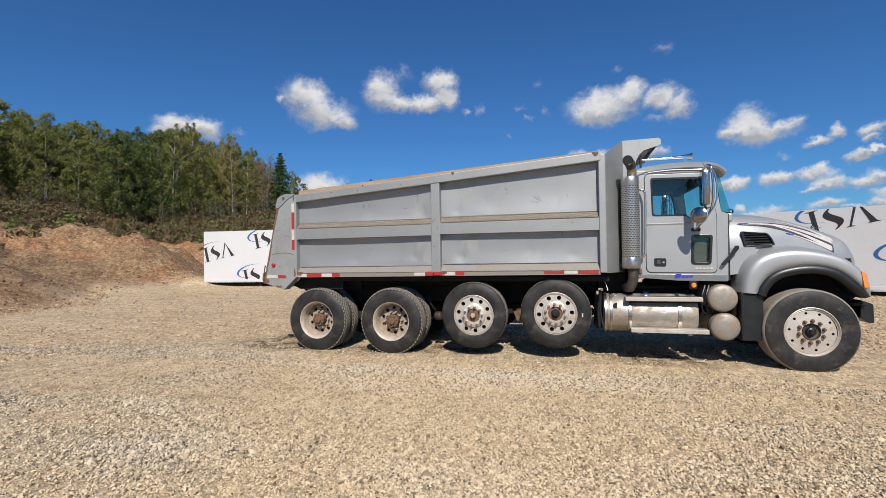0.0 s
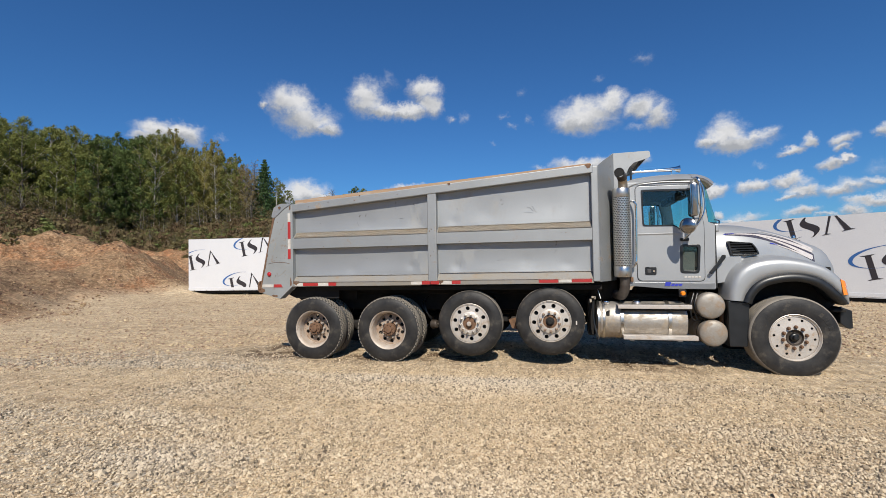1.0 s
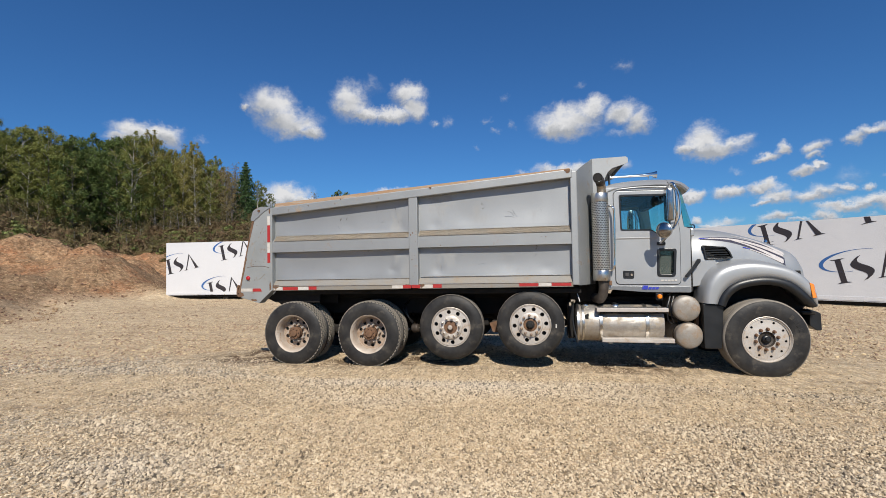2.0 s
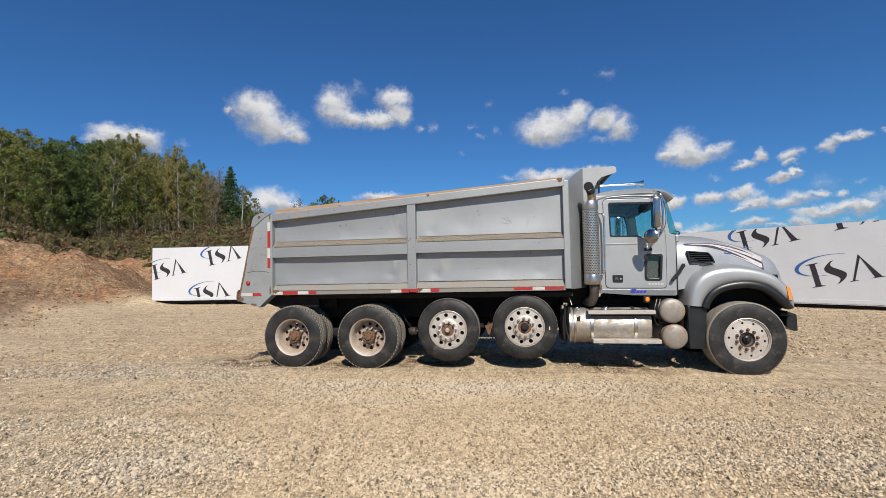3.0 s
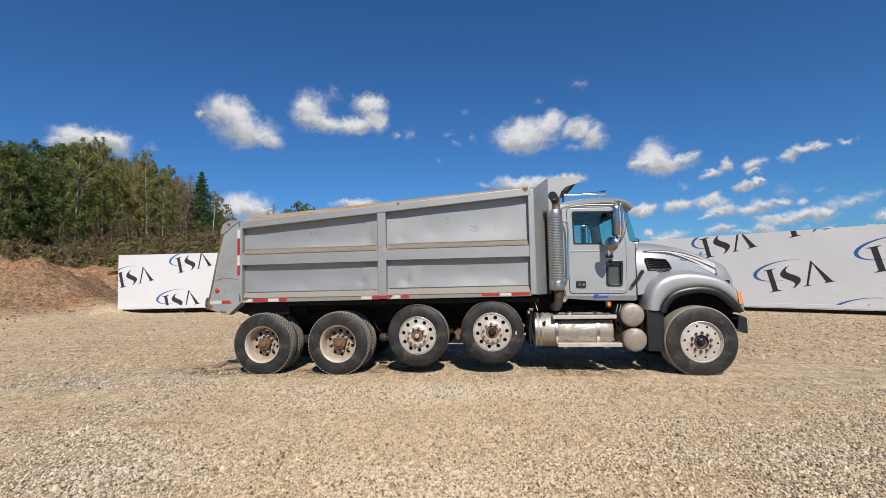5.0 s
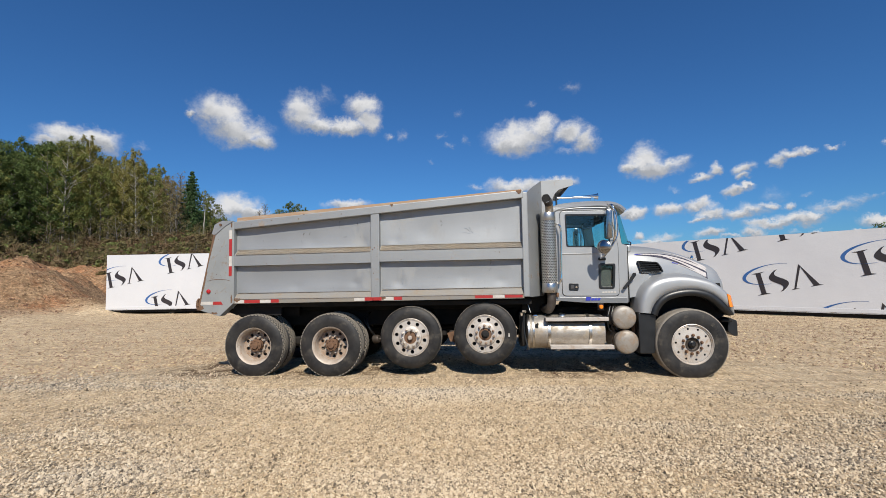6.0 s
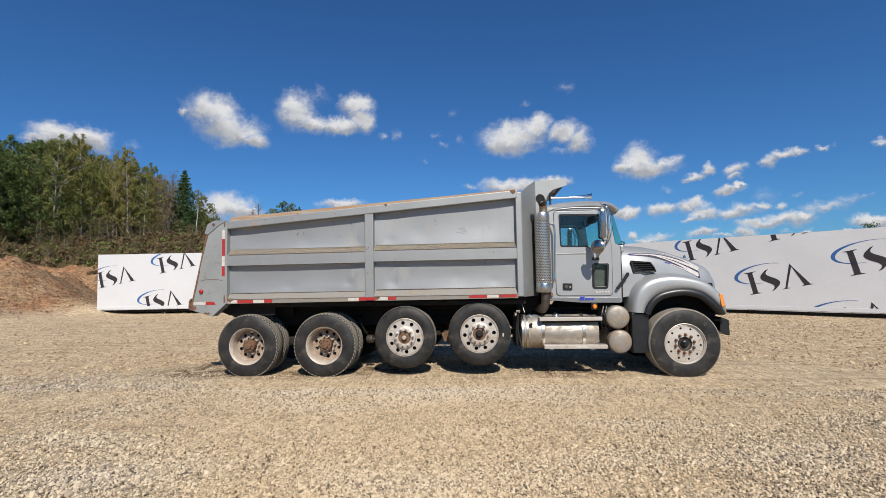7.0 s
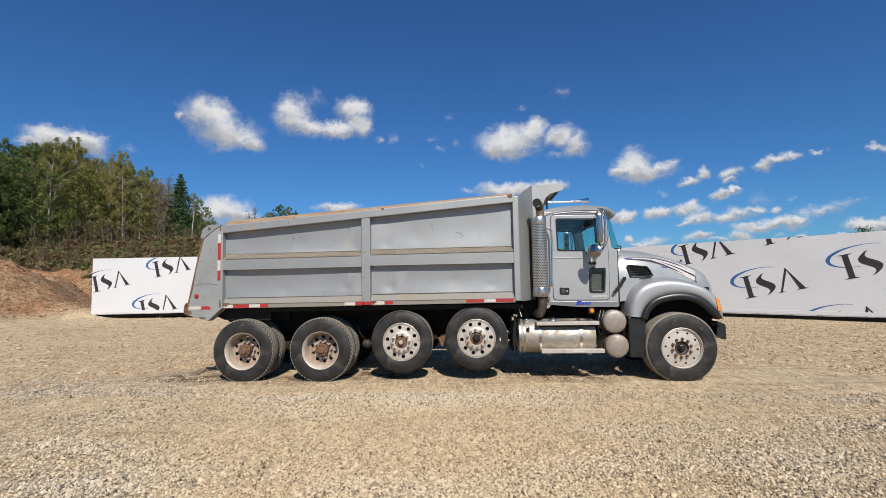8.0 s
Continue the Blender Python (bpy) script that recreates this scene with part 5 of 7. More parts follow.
    for z, r in ((1.45, 0.038),):
        bm = bmesh.new()
        lathe(bm, [(0, -0.03), (r * 0.7, -0.027), (r, -0.012), (r, 0.01)], (-0.815, -0.008, z), (0, 1, 0), 20)
        part("side_marker", bm, M["red_lens"], body, "round red side marker lamp", smooth=50)
    gate = plate([(-0.74, 2.42), (-0.68, 2.42), (-0.93, 1.16), (-0.99, 1.20)], [], 0.10, 2 * MID - 0.10)
    part("tailgate", gate, M["bed_paint"], body)
    part("tailgate_latch", plate(rounded([(-1.04, 1.30), (-0.985, 1.34), (-0.96, 1.16), (-1.01, 1.12), (-1.05, 1.18)], 0.02), [], -0.005, 0.05), M["rust"], body, "rusty tailgate latch")
    part("tailgate_chain", tube([(-0.99, -0.015, 1.33), (-1.015, -0.02, 1.27), (-1.0, -0.015, 1.20)], 0.014), M["rust"], body)
    # angled front corners, bulkhead and cab shield
    for s in (0, 1):
        fy = (lambda y: y) if s == 0 else (lambda y: 2 * MID - y)
        rows = []
        for j in range(9):
            t = j / 8
            x, y = 4.662 + 0.278 * t, 0.0 + 0.50 * t
            rows.append([(x, fy(y), 1.285), (x, fy(y), 2.1), (x, fy(y), 2.99 + 0.27 * (t ** 0.9))])
        # the darker rail paint stands in for shade on this angled panel
        part("corner_panel", grid(rows, thick=0.01, flip=(s == 1)), M["bed_rail"], body, smooth=30)
        part("shield_gusset", plate([(4.940, 3.266), (5.455, 3.273), (5.484, 3.250), (5.486, 3.177), (5.444, 3.157), (5.351, 3.131), (5.247, 3.100), (5.180, 3.037), (5.138, 2.949), (5.117, 2.845), (4.940, 2.550)], [], fy(0.50), fy(0.52)), M["bed_rail"], body, "flared side of the cab shield")
    part("bulkhead", boxed(4.895, 4.935, 0.50, 2 * MID - 0.50, 1.28, 3.24, bevel=0.004), M["bed_paint"], body)
    sh = grid([[(x, y, z) for y in (0.51, MID, 2 * MID - 0.51)] for x, z in ((4.92, 3.250), (5.15, 3.258), (5.45, 3.262), (5.475, 3.21))], thick=0.008)
    part("cab_shield", sh, M["bed_rail"], body, "steel cab shield over the cab roof")
    # bright worn edges and welds
    for x0, x1, y, z in ((2.22, 4.56, 0.090, 2.178), (2.22, 4.56, 0.000, 2.088), (2.22, 4.56, 0.090, 1.434), (-0.33, 2.03, 0.090, 1.408), (-0.33, 2.03, 0.090, 2.158), (-0.33, 2.03, 0.000, 2.070), (-0.33, 2.03, 0.000, 1.306), (2.22, 4.56, 0.000, 1.322)):
        bm = bmesh.new()
        rod(bm, (x0, y, z), (x1, y, z + 0.006), 0.0062, n=6)
        part("weld_bead", bm, M["strap"], body, "bright worn weld edge")
    # rusted rear edge of the tail plate
    q = random.Random(12)
    out = [(-0.74, 2.44), (-0.825, 2.033), (-0.91, 1.627), (-0.997, 1.22), (-0.977, 1.123)]
    edge = [(x + q.uniform(0.008, 0.035), z + q.uniform(-0.02, 0.02)) for x, z in [(-0.72, 2.42), (-0.80, 2.15), (-0.83, 1.95), (-0.87, 1.78), (-0.905, 1.60), (-0.955, 1.38), (-0.975, 1.24), (-0.945, 1.12)]][::-1]
    part("rust_edge", plate(out + edge, [], -0.0122, -0.009), M["rust"], body, "rusted edge of the tail plate")
    part("scratch", tube([(-0.84, -0.010, 1.63), (-0.70, -0.010, 1.655), (-0.52, -0.010, 1.65), (-0.42, -0.010, 1.625)], 0.003, 5), M["rust"], body)
    # rust that has bled from the welds, and scrapes on the tail plate
    for x, z, rx, rz in ((-0.93, 1.17, 0.045, 0.05), (-0.70, 1.075, 0.07, 0.025), (-0.63, 2.635, 0.07, 0.03), (-0.86, 1.78, 0.02, 0.07), (-0.40, 1.30, 0.02, 0.09), (-0.405, 2.585, 0.018, 0.05)):
        ring = [(x + rx * q.uniform(0.45, 1.1) * math.cos(a * 0.571), z + rz * q.uniform(0.45, 1.1) * math.sin(a * 0.571)) for a in range(11)]
        part("rust_spot", plate(ring, [], -0.0108, -0.0085), M["rust"], body, "patch of rust on the tail plate")
    for x0, z0, x1, z1 in ((-0.80, 1.98, -0.66, 2.09), (-0.74, 1.84, -0.69, 1.99), (-0.62, 1.42, -0.50, 1.52), (-0.58, 2.22, -0.53, 2.33), (-0.88, 1.52, -0.80, 1.42)):
        part("scratch", tube([(x0, -0.0095, z0), ((x0 + x1) / 2 + 0.01, -0.0095, (z0 + z1) / 2), (x1, -0.0095, z1)], 0.0022, 5), M["dusty_ledge"], body)
    for x0, x1 in ((-0.355, -0.24), (1.98, 2.05), (2.205, 2.30)):
        ring = [(x0 + (x1 - x0) * i / 6, 1.315 + q.uniform(0.0, 0.012)) for i in range(7)] + [(x1 + (x0 - x1) * i / 6, 1.295 - q.uniform(0.01, 0.05) * (1 - abs(i - 3) / 4)) for i in range(7)]
        part("rust_spot", plate(ring, [], -0.0045, -0.0015), M["rust"], body, "rust bled along the lower ledge")
    # reflective tape along the lower edge and the tail
    runs = ((-0.33, -0.17, "w"), (-0.17, 0.11, "r"), (0.11, 0.305, "w"), (0.305, 0.45, "r"), (1.76, 1.945, "w"), (1.945, 2.085, "r"), (2.09, 2.235, "r"), (2.235, 2.435, "w"), (2.435, 2.58, "r"), (3.78, 4.07, "r"), (4.07, 4.26, "w"), (4.26, 4.55, "r"))
    for a, b, c in runs:
        z = 1.238 + 0.0085 * (a + 0.36)
        post = 2.04 < a < 2.2
        y = -0.017 if post or (a < 2.06 < b) else -0.004
        part("reflector_tape", boxed(a + 0.002, b - 0.002, y, y + 0.003, z + 0.002, z + 0.056), M["tape_red" if c == "r" else "tape_white"], body, "red reflective tape" if c == "r" else "white reflective tape")
    for z0, z1, c in ((2.35, 2.505, "w"), (2.057, 2.348, "r"), (1.879, 2.055, "w"), (1.71, 1.877, "r")):
        part("reflector_tape", boxed(-0.449, -0.397, -0.0125, -0.009, z0, z1), M["tape_red" if c == "r" else "tape_white"], body, "red reflective tape" if c == "r" else "white reflective tape")
    for a, b, c in ((-0.96, -0.735, "w"), (-0.733, -0.555, "r")):
        part("reflector_tape", plate([(a, 1.222), (b, 1.222), (b - (0.03 if c == "r" else 0), 1.274), (a + 0.01, 1.274)], [], -0.0125, -0.009), M["tape_red" if c == "r" else "tape_white"], body, "scuffed reflective tape")
    # black plates added to close the gap under the tail, where shade lies
    part("tail_filler", plate([(-0.62, 1.05), (-0.36, 1.25), (0.6, 1.25), (0.6, 0.98), (-0.10, 0.99), (-0.50, 0.96)], [], 0.50, 0.56), M["chassis"], body, "black filler plate added under the tail")
    part("shade_filler", plate([(-0.56, 1.08), (-0.36, 1.27), (0.4, 1.27), (0.4, 1.02), (-0.42, 1.02)], [], 0.20, 0.25), M["chassis"], body, "black filler plate behind the tail plate, in place of shade")
    # scrapes on the panels
    for x, z, dx, dz, bend in ((3.62, 2.44, 0.10, -0.07, 0.02), (3.70, 2.46, 0.07, -0.11, -0.01), (3.58, 2.36, 0.14, -0.02, 0.01), (3.86, 2.33, 0.03, -0.09, 0.0), (2.62, 2.30, 0.08, -0.03, 0.01), (2.52, 2.47, 0.03, -0.06, 0.0), (1.55, 2.34, 0.06, 0.01, 0.0), (0.42, 2.27, 0.05, -0.03, 0.01), (2.55, 1.60, 0.02, -0.09, 0.01), (4.02, 1.72, 0.03, 0.05, 0.0), (3.15, 1.62, 0.09, 0.015, 0.0), (0.95, 1.70, 0.05, -0.02, 0.0)):
        w = 0.1085 if z > 2 else 0.1075
        part("scratch", tube([(x, w, z), (x + dx / 2, w + 0.001, z + dz / 2 + bend), (x + dx, w, z + dz)], 0.0017, 5), M["cab_sill"], body)
    # flecks of rust where the paint has chipped
    for i in range(30):
        k = spots.random()
        if k < 0.30:
            x, y = spots.uniform(-0.3, 4.5), -0.0225
            z = line(RAIL_LOW, x) + 0.03 + spots.random() ** 2 * 0.10
        elif k < 0.55:
            x, y, z = spots.uniform(-0.88, -0.42), -0.0085, spots.uniform(1.2, 2.5)
            x = max(x, -0.70 - (2.44 - z) * 0.20)
        elif k < 0.80:
            x, y, z = spots.uniform(-0.3, 4.5), -0.0005, spots.uniform(1.90, 2.06)
            x += 0.2 if 2.0 < x < 2.22 else 0.0
        else:
            x, y, z = 2.126 + spots.uniform(-0.05, 0.05), -0.0125, spots.uniform(1.35, 2.6)
        r = 0.003 + 0.010 * spots.random() ** 2.5
        ring = [(x + r * spots.uniform(0.5, 1.3) * math.cos(a), z + r * spots.uniform(0.5, 1.5) * math.sin(a)) for a in (0.3, 1.4, 2.4, 3.6, 4.7, 5.6)]
        part("rust_fleck", plate(ring, [], y - 0.0015, y + 0.002), M["rust"], body)
    # long sill below the box
    part("box_sill", boxed(-0.20, 4.70, 0.14, 0.30, 1.16, 1.24, bevel=0.01), M["chassis"], body)


build_box()


# ---- wheels ----
def tyre_bm(r, w, rim_r, lugs=0, ribs=False):
    """A tyre lying about the y axis, its outer wall at y = 0."""
    prof = [(rim_r, 0.030), (rim_r + 0.02, 0.012), (rim_r + 0.08, 0.0), (r - 0.10, 0.002), (r - 0.05, 0.012), (r - 0.022, 0.028), (r - 0.004, 0.045)]
    if ribs:
        y = 0.055
        while y < w - 0.06:
            prof += [(r, y), (r, y + 0.030), (r - 0.012, y + 0.033), (r - 0.012, y + 0.040)]
            y += 0.043
    else:
        prof += [(r - 0.004, w * 0.5)]
    prof += [(r - 0.004, w - 0.045), (r - 0.03, w - 0.02), (r - 0.10, w), (rim_r + 0.05, w), (rim_r, w - 0.03)]
    bm = bmesh.new()
    lathe(bm, prof, (0, 0, 0), (0, 1, 0), 72)
    return bm


def lug_bm(r, w, count):
    """Tread blocks standing on the tyre's face, staggered in rows."""
    bm = bmesh.new()
    rows = 6
    bw = (w - 0.05) / rows
    for k in range(rows):
        for i in range(count):
            a = 2 * math.pi * (i + 0.5 * (k % 2)) / count
            da = 2 * math.pi / count * 0.36
            y0, y1 = 0.030 + k * bw + 0.005, 0.030 + (k + 1) * bw - 0.005
            drop = 0.020 if k in (0, rows - 1) else 0.0
            vs = []
            for rr, sh in ((r - 0.022 - drop, 1.0), (r + 0.002 - drop * 0.5, 0.86)):
                for aa in (a - da * sh, a + da * sh):
                    for yy in (y0, y1):
                        vs.append(bm.verts.new((math.cos(aa) * rr, yy, math.sin(aa) * rr)))
            for q in ((4, 5, 7, 6), (0, 4, 6, 2), (1, 3, 7, 5), (0, 1, 5, 4), (2, 6, 7, 3)):
                bm.faces.new([vs[j] for j in q])
    bmesh.ops.recalc_face_normals(bm, faces=bm.faces)
    return bm


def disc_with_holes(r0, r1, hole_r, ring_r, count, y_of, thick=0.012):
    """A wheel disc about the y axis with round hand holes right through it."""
    bm = bmesh.new()
    half = math.pi / count
    for s in range(count):
        mid = 2 * math.pi * s / count
        outer, inner = [], []
        m = 8
        path = [(r1, -half + 2 * half * i / m) for i in range(m)] + [(r1 + (r0 - r1) * i / m, half) for i in range(m)] + [(r0, half - 2 * half * i / m) for i in range(m)] + [(r0 + (r1 - r0) * i / m, -half) for i in range(m)]
        for rr, aa in path:
            outer.append(bm.verts.new((rr * math.cos(mid + aa), y_of(rr), rr * math.sin(mid + aa))))
            dx, dy = rr * math.cos(aa) - ring_r, rr * math.sin(aa)
            q = math.atan2(dy, dx)
            hx, hy = ring_r + hole_r * math.cos(q), hole_r * math.sin(q)
            hr, ha = math.hypot(hx, hy), math.atan2(hy, hx)
            inner.append(bm.verts.new((hr * math.cos(mid + ha), y_of(hr), hr * math.sin(mid + ha))))
        n = len(outer)
        for i in range(n):
            bm.faces.new((outer[i], outer[(i + 1) % n], inner[(i + 1) % n], inner[i]))
    bmesh.ops.remove_doubles(bm, verts=bm.verts, dist=0.0005)
    bmesh.ops.recalc_face_normals(bm, faces=bm.faces)
    if sum(f.normal.y for f in bm.faces) > 0:
        bmesh.ops.reverse_faces(bm, faces=bm.faces)
    bm.normal_update()
    bmesh.ops.solidify(bm, geom=bm.faces[:], thickness=thick)
    return bm


def to_mesh(name, bm, material, smooth_at=35, tread_from=0.0):
    ob = part(name, bm, material, smooth=smooth_at)
    me = ob.data
    if tread_from:
        me.materials.append(M["tread"])
        for f in me.polygons:
            if math.hypot(f.center.x, f.center.z) > tread_from:
                f.material_index = 1
    bpy.data.objects.remove(ob)
    return me


def nut(y0, y1, r, tip=0.6):
    return lathe(bmesh.new(), [(0, y1), (r * tip, y1), (r, y1 + (y0 - y1) * 0.45), (r * 1.2, y0)], (0, 0, 0), (0, 1, 0), 8)


def wheel_kinds():
    kinds = {}
    # black face set close behind the holes, in place of shade inside the wheel
    flat = to_mesh("brake_drum", lathe(bmesh.new(), [(0, 0.07), (0.27, 0.07), (0.28, 0.08), (0.28, 0.26), (0, 0.26)], (0, 0, 0), (0, 1, 0), 32), M["black"])
    dark = to_mesh("brake_drum", lathe(bmesh.new(), [(0, 0.215), (0.20, 0.215), (0.21, 0.23), (0.21, 0.32), (0, 0.32)], (0, 0, 0), (0, 1, 0), 32), M["black"])
    # driven dual: deep dish, rusty hub
    r = 0.525
    rim = lathe(bmesh.new(), [(0.298, 0.028), (0.316, 0.016), (0.318, 0.028), (0.300, 0.040), (0.284, 0.055), (0.272, 0.10), (0.262, 0.18), (0.262, 0.22)], (0, 0, 0), (0, 1, 0), 48)
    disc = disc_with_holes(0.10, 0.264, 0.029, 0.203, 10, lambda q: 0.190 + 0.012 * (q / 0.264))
    hub = lathe(bmesh.new(), [(0, 0.045), (0.050, 0.045), (0.056, 0.055), (0.058, 0.075), (0.098, 0.078), (0.104, 0.086), (0.104, 0.110), (0.090, 0.13), (0.094, 0.19)], (0, 0, 0), (0, 1, 0), 28)
    kinds["drive"] = [("brake_drum", dark, ""), ("tyre", to_mesh("tyre", tyre_bm(r + 0.006, 0.265, 0.300), M["rubber"], 30), "dusty black drive tyre"), ("tread", to_mesh("tread", lug_bm(r + 0.013, 0.265, 52), M["tread"], 20), "dusty block tread"),
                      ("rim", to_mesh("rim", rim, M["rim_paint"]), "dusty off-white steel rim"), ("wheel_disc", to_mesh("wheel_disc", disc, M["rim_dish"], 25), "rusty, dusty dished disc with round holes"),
                      ("hub", to_mesh("hub", hub, M["rust"]), "rusty axle hub"), ("lug_nut", (10, 0.1425), to_mesh("lug_nut", nut(0.185, 0.125, 0.018), M["alu"]), ""), ("hub_bolt", (8, 0.078), to_mesh("hub_bolt", nut(0.08, 0.06, 0.012), M["rust"]), "")]
    kinds["inner"] = [("tyre", kinds["drive"][1][1], ""), ("tread", kinds["drive"][2][1], ""), ("rim", kinds["drive"][3][1], "")]
    # lift axle: polished face set far out
    rim = lathe(bmesh.new(), [(0.296, 0.030), (0.308, 0.012), (0.314, 0.016), (0.314, 0.026), (0.300, 0.03), (0.290, 0.012)], (0, 0, 0), (0, 1, 0), 56)
    boss = to_mesh("wheel_centre", lathe(bmesh.new(), [(0.104, 0.01), (0.106, -0.010), (0.172, -0.010), (0.182, -0.004), (0.190, 0.02)], (0, 0, 0), (0, 1, 0), 48), M["alu"])
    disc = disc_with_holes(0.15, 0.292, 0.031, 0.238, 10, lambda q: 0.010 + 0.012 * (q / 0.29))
    hub = lathe(bmesh.new(), [(0, -0.045), (0.036, -0.045), (0.044, -0.038), (0.046, 0.0), (0.085, 0.004), (0.105, 0.01), (0.108, 0.04)], (0, 0, 0), (0, 1, 0), 28)
    tyre = to_mesh("tyre", tyre_bm(0.512, 0.275, 0.305, ribs=True), M["rubber"], 30, 0.5095)
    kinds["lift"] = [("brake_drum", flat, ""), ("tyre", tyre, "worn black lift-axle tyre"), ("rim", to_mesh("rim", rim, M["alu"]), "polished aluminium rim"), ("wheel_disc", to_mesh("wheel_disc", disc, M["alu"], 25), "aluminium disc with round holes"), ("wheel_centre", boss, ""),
                     ("hub", to_mesh("hub", hub, M["rust"]), "rusty hub"), ("hub_cap", to_mesh("hub_cap", lathe(bmesh.new(), [(0, -0.062), (0.026, -0.06), (0.036, -0.05), (0.038, -0.04)], (0, 0, 0), (0, 1, 0), 20), M["alu"]), ""),
                     ("lug_nut", (10, 0.1425), to_mesh("lug_nut", nut(-0.008, -0.072, 0.0185, 0.5), M["chrome"]), "chrome nut covers")]
    rusty = to_mesh("lug_nut", nut(-0.008, -0.062, 0.018, 0.5), M["rim_dish"])
    kinds["lift_rusty"] = kinds["lift"][:5] + [kinds["lift"][5], ("hub_cap", to_mesh("hub_cap", lathe(bmesh.new(), [(0, -0.062), (0.030, -0.060), (0.042, -0.050), (0.047, -0.03), (0.050, -0.004), (0.066, 0.0)], (0, 0, 0), (0, 1, 0), 20), M["black"]), "oily black hub cap"), ("lug_nut", (10, 0.1425), rusty, "rusty nut covers")]
    # wide steer tyre
    rim = lathe(bmesh.new(), [(0.290, 0.040), (0.310, 0.010), (0.318, 0.014), (0.318, 0.028), (0.302, 0.040), (0.286, 0.030)], (0, 0, 0), (0, 1, 0), 56)
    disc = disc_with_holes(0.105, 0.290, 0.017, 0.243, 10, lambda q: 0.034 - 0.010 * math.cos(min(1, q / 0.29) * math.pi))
    hub = lathe(bmesh.new(), [(0, 0.058), (0.07, 0.058), (0.092, 0.050), (0.100, 0.028), (0.107, 0.022), (0.115, 0.05)], (0, 0, 0), (0, 1, 0), 28)
    cap = lathe(bmesh.new(), [(0, -0.012), (0.022, -0.012), (0.030, -0.004), (0.034, 0.020), (0.050, 0.026), (0.056, 0.034), (0.058, 0.050)], (0, 0, 0), (0, 1, 0), 28)
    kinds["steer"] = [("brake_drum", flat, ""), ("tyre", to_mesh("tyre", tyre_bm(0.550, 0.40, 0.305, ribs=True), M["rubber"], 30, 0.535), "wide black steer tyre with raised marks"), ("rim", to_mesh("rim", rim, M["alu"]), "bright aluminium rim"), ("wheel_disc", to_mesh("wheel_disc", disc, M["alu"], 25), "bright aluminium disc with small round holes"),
                      ("hub", to_mesh("hub", hub, M["sooty_pipe"]), "oily brown hub"), ("hub_cap", to_mesh("hub_cap", cap, M["black_plastic"]), "oily black hub cap"), ("lug_nut", (10, 0.1425), to_mesh("lug_nut", nut(0.03, -0.012, 0.021, 0.62), M["rust"]), "rusty lug nuts")]
    return kinds


def put_wheel(kinds, kind, x, y, z, far=False, turn=0.0, label=""):
    """Mount a wheel: its drum carries tyre, rim, disc, hub and nuts."""
    spin = Matrix.Translation((x, y, z)) @ Matrix.Rotation(math.pi if far else 0, 4, "Z") @ Matrix.Rotation(turn, 4, "Y")
    pieces = kinds[kind]
    head = None
    for n, *ring, me, lab in pieces:
        if ring:
            count, r = ring[0]
            for i in range(count):
                a = 2 * math.pi * (i + 0.5) / count
                ob = new(n, me)
                ob.location = (r * math.cos(a), 0, r * math.sin(a))
                ob.parent = head
                if lab:
                    ob["label"] = lab
            continue
        ob = new(n if head else "wheel", me)
        if head is None:
            head = ob
            ob.matrix_basis = spin
            attach(ob, truck)
            ob["label"] = label
        else:
            ob.parent = head
        if lab and ob is not head:
            ob["label"] = lab


def mount_wheels():
    kinds = wheel_kinds()
    spots = [("drive", -0.022, 0.025, 0.506, 0.3), ("drive", 1.332, 0.02, 0.514, 0.9), ("lift", 2.698, 0.045, 0.640, 0.2), ("lift_rusty", 3.932, 0.045, 0.689, 0.55), ("steer", 7.152, 0.055, 0.511, 0.1)]
    names = {"drive": "dual drive wheel with a rusty hub", "lift": "raised lift-axle wheel with bright nut covers", "lift_rusty": "raised lift-axle wheel with rusty nuts", "steer": "wide front steer wheel with bright rim"}
    for kind, x, y, z, turn in spots:
        put_wheel(kinds, kind, x, y, z, turn=turn, label=names[kind])
        put_wheel(kinds, kind, x, 2 * MID - y, z, far=True, turn=turn + 1, label=names[kind])
        if kind == "drive":
            put_wheel(kinds, "inner", x, y + 0.30, z, turn=turn + 0.05, label="inner tyre of a dual wheel")
            put_wheel(kinds, "inner", x, 2 * MID - y - 0.30, z, far=True, turn=turn + 0.05, label="inner tyre of a dual wheel")
        bm = bmesh.new()
        rod(bm, (x, 0.45, z), (x, 2 * MID - 0.45, z), 0.075, n=14)
        if kind == "drive":
            lathe(bm, [(0, -0.22), (0.12, -0.2), (0.2, 0.0), (0.12, 0.2), (0, 0.22)], (x, MID, z), (0, 1, 0), 18)
        part("axle", bm, M["chassis"], truck, smooth=40)
    # a scuff of chalk on the rusty lift tyre
    part("chalk_mark", boxed(4.305, 4.325, 0.036, 0.046, 0.645, 0.70, bevel=0.003), M["tape_white"], truck, "dab of white chalk on a tyre")
    # raised unreadable moulding on the steer tyre
    for i, a in enumerate((18, 27, 36, 45)):
        q = radians(a)
        c = Vector((7.152 + 0.43 * math.cos(q), 0.052, 0.511 + 0.43 * math.sin(q)))
        bm = boxed(-0.022, 0.022, 0.0, 0.006, -0.030, 0.030, bevel=0.003)
        bmesh.ops.transform(bm, matrix=Matrix.Translation(c) @ Matrix.Rotation(-q + math.pi / 2, 4, "Y"), verts=bm.verts)
        part("raised_mark", bm, M["rubber"], truck)


mount_wheels()


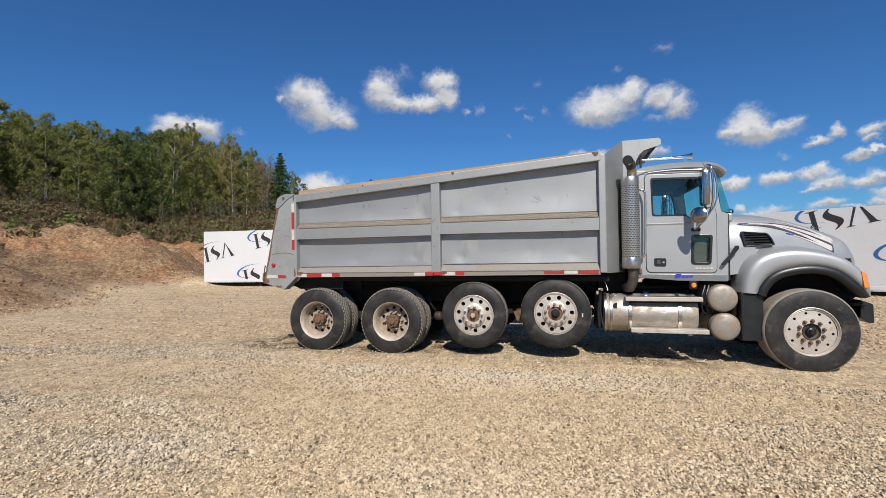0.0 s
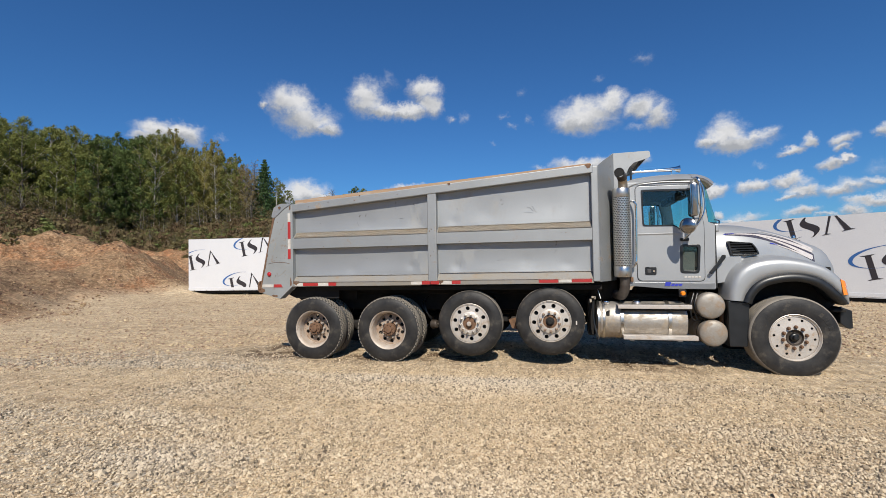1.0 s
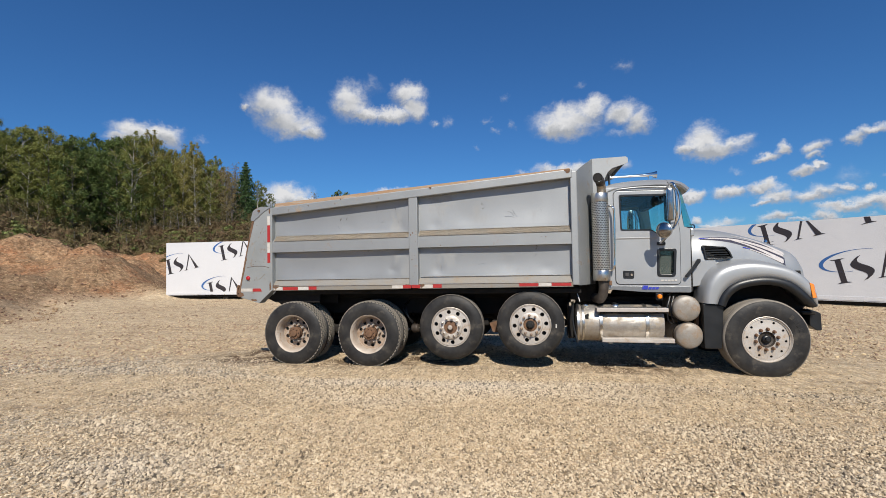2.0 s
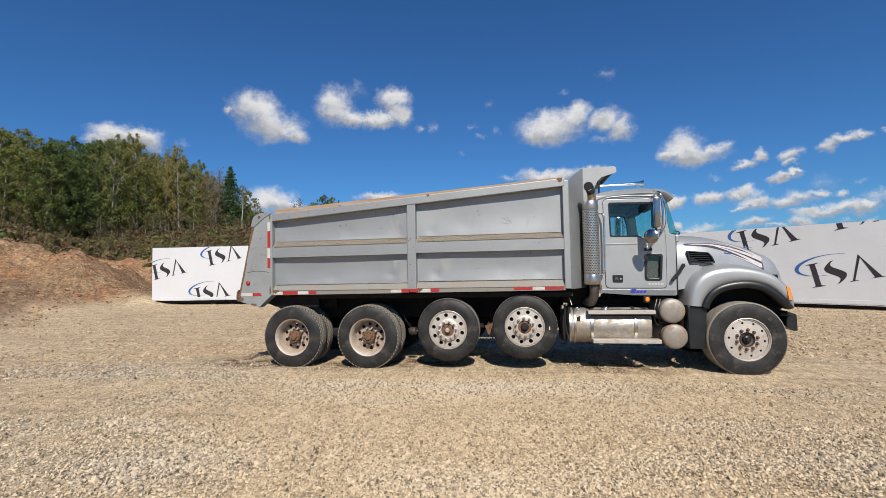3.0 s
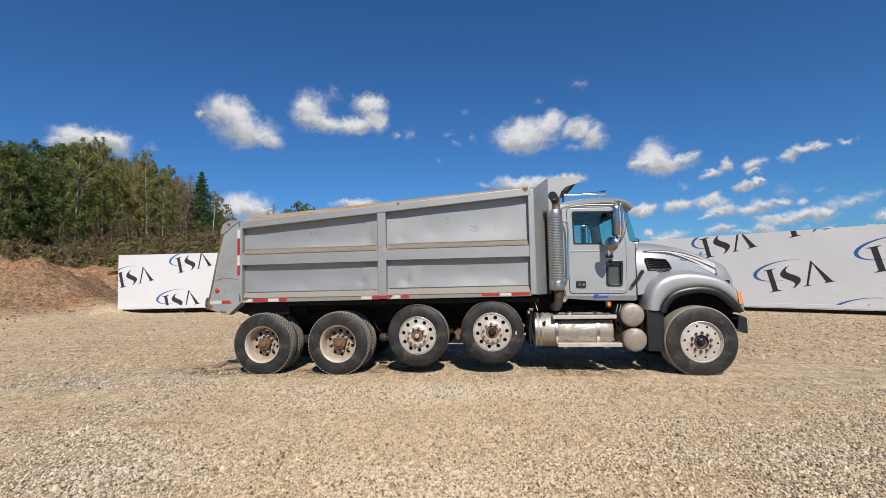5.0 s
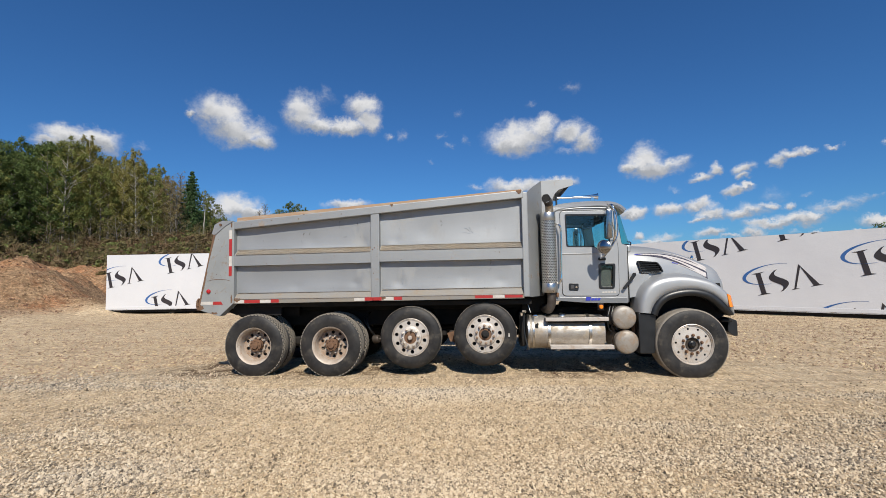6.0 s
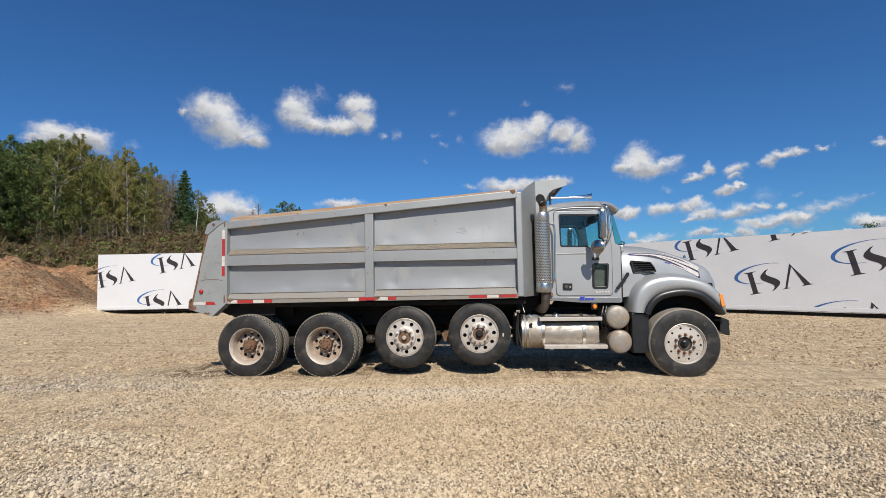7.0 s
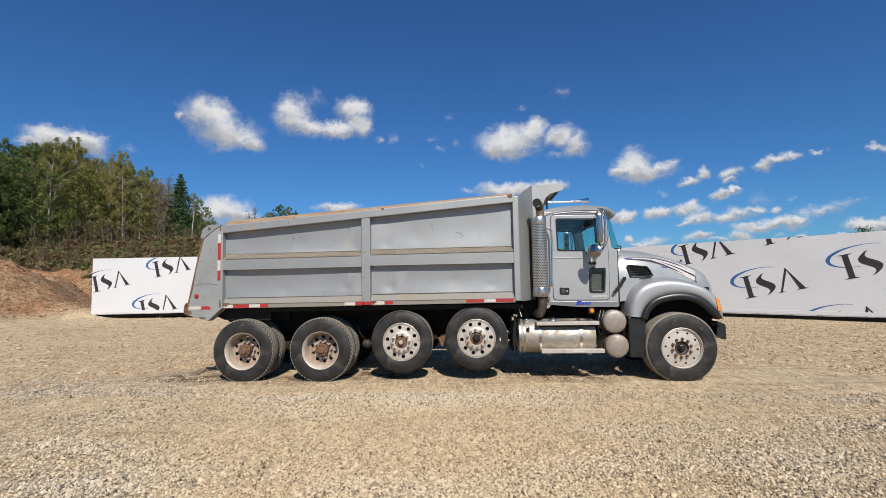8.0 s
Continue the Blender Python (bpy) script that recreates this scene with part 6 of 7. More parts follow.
# ---- chassis ----
def build_chassis():
    part("frame_rail", boxed(-0.55, 7.75, 0.77, 0.85, 0.78, 1.06, bevel=0.01), M["chassis"], truck, "grimy black frame rail")
    part("frame_rail", boxed(-0.55, 7.75, 1.59, 1.67, 0.78, 1.06, bevel=0.01), M["chassis"], truck)
    for x in (-0.5, 0.68, 2.05, 3.3, 4.5, 6.2):
        part("cross_member", boxed(x, x + 0.12, 0.85, 1.59, 0.82, 1.02, bevel=0.01), M["chassis"], truck)
    bm = bmesh.new()
    rod(bm, (1.4, MID, 0.62), (5.6, MID, 0.80), 0.06)
    part("drive_shaft", bm, M["chassis"], truck, smooth=40)
    for x in (0.68,):
        part("equaliser_beam", boxed(x - 0.75, x + 0.75, 0.62, 0.74, 0.44, 0.60, bevel=0.04, seg=2), M["chassis"], truck)
        part("equaliser_beam", boxed(x - 0.75, x + 0.75, 1.70, 1.82, 0.44, 0.60, bevel=0.04, seg=2), M["chassis"], truck)
    for x in (2.70, 3.945):
        for y in (0.62, 1.82):
            bm = bmesh.new()
            lathe(bm, [(0, 0), (0.13, 0), (0.15, 0.06), (0.12, 0.12), (0.15, 0.18), (0.13, 0.24), (0, 0.24)], (x + 0.2, y, 0.78), (0, 0, 1), 16)
            part("air_spring", bm, M["black_plastic"], truck, smooth=40)
            part("trailing_arm", boxed(x - 0.05, x + 0.55, y - 0.05, y + 0.05, 0.60, 0.72, bevel=0.02), M["chassis"], truck)
    for x, z in ((1.93, 0.545), (3.30, 0.62)):
        bm = lathe(bmesh.new(), [(0, 0), (0.055, 0.004), (0.072, 0.02), (0.078, 0.05), (0.070, 0.08), (0.074, 0.10), (0.060, 0.13), (0, 0.135)], (x, 0.58, z), (0.9, -0.25, 0.1), 18)
        bc = part("brake_chamber", bm, M["sooty_pipe"], truck, "grimy steel brake chamber", smooth=40)
        part("push_rod", tube([(x + 0.12, 0.55, z + 0.01), (x + 0.20, 0.52, z + 0.03)], 0.012, 8), M["strap"], bc)
    for k in range(2):
        part("brake_hose", tube([(1.95, 0.56, 0.62 + 0.04 * k), (1.90, 0.48, 0.74), (1.84 - 0.05 * k, 0.52, 0.92), (1.86, 0.70, 1.02)], 0.011, 6), M["black_plastic"], truck)
    part("lift_bracket", plate([(3.27, 0.66), (3.42, 0.70), (3.52, 0.56), (3.46, 0.50), (3.32, 0.52)], [], 0.45, 0.50), M["rust"], truck, "rusty bracket between the lift axles")
    part("box_subframe", boxed(-0.5, 4.7, 0.66, 0.78, 1.06, 1.26, bevel=0.01), M["chassis"], truck)
    part("box_subframe", boxed(-0.5, 4.7, 1.66, 1.78, 1.06, 1.26, bevel=0.01), M["chassis"], truck)
    part("cross_box", boxed(4.55, 5.10, 0.62, 1.82, 0.98, 1.30, bevel=0.02), M["chassis"], truck, "grimy black box behind the exhaust pipe")
    part("gearbox", boxed(5.3, 6.3, 0.95, 1.50, 0.55, 1.15, bevel=0.08, seg=2), M["chassis"], truck)
    part("oil_pan", boxed(6.3, 7.5, 0.95, 1.50, 0.48, 1.45, bevel=0.08, seg=2), M["chassis"], truck)
    part("cross_tube", tube([(4.62, 0.24, 1.22), (4.66, 0.22, 1.10), (4.68, 0.2, 1.02)], 0.006, 6), M["strap"], truck)
    # front spring and inner wing
    part("leaf_spring", boxed(6.45, 7.8, 0.66, 0.75, 0.66, 0.75, bevel=0.01), M["chassis"], truck)
    part("leaf_spring", boxed(6.45, 7.8, 1.69, 1.78, 0.66, 0.75, bevel=0.01), M["chassis"], truck)
    for y0, y1 in ((0.50, 0.54), (1.90, 1.94)):
        part("inner_wing", plate([(6.40, 0.80), (6.40, 1.50), (7.80, 1.45), (7.86, 0.95), (7.70, 0.80)], [], y0, y1), M["black"], truck)
    # bumper
    bm = plate(rounded([(7.80, 0.91), (7.935, 0.855), (7.94, 0.61), (7.88, 0.61), (7.79, 0.68)], 0.02), [], 0.30, 2 * MID - 0.30, bevel=0.01)
    part("front_bumper", bm, M["black_plastic"], truck, "black steel front bumper")
    part("tow_step", boxed(7.68, 7.84, 0.24, 0.34, 0.84, 0.88, bevel=0.008), M["chassis"], truck)


build_chassis()


# ---- cab ----
def build_cab():
    cab = part("cab", boxed(5.12, 6.22, 0.30, 2 * MID - 0.30, 1.20, 1.30, bevel=0.01), M["cab_paint"], truck, "silver painted day cab")
    Y = 0.235
    outer = [(5.085, 1.215), (5.16, 1.205), (6.255, 1.165), (6.27, 2.09), (6.185, 2.125), (6.115, 2.60), (6.03, 2.715), (5.96, 2.735), (5.13, 2.76), (5.085, 2.70)]
    win = rounded([(5.292, 2.628), (5.935, 2.612), (5.985, 2.40), (6.00, 2.10), (5.97, 1.985), (5.86, 1.985), (5.74, 2.085), (5.305, 2.095)], 0.035)
    low = rounded([(5.81, 1.805), (6.065, 1.80), (6.04, 1.395), (5.80, 1.40)], 0.045)
    door = rounded([(5.21, 2.69), (5.96, 2.675), (6.06, 2.40), (6.125, 2.08), (6.115, 1.275), (5.215, 1.285)], 0.07, 5)
    shell_hole = rounded([(5.255, 2.655), (5.945, 2.64), (6.02, 2.40), (6.09, 2.06), (6.08, 1.32), (5.255, 1.33)], 0.06)
    for s in (0, 1):
        fy = (lambda y: y) if s == 0 else (lambda y: 2 * MID - y)
        part("cab_side", plate(outer, [shell_hole], fy(Y), fy(Y + 0.05), bevel=0.0), M["cab_paint"], cab)
        d = part("cab_door", plate(door, [win, low], fy(Y - 0.014), fy(Y + 0.03), bevel=0.005), M["cab_paint"], cab, "silver door with a large side window and a small lower one")
        part("door_seam", plate([(x, z) for x, z in rounded([(5.204, 2.697), (5.963, 2.682), (6.066, 2.40), (6.132, 2.08), (6.122, 1.268), (5.208, 1.278)], 0.07, 5)], [door], fy(Y - 0.002), fy(Y + 0.004)), M["black"], cab)
        ring = lambda k, pts: [(x + k * (x - 5.64), z + k * 1.3 * (z - 2.31)) for x, z in pts]
        part("window_seal", plate(ring(0.02, win), [ring(-0.045, win)], fy(Y - 0.020), fy(Y + 0.01)), M["black_plastic"], d)
        g = part("window_glass", plate(ring(-0.03, win), [], fy(Y + 0.012), fy(Y + 0.016)), M["glass"], d, "tinted side window")
        g.visible_shadow = False
        lring = lambda k: [(5.93 + (x - 5.93) * k, 1.60 + (z - 1.60) * (1 + (k - 1) * 0.65)) for x, z in low]
        part("window_seal", plate(lring(1.06), [lring(0.78)], fy(Y - 0.026), fy(Y + 0.01), bevel=0.006), M["black_plastic"], d, "thick black frame of the lower window")
        g = part("window_glass", plate(lring(0.82), [], fy(Y + 0.004), fy(Y + 0.008)), M["glass"], d, "small lower door window")
        g.visible_shadow = False
        part("door_pocket", plate(lring(0.9), [], fy(Y + 0.05), fy(Y + 0.06)), M["pocket"], d)
        # latch
        part("door_latch", plate(rounded([(5.315, 1.49), (5.475, 1.485), (5.47, 1.365), (5.315, 1.37)], 0.025), [], fy(Y - 0.020), fy(Y - 0.012), bevel=0.002), M["black_plastic"], d, "black recessed door latch")
        part("latch_paddle", boxed(5.345, 5.40, fy(Y - 0.028) if s == 0 else fy(Y - 0.02), fy(Y - 0.02) if s == 0 else fy(Y - 0.028), 1.40, 1.455, bevel=0.004), M["interior"], d)
        bm = bmesh.new()
        rod(bm, (5.435, fy(Y - 0.032), 1.425), (5.435, fy(Y - 0.015), 1.425), 0.016, n=14)
        part("key_barrel", bm, M["chrome"], d)
        # crease along the door
        part("door_crease", strip(bmesh.new(), [(fy(Y - 0.014), 1.985), (fy(Y - 0.022), 1.975), (fy(Y - 0.014), 1.955)], 5.225, 5.80), M["cab_paint"], d)
        # sill under the door
        part("cab_sill", plate([(5.17, 1.262), (6.245, 1.245), (6.245, 1.155), (5.62, 1.165), (5.10, 1.21)], [], fy(Y - 0.008), fy(Y + 0.05), bevel=0.004), M["cab_sill"], cab, "grey lower sill of the cab")
        part("drip_rail", tube([(5.26, fy(Y - 0.012), 2.715), (5.6, fy(Y - 0.016), 2.735), (6.0, fy(Y - 0.012), 2.712)], 0.010, 8), M["cab_paint"], cab)
    # plain bars in place of the lettering
    for i in range(5):
        part("badge_bar", boxed(5.845 + i * 0.046, 5.880 + i * 0.046, Y - 0.020, Y - 0.0145, 1.322, 1.348, bevel=0.002), M["tape_white"], cab, "pale raised badge bar")
    for i, (a, b) in enumerate(((5.575, 5.650), (5.660, 5.700), (5.710, 5.750), (5.76, 5.80))):
        part("script_bar", plate([(a, 1.205), (b, 1.203), (b + 0.02, 1.262 if i == 0 else 1.238), (a + 0.02, 1.264 if i == 0 else 1.240)], [], Y - 0.013, Y - 0.009), M["decal_blue"], cab, "blue script mark drawn as bars")
    # back wall, floor, firewall
    back = plate([(0, 1.2), (1.95, 1.2), (1.95, 2.76), (0, 2.76)], [rounded([(0.35, 2.05), (1.6, 2.05), (1.6, 2.6), (0.35, 2.6)], 0.06)], 0, 0.05)
    bmesh.ops.transform(back, matrix=Matrix.Translation((5.135, Y + 0.01, 0)) @ Matrix.Rotation(math.pi / 2, 4, "Z"), verts=back.verts)
    part("cab_back", back, M["cab_paint"], cab)
    rw = part("rear_window", boxed(5.10, 5.104, Y + 0.35, Y + 1.62, 2.04, 2.61), M["glass"], cab)
    rw.visible_shadow = False
    part("firewall", boxed(6.20, 6.25, 0.28, 2 * MID - 0.28, 1.2, 2.10, bevel=0.005), M["interior"], cab)
    part("dashboard", boxed(5.92, 6.22, 0.30, 2 * MID - 0.30, 1.75, 2.08, bevel=0.06, seg=3), M["interior"], cab)
    for y0 in (0.48, 1.42):
        st = part("seat", boxed(5.28, 5.72, y0, y0 + 0.50, 1.55, 1.70, bevel=0.05, seg=3), M["interior"], cab, "dark cloth cab seat")
        part("seat_back", boxed(5.22, 5.36, y0, y0 + 0.50, 1.68, 2.30, bevel=0.05, seg=3), M["interior"], st)
        part("head_rest", boxed(5.22, 5.32, y0 + 0.12, y0 + 0.38, 2.30, 2.50, bevel=0.04, seg=3), M["interior"], st)
    bm = bmesh.new()
    lathe(bm, [(0.205, 0.0), (0.218, 0.012), (0.23, 0.0), (0.218, -0.012)], (5.82, 1.68, 2.06), (0.5, 0, -0.86), 28, closed=True)
    rod(bm, (5.82, 1.68, 2.06), (6.0, 1.68, 1.85), 0.03)
    part("steering_wheel", bm, M["interior"], cab, smooth=50)
    # headliner and the folded sun flaps under it
    part("headliner", boxed(5.14, 6.02, 0.30, 2 * MID - 0.30, 2.655, 2.70, bevel=0.01), M["interior"], cab, "dark headliner")
    for y0 in (0.34, 1.28):
        part("sun_flap", boxed(5.90, 6.02, y0, y0 + 0.62, 2.53, 2.65, bevel=0.02), M["interior"], cab, "dark folded sun flap")
    # roof, crowned, with a sun visor
    rows = []
    for i in range(15):
        x = 5.085 + 0.93 * i / 14
        zt = lerp([(5.085, 2.80), (5.3, 2.835), (5.55, 2.855), (5.85, 2.860), (6.02, 2.845)], x)
        row = []
        for j in range(25):
            u = -1 + 2 * j / 24
            drop = 0.10 * abs(u) ** 16 + 0.012 * u * u
            row.append((x, MID + u * (MID - Y + 0.005), zt - drop + (-0.03 * smooth(5.2, 5.085, x))))
        rows.append(row)
    r = part("roof", grid(rows, thick=0.02), M["cab_paint"], cab, "crowned silver roof", smooth=40)
    for y in (Y - 0.006, 2 * MID - Y - 0.03):
        part("roof_gutter", plate([(5.10, 2.70), (6.02, 2.69), (6.02, 2.735), (5.10, 2.745)], [], y, y + 0.036, bevel=0.004), M["cab_paint"], cab)
    rows = []
    for i in range(9):
        t = i / 8
        row = []
        for j in range(25):
            u = -1 + 2 * j / 24
            x = 5.985 + (0.25 + 0.20 * (1 - u * u)) * t
            z = 2.845 - 0.02 * t - 0.11 * t * t * t - 0.02 * u * u - 0.07 * abs(u) ** 14 * (1 - 0.2 * t)
            row.append((x, MID + u * (MID - Y - 0.01), z))
        rows.append(row)
    part("sun_visor", grid(rows, thick=0.035), M["cab_paint"], cab, "silver sun visor above the windshield", smooth=40)
    # raked, bowed windshield
    rows = []
    for i in range(7):
        t = i / 6
        row = []
        for j in range(33):
            u = -1 + 2 * j / 32
            x0, z0 = 6.180 - 0.065 * t, 2.115 + 0.575 * t
            row.append((x0 + (0.27 - 0.11 * t) * (1 - abs(u) ** 4.5), MID + u * (MID - Y - 0.012), z0))
        rows.append(row)
    ws = part("windshield", grid(rows), M["windshield"], cab, "teal-tinted bowed windshield", smooth=60)
    ws.visible_shadow = False
    for s in (0, -1):
        part("windshield_seal", tube([row[s] for row in rows], 0.012, 8), M["black_plastic"], cab)
    part("windshield_seal", tube([(x, y, z - 0.005) for x, y, z in rows[0]], 0.016, 8), M["black_plastic"], cab)
    part("cowl", boxed(6.20, 6.34, 0.27, 2 * MID - 0.27, 1.98, 2.10, bevel=0.02, seg=2), M["cab_paint"], cab)
    part("wiper_arm", tube([(6.36, 0.35, 2.11), (6.42, 0.55, 2.16), (6.47, 0.9, 2.2)], 0.010, 6), M["black_plastic"], cab)
    # roof marker and air horn
    for y in (0.42, MID, 2 * MID - 0.42):
        bm = bmesh.new()
        lathe(bm, [(0.075, 0), (0.065, 0.03), (0.03, 0.045), (0, 0.048)], (5.93, y, 2.815 if y != MID else 2.85), (0, 0, 1), 16)
        part("marker_lamp", bm, M["amber"], cab, "low amber roof marker lamp", smooth=50)
    bm = lathe(bmesh.new(), [(0, 0.0), (0.018, 0.0), (0.016, 0.1), (0.020, 0.35), (0.028, 0.55), (0.042, 0.66), (0.056, 0.70), (0.052, 0.70), (0.036, 0.655), (0, 0.6)], (5.20, 0.52, 2.955), (1, 0, 0.012), 20)
    hn = part("air_horn", bm, M["chrome"], cab, "long chrome air horn on the roof", smooth=40)
    part("horn_bracket", boxed(5.19, 5.215, 0.49, 0.55, 2.80, 3.0, bevel=0.004), M["black_plastic"], hn)
    part("horn_bracket", boxed(5.78, 5.84, 0.49, 0.55, 2.83, 2.95, bevel=0.004), M["chrome"], hn)
    # amber lamp below the sill
    bm = lathe(bmesh.new(), [(0, -0.035), (0.025, -0.033), (0.036, -0.015), (0.036, 0.0)], (5.815, 0.205, 1.10), (0, 1, 0), 20)
    lp = part("turn_lamp", bm, M["amber"], cab, "round amber lamp under the cab", smooth=50)
    part("lamp_housing", boxed(5.765, 5.865, 0.206, 0.25, 1.045, 1.155, bevel=0.012), M["black_plastic"], lp)
    part("grab_rail", tube([(5.128, 0.20, 2.47), (5.185, 0.13, 2.44), (5.20, 0.13, 2.30), (5.19, 0.13, 1.70), (5.175, 0.13, 1.53), (5.12, 0.20, 1.49)], 0.016, 10), M["chrome"], cab, "chrome grab rail", smooth=60)
    part("grab_foot", boxed(5.11, 5.15, 0.19, 0.24, 1.27, 1.34, bevel=0.006), M["rust"], cab)
    part("hood_strap", plate(rounded([(6.155, 1.395), (6.195, 1.375), (6.375, 1.60), (6.375, 1.645), (6.335, 1.65), (6.28, 1.55)], 0.015), [], 0.165, 0.20, bevel=0.006), M["black_plastic"], cab, "black rubber hood latch")
    return cab


build_cab()


# ---- hood and fenders ----
HOOD_TOP = [(6.28, 2.118), (6.55, 2.112), (6.80, 2.085), (7.10, 2.015), (7.40, 1.915), (7.65, 1.81), (7.82, 1.715), (7.88, 1.60)]
HOOD_HALF = [(6.28, 0.955), (6.60, 0.93), (7.0, 0.85), (7.4, 0.755), (7.75, 0.68), (7.88, 0.62)]


def hood_point(x, a):
    """A place on the hood's skin: a runs from 0 at the lower near edge to 1 at the crest and 2 at the far edge."""
    zt, w, zb = lerp(HOOD_TOP, x), lerp(HOOD_HALF, x), 1.25
    th = a * math.pi / 2
    c, s = math.cos(th), math.sin(th)
    y = MID - w * math.copysign(abs(c) ** 0.40, c) * (1.0 if abs(c) > 1e-6 else 0)
    z = zb + (zt - zb) * abs(s) ** 0.55
    return x, y, z


def hood_flank(x, z):
    """The near flank's y at a given x and height."""
    zt, w, zb = lerp(HOOD_TOP, x), lerp(HOOD_HALF, x), 1.25
    s = min(0.999, max(0.0, (z - zb) / (zt - zb))) ** (1 / 0.55)
    return MID - w * math.sqrt(max(0.0, 1 - s * s)) ** 0.40


FENDER = [  # outer edge of the fender: x, z, and the opening's edge below it: x, z
    (6.375, 1.010, 6.560, 0.995), (6.385, 1.15, 6.60, 1.10), (6.43, 1.32, 6.68, 1.21), (6.53, 1.46, 6.79, 1.29), (6.68, 1.55, 6.92, 1.335), (6.88, 1.590, 7.06, 1.36),
    (7.08, 1.592, 7.20, 1.365), (7.28, 1.56, 7.34, 1.345), (7.46, 1.51, 7.47, 1.30), (7.60, 1.44, 7.58, 1.225), (7.71, 1.34, 7.66, 1.145), (7.785, 1.23, 7.73, 1.06), (7.825, 1.10, 7.785, 1.0), (7.835, 0.985, 7.815, 0.965)]


def build_hood():
    xs = [6.285 + (7.88 - 6.285) * i / 36 for i in range(37)]
    rows = [[hood_point(x, 2 * j / 48) for j in range(49)] for x in xs]
    nose = [(7.90, MID + (p[1] - MID) * 0.97, 1.25 + (p[2] - 1.25) * 0.93) for p in rows[-1]]
    bm = grid(rows + [nose])
    hood = part("hood", bm, M["cab_paint"], truck, "sloping silver hood with a striped decal", smooth=50)
    part("grille", boxed(7.80, 7.875, 0.70, 2 * MID - 0.70, 0.98, 1.50, bevel=0.03, seg=2), M["black_plastic"], hood, "dark front grille")
    for y in (0.262, 2 * MID - 0.30):
        part("hood_skirt", plate([(6.285, 1.24), (6.60, 1.30), (6.60, 1.62), (6.285, 1.62)], [], y, y + 0.038), M["cab_paint"], hood)
    part("hood_seam", boxed(6.262, 6.288, 0.262, 2 * MID - 0.262, 1.17, 2.09), M["black"], hood)
    for s in (0, 1):
        fy = (lambda y: y) if s == 0 else (lambda y: 2 * MID - y)
        n = 60
        rows, lip = [], []
        for i in range(n + 1):
            k = i / n * (len(FENDER) - 1)
            ox, oz, ix, iz = (lerp([(j, f[q]) for j, f in enumerate(FENDER)], k) for q in range(4))
            t = k / (len(FENDER) - 1)
            inner = 0.30 + 0.28 * smooth(0.25, 0.95, t)
            out = 0.105 + 0.05 * smooth(0.80, 1.0, t)
            gx, gz = ox - ix, oz - iz
            q = [(ix - gx * 0.02, out + 0.03, iz - gz * 0.02), (ix, out, iz), (ix - (ix - ox) * 0.30, out - 0.014, iz + gz * 0.30), (ix + gx * 0.62, out - 0.012, iz + gz * 0.62), (ix + gx * 0.80, out - 0.002, iz + gz * 0.80), (ix + gx * 0.92, out + 0.030, iz + gz * 0.92),
                 (ox, out + 0.085, oz), (ox + gx * 0.10, out + 0.15, oz + gz * 0.10), (ox + gx * 0.16, max(out + 0.19, inner), oz + gz * 0.18), (ox + gx * 0.16, inner + 0.16, oz + gz * 0.20)]
            rows.append([(x, fy(y), z) for x, y, z in q])
            w = 0.10 - 0.03 * smooth(0.75, 1, t)
            lx, lz = (lerp([(j, f[2]) for j, f in enumerate(FENDER)], k), lerp([(j, f[3]) for j, f in enumerate(FENDER)], k))
            cx, cz = 7.12, 0.75
            dx, dz = cx - lx, cz - lz
            d = math.hypot(dx, dz)
            dx, dz = dx / d, dz / d
            lip.append([(x, fy(y), z) for x, y, z in ((lx - dx * 0.01, out + 0.004, lz - dz * 0.01), (lx, out - 0.022, lz), (lx + dx * w * 0.5, out - 0.032, lz + dz * w * 0.5), (lx + dx * w, out - 0.02, lz + dz * w), (lx + dx * w, out + 0.10, lz + dz * w), (lx + dx * w * 0.8, out + 0.35, lz + dz * w * 0.5))])
        part("fender", grid(rows, flip=(s == 1)), M["cab_paint"], hood, "bulging silver front fender", smooth=50)
        part("fender_flare", grid(lip, flip=(s == 1)), M["black_plastic"], hood, "black rubber fender flare", smooth=50)
        # corner lamp
        rows = []
        for i in range(7):
            a = i / 6
            rows.append([(7.705 + 0.115 * b + 0.02 * (1 - a), fy(0.080 + 0.13 * b * b + 0.02 * a), 1.085 + 0.205 * a - 0.05 * b * a) for b in (0, 0.25, 0.5, 0.75, 1.0)])
        part("corner_lamp", grid(rows, thick=0.012, flip=(s == 0)), M["amber"], hood, "amber corner turn lamp", smooth=50)
        part("splash_guard", plate(rounded([(6.372, 1.0), (6.64, 0.975), (6.60, 0.36), (6.375, 0.36)], 0.02), [], fy(0.13), fy(0.17), bevel=0.008), M["black_plastic"], hood, "black splash guard behind the front wheel")
        part("splash_guard", boxed(6.372, 6.40, min(fy(0.17), fy(0.45)), max(fy(0.17), fy(0.45)), 0.36, 1.0, bevel=0.004), M["black_plastic"], hood)
    # side vent with slats
    vent = [(6.432, 1.845), (6.745, 1.812), (6.80, 1.74), (6.835, 1.655), (6.815, 1.638), (6.472, 1.632)]
    yv = 0.262
    frame_in = [(x + 0.13 * (6.63 - x), z + 0.16 * (1.735 - z)) for x, z in vent]
    v = part("side_vent", plate(rounded(vent, 0.02), [rounded(frame_in, 0.015)], yv, yv + 0.06, bevel=0.003), M["black_plastic"], hood, "black louvred hood vent")
    part("vent_back", plate(rounded(frame_in, 0.012), [], yv + 0.045, yv + 0.055), M["black"], v)
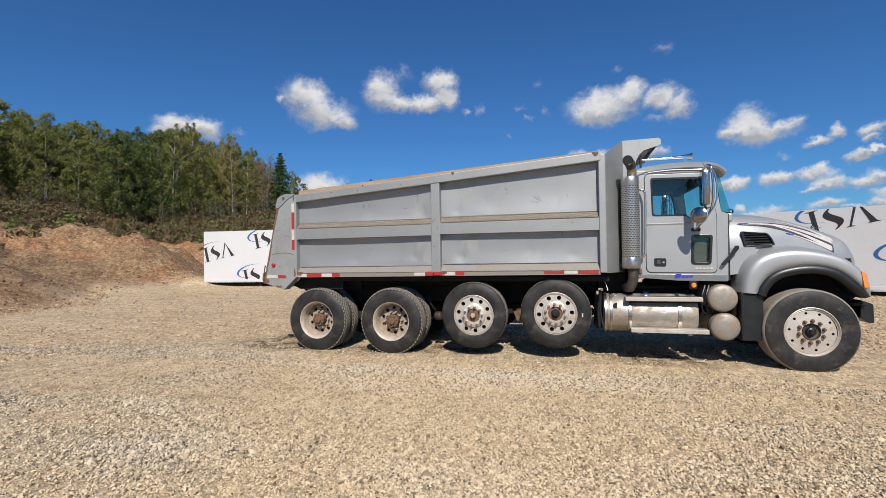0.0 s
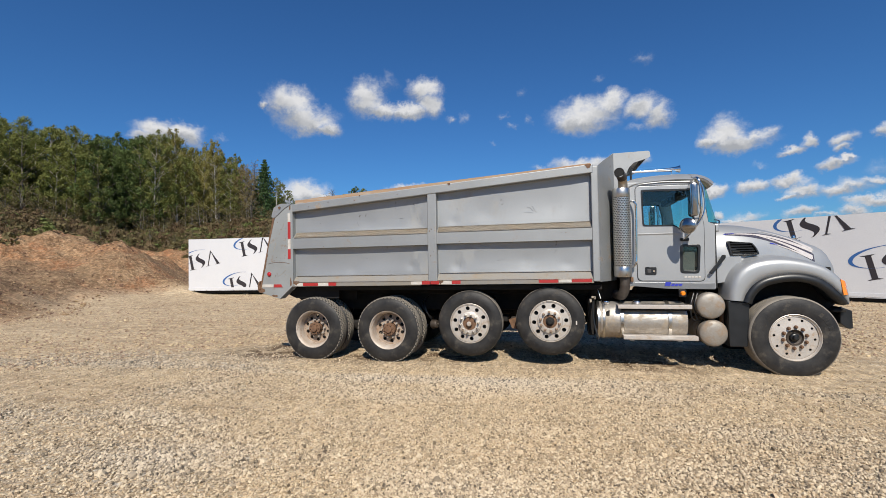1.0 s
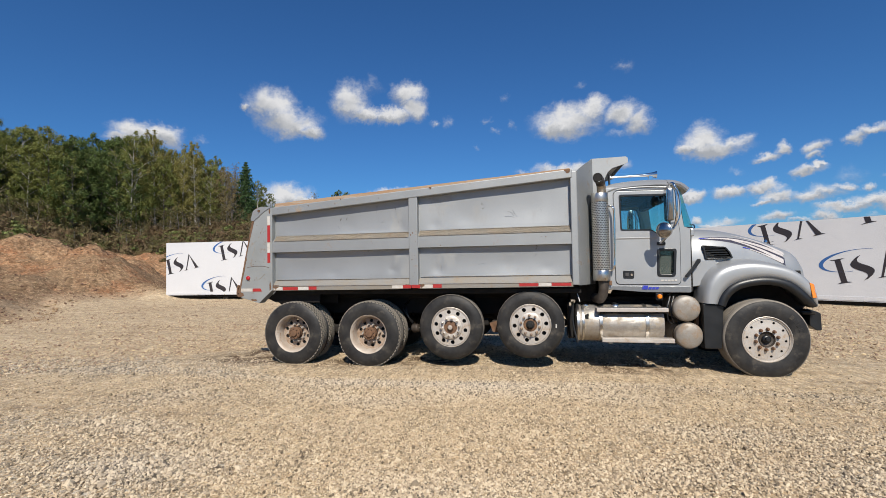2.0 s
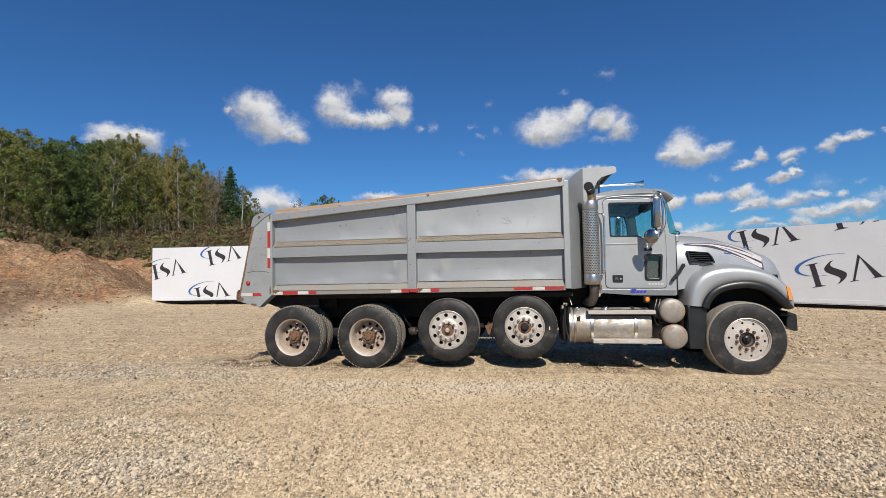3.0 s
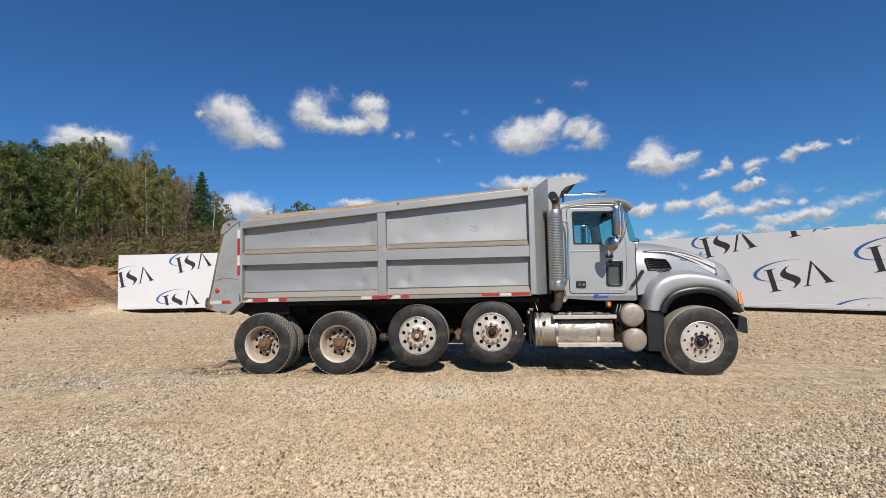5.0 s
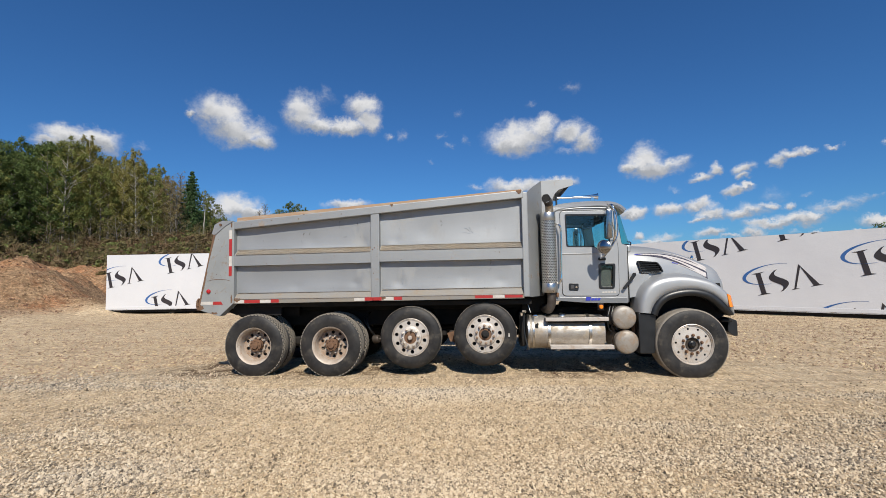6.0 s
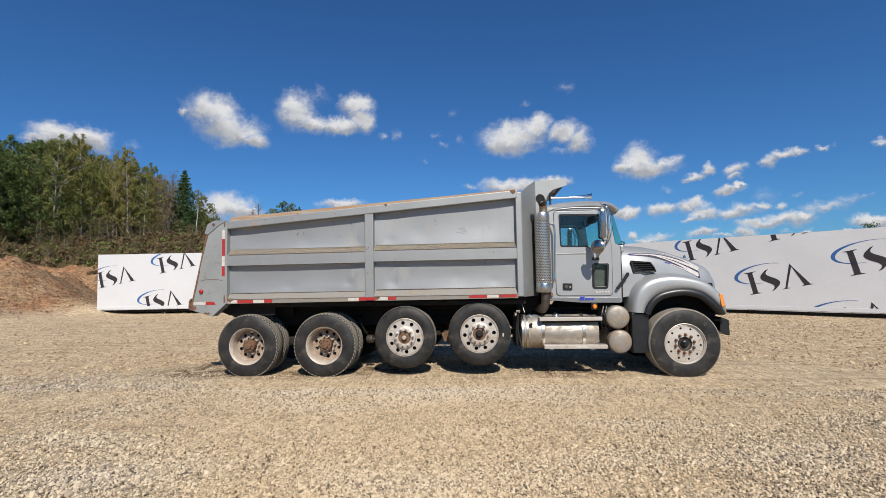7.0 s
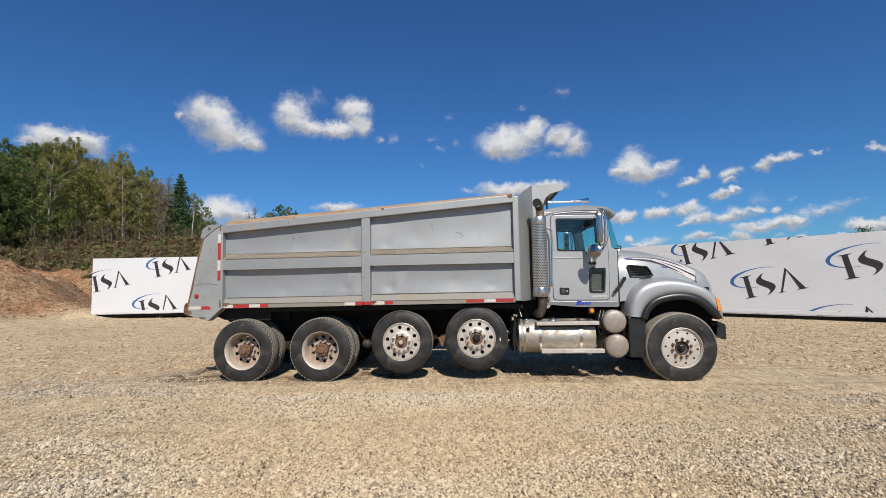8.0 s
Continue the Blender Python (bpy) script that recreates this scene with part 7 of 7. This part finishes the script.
    for i in range(5):
        z = 1.660 + i * 0.034
        x0, x1 = 6.475 - 0.006 * i, 6.80 - 0.018 * i
        bm = bmesh.new()
        strip(bm, [(yv + 0.006, z), (yv + 0.04, z + 0.016), (yv + 0.04, z + 0.024), (yv + 0.006, z + 0.009)], x0, x1)
        part("slat", bm, M["black_plastic"], v)
    # striped decal: tapering flashes
    def flash(name, curve, material, lift):
        rows = []
        for x, zc, w in curve:
            rows.append([(x, hood_flank(x, z) - lift, z) for z in (zc - w / 2, zc, zc + w / 2)])
        part(name, grid(rows), material, hood, smooth=60)

    def stripe(x0, z0, x1, z1, w0, w1, bow, n=20):
        out = []
        for i in range(n + 1):
            t = i / n
            out.append((x0 + (x1 - x0) * t, z0 + (z1 - z0) * t + bow * math.sin(math.pi * t), w0 + (w1 - w0) * t ** 1.3))
        return out

    flash("decal_outline", stripe(6.44, 1.945, 7.62, 1.625, 0.03, 0.205, 0.095), M["decal_dark"], 0.003)
    flash("decal_stripe", stripe(6.46, 1.948, 7.61, 1.680, 0.012, 0.055, 0.085), M["decal_white"], 0.005)
    flash("decal_stripe", stripe(6.80, 1.945, 7.60, 1.590, 0.010, 0.060, 0.035), M["decal_white"], 0.006)
    flash("decal_stripe", stripe(6.92, 1.985, 7.63, 1.700, 0.008, 0.045, 0.045), M["decal_white"], 0.007)
    flash("decal_stripe", stripe(7.06, 1.80, 7.585, 1.570, 0.010, 0.035, 0.015), M["decal_white"], 0.006)
    flash("decal_flash", stripe(6.42, 1.945, 6.56, 1.953, 0.010, 0.006, 0.0), M["decal_blue"], 0.008)
    flash("decal_flash", stripe(7.03, 1.805, 7.13, 1.782, 0.014, 0.008, 0.0), M["decal_blue"], 0.008)


build_hood()


def build_ornament():
    """A small bright casting on the crest of the hood, kept to a plain shape, with two thin guide rods."""
    at = (7.66, MID, 1.80)
    bm = lathe(bmesh.new(), [(0, 0), (0.022, 0.0), (0.020, 0.012), (0.010, 0.03), (0.012, 0.05), (0.026, 0.085), (0.024, 0.115), (0.010, 0.14), (0, 0.145)], at, (0.12, 0, 1), 16)
    orn = part("hood_ornament", bm, M["chrome"], truck, "small chrome casting on the hood crest", smooth=50)
    part("guide_rod", tube([(7.68, MID - 0.02, 1.85), (7.71, MID - 0.06, 1.89), (7.74, MID - 0.10, 1.905)], 0.003, 6), M["mirror_shell"], orn)
    part("guide_rod", tube([(7.64, MID - 0.02, 1.86), (7.60, MID - 0.05, 1.90), (7.57, MID - 0.08, 1.915)], 0.003, 6), M["mirror_shell"], orn)


build_ornament()


# ---- side equipment ----
def build_stack():
    c = (5.01, 0.22)
    bm = bmesh.new()
    r, n = 0.125, 40
    z0, z1 = 1.50, 2.53
    uvl = bm.loops.layers.uv.new("UVMap")
    ring = [[bm.verts.new((c[0] + r * math.cos(2 * math.pi * i / n), c[1] + r * math.sin(2 * math.pi * i / n), z)) for i in range(n)] for z in (z0, z1)]
    for i in range(n):
        j = (i + 1) % n
        f = bm.faces.new((ring[0][i], ring[0][j], ring[1][j], ring[1][i]))
        for lp, (u, v) in zip(f.loops, ((i, 0), (i + 1, 0), (i + 1, 1), (i, 1))):
            lp[uvl].uv = (2 * math.pi * r * u / n, (z1 - z0) * v)
    st = part("exhaust_muffler", bm, M["shield"], truck, "perforated bright heat shield on the exhaust stack", smooth=60)
    for a, b in ((1.345, 1.502), (2.528, 2.665)):
        bm = lathe(bmesh.new(), [(0, 0), (r * 0.96, 0), (r * 1.005, 0.01), (r * 1.005, b - a - 0.01), (r * 0.96, b - a), (0, b - a)], (c[0], c[1], a), (0, 0, 1), 40)
        part("shield_band", bm, M["strap"], st, smooth=40)
    part("muffler", lathe(bmesh.new(), [(0, 1.36), (r * 0.9, 1.36), (r * 0.9, 2.64), (0, 2.64)], (c[0], c[1], 0), (0, 0, 1), 28), M["exhaust"], st, smooth=40)
    part("tail_pipe", tube([(c[0] + 0.03, c[1], 2.64), (c[0] + 0.03, c[1], 2.74), (c[0] + 0.02, c[1] - 0.035, 2.815)], 0.066, 22, cap=False), M["exhaust"], st, "heat-stained exhaust pipe", smooth=60)
    part("pipe_mouth", tube([(c[0] + 0.02, c[1] - 0.033, 2.812), (c[0] - 0.005, c[1] - 0.09, 2.855), (c[0] - 0.035, c[1] - 0.16, 2.872), (c[0] - 0.047, c[1] - 0.225, 2.874)], 0.069, 22, cap=False), M["sooty_pipe"], st, "sooty mouth of the exhaust elbow", smooth=60)
    # black disc over the opening, put in for the shade down the pipe
    bm = lathe(bmesh.new(), [(0, 0), (0.063, 0)], (c[0] - 0.0476, c[1] - 0.2275, 2.8742), (-0.18, -0.98, 0.03), 22)
    part("pipe_bore", bm, M["black"], st)
    part("lower_pipe", tube([(c[0] + 0.02, c[1], 1.36), (c[0] + 0.02, c[1], 1.20), (c[0] + 0.0, c[1] + 0.02, 1.11), (c[0] - 0.03, c[1] + 0.09, 1.06), (c[0] - 0.06, c[1] + 0.34, 1.06)], 0.072, 20), M["sooty_pipe"], st, "sooty lower exhaust pipe", smooth=60)
    part("stack_bracket", boxed(5.06, 5.14, 0.30, 0.42, 1.80, 1.86, bevel=0.005), M["black_plastic"], st)
    # black box added so that no daylight shows between box and cab
    part("gap_filler", boxed(4.95, 5.07, 0.62, 1.90, 1.12, 2.78, bevel=0.02), M["chassis"], truck, "black filler box added behind the cab to keep the gap dark")
    part("intake_housing", boxed(4.95, 5.09, 0.46, 0.75, 1.95, 2.55, bevel=0.05, seg=3), M["black_plastic"], truck, "black housing behind the cab")


build_stack()


def build_tank():
    y, z, r = 0.40, 0.690, 0.275
    tk = part("fuel_tank", lathe(bmesh.new(), [(0, 0), (r * 0.8, 0.004), (r * 0.96, 0.02), (r, 0.05), (r, 1.21), (r * 0.96, 1.245), (0, 1.26)], (4.61, y, z), (1, 0, 0), 48), M["tank_alu"], truck, "dull polished aluminium fuel tank with steel straps", smooth=35)
    for x, w, k in ((4.625, 0.04, 1.02), (4.70, 0.035, 1.015), (4.945, 0.05, 1.02), (5.595, 0.05, 1.02)):
        bm = lathe(bmesh.new(), [(r * k, 0), (r * k + 0.006, 0.004), (r * k + 0.006, w - 0.004), (r * k, w)], (x, y, z), (1, 0, 0), 48)
        part("tank_strap", bm, M["strap"], tk, smooth=40)
    for x in (4.76, 5.20):
        bm = lathe(bmesh.new(), [(0.05, 0), (0.058, 0.01), (0.058, 0.035), (0.05, 0.045), (0, 0.048)], (x, y - 0.10, z + r - 0.02), (0, -0.25, 1), 20)
        part("filler_cap", bm, M["chrome"], tk, smooth=40)
    part("dent_patch", plate(rounded([(4.74, 0.83), (4.80, 0.86), (4.79, 0.74), (4.76, 0.70)], 0.02), [], y - r + 0.012, y - r + 0.02), M["black"], tk, "dark gouge in the tank's skin")
    # steps
    s = part("upper_step", boxed(4.905, 5.895, 0.055, 0.075, 0.885, 0.945, bevel=0.006), M["alu"], truck, "upper aluminium cab step")
    part("step_tread", boxed(4.905, 5.895, 0.075, 0.26, 0.925, 0.94, bevel=0.004), M["alu"], s)
    for i in range(22):
        part("step_tooth", boxed(4.93 + i * 0.043, 4.955 + i * 0.043, 0.08, 0.25, 0.94, 0.948), M["strap"], s)
    for x in (4.96, 5.60):
        part("step_bracket", boxed(x, x + 0.05, 0.08, 0.40, 0.86, 0.925, bevel=0.004), M["chassis"], s)
    part("step_grating", boxed(4.95, 5.86, 0.10, 0.115, 0.858, 0.882, bevel=0.002), M["chassis"], s)
    s = part("lower_step", boxed(4.968, 5.958, 0.03, 0.05, 0.444, 0.506, bevel=0.006), M["alu"], truck, "lower aluminium cab step")
    part("step_tread", boxed(4.968, 5.958, 0.05, 0.20, 0.49, 0.502, bevel=0.003), M["alu"], s)
    part("step_plate", boxed(5.46, 5.66, 0.026, 0.031, 0.462, 0.487), M["tape_white"], s, "worn pale label strip")
    for x in (5.06, 5.70):
        part("step_hanger", boxed(x, x + 0.06, 0.06, 0.30, 0.42, 0.45, bevel=0.003), M["strap"], s)
    # unseen far-side tank, boxes and reservoir under the frame, added to block light
    part("fuel_tank", lathe(bmesh.new(), [(0, 0), (r * 0.96, 0.02), (r, 0.05), (r, 1.41), (r * 0.96, 1.445), (0, 1.46)], (4.61, 2 * MID - y, z), (1, 0, 0), 32), M["tank_alu"], truck, "unseen far-side fuel tank, added to block light", smooth=35)
    part("battery_box", boxed(3.30, 3.62, 0.95, 1.55, 0.50, 0.95, bevel=0.03), M["chassis"], truck)
    part("unseen_reservoir", lathe(bmesh.new(), [(0, 0), (0.12, 0.01), (0.13, 0.03), (0.13, 0.85), (0, 0.88)], (1.85, MID, 0.62), (1, 0, 0), 20), M["chassis"], truck, smooth=40)
    part("unseen_box", boxed(4.52, 5.9, 0.72, 1.75, 0.62, 1.02, bevel=0.03), M["chassis"], truck)
    part("battery_box", boxed(4.50, 4.60, 0.30, 0.75, 0.45, 1.02, bevel=0.02), M["chassis"], truck)
    part("flap_bracket", plate([(4.515, 1.02), (4.60, 1.02), (4.605, 1.055), (4.545, 1.06), (4.545, 0.98), (4.52, 0.97)], [], 0.12, 0.19), M["dusty_ledge"], truck, "tan angle bracket ahead of the tank")
    part("mud_flap", tube([(4.575, 0.16, 1.02), (4.56, 0.15, 0.8), (4.585, 0.14, 0.6), (4.63, 0.13, 0.42)], 0.016, 6), M["black_plastic"], truck)
    # air tanks, ends towards the yard
    for x, zz, lab in ((6.165, 0.925, "dull aluminium air tank"), (6.190, 0.535, "lower dull aluminium air tank")):
        rr = 0.188
        bm = lathe(bmesh.new(), [(0, 0.0), (0.07, 0.003), (0.13, 0.012), (0.165, 0.024), (0.180, 0.036), (rr, 0.056), (rr, 0.70), (0.1, 0.76), (0, 0.77)], (x, 0.13, zz), (0, 1, 0), 40)
        at = part("air_tank", bm, M["dull_alu"], truck, lab, smooth=40)
        part("tank_band", lathe(bmesh.new(), [(rr + 0.002, 0.0), (rr + 0.006, 0.002), (rr + 0.006, 0.03), (rr + 0.002, 0.032)], (x, 0.27, zz), (0, 1, 0), 40), M["chassis"], at, smooth=40)
    for k in range(3):
        part("air_hose", tube([(5.98 + 0.05 * k, 0.30, 1.1), (5.92 + 0.05 * k, 0.24, 0.9), (5.95 + 0.06 * k, 0.26, 0.72), (6.1, 0.34, 0.70)], 0.010, 6), M["black_plastic"], truck)
    part("rusty_valve", boxed(6.33, 6.37, 0.30, 0.40, 0.66, 0.84, bevel=0.01), M["rust"], truck, "rusty valve block between the air tanks")


build_tank()


def build_mirrors():
    for s in (0, 1):
        fy = (lambda y: y) if s == 0 else (lambda y: 2 * MID - y)
        x0 = 5.89
        arm = part("mirror_bracket", tube([(5.96, fy(0.225), 2.70), (5.95, fy(0.0), 2.725), (5.965, fy(-0.14), 2.70), (5.985, fy(-0.16), 2.55), (5.985, fy(-0.16), 2.25), (5.95, fy(-0.10), 2.08), (5.875, fy(0.10), 1.93), (5.86, fy(0.215), 1.88)], 0.017, 10), M["chrome"], truck, "bent chrome mirror bracket", )
        for f in arm.data.polygons:
            f.use_smooth = True
        head = plate(rounded([(5.845, 2.63), (5.93, 2.63), (5.93, 2.18), (5.845, 2.18)], 0.03), [], min(fy(-0.26), fy(-0.08)), max(fy(-0.26), fy(-0.08)), bevel=0.015)
        mh = part("mirror_head", head, M["mirror_shell"], arm, "tall chrome mirror head", smooth=40)
        part("mirror_glass", boxed(5.838, 5.843, min(fy(-0.245), fy(-0.095)), max(fy(-0.245), fy(-0.095)), 2.20, 2.61, bevel=0.001), M["chrome"], mh)
        axis = (-0.55, -0.83 if s == 0 else 0.83, 0.0)
        bm = lathe(bmesh.new(), [(0, 0.034), (0.045, 0.030), (0.085, 0.017), (0.103, 0.003), (0.107, -0.008), (0.100, -0.022), (0.06, -0.036), (0, -0.04)], (5.81, fy(-0.175), 2.055), axis, 28)
        cm = part("convex_mirror", bm, M["mirror_shell"], arm, "round convex chrome mirror", smooth=70)
        part("mirror_rim", lathe(bmesh.new(), [(0.102, 0.008), (0.110, 0.004), (0.110, -0.012), (0.102, -0.016)], (5.81, fy(-0.175), 2.055), axis, 28, closed=True), M["strap"], cm)
        part("mirror_clamp", boxed(5.875, 5.925, min(fy(-0.19), fy(-0.14)), max(fy(-0.19), fy(-0.14)), 2.03, 2.075, bevel=0.008), M["black_plastic"], arm)
        part("mirror_loop", tube([(5.965, fy(-0.19), 2.66), (6.01, fy(-0.20), 2.55), (6.02, fy(-0.20), 2.28), (5.97, fy(-0.20), 2.13), (5.88, fy(-0.17), 2.0), (5.80, fy(0.02), 1.88)], 0.011, 8), M["chrome"], arm, smooth=60)
        part("mirror_foot", boxed(5.80, 5.92, min(fy(0.19), fy(0.225)), max(fy(0.19), fy(0.225)), 1.855, 1.905, bevel=0.015, seg=2), M["black_plastic"], arm)
        part("mirror_stay", tube([(5.93, fy(-0.13), 2.58), (6.02, fy(0.04), 2.36), (6.10, fy(0.21), 2.20)], 0.008, 6), M["chrome"], arm)


build_mirrors()
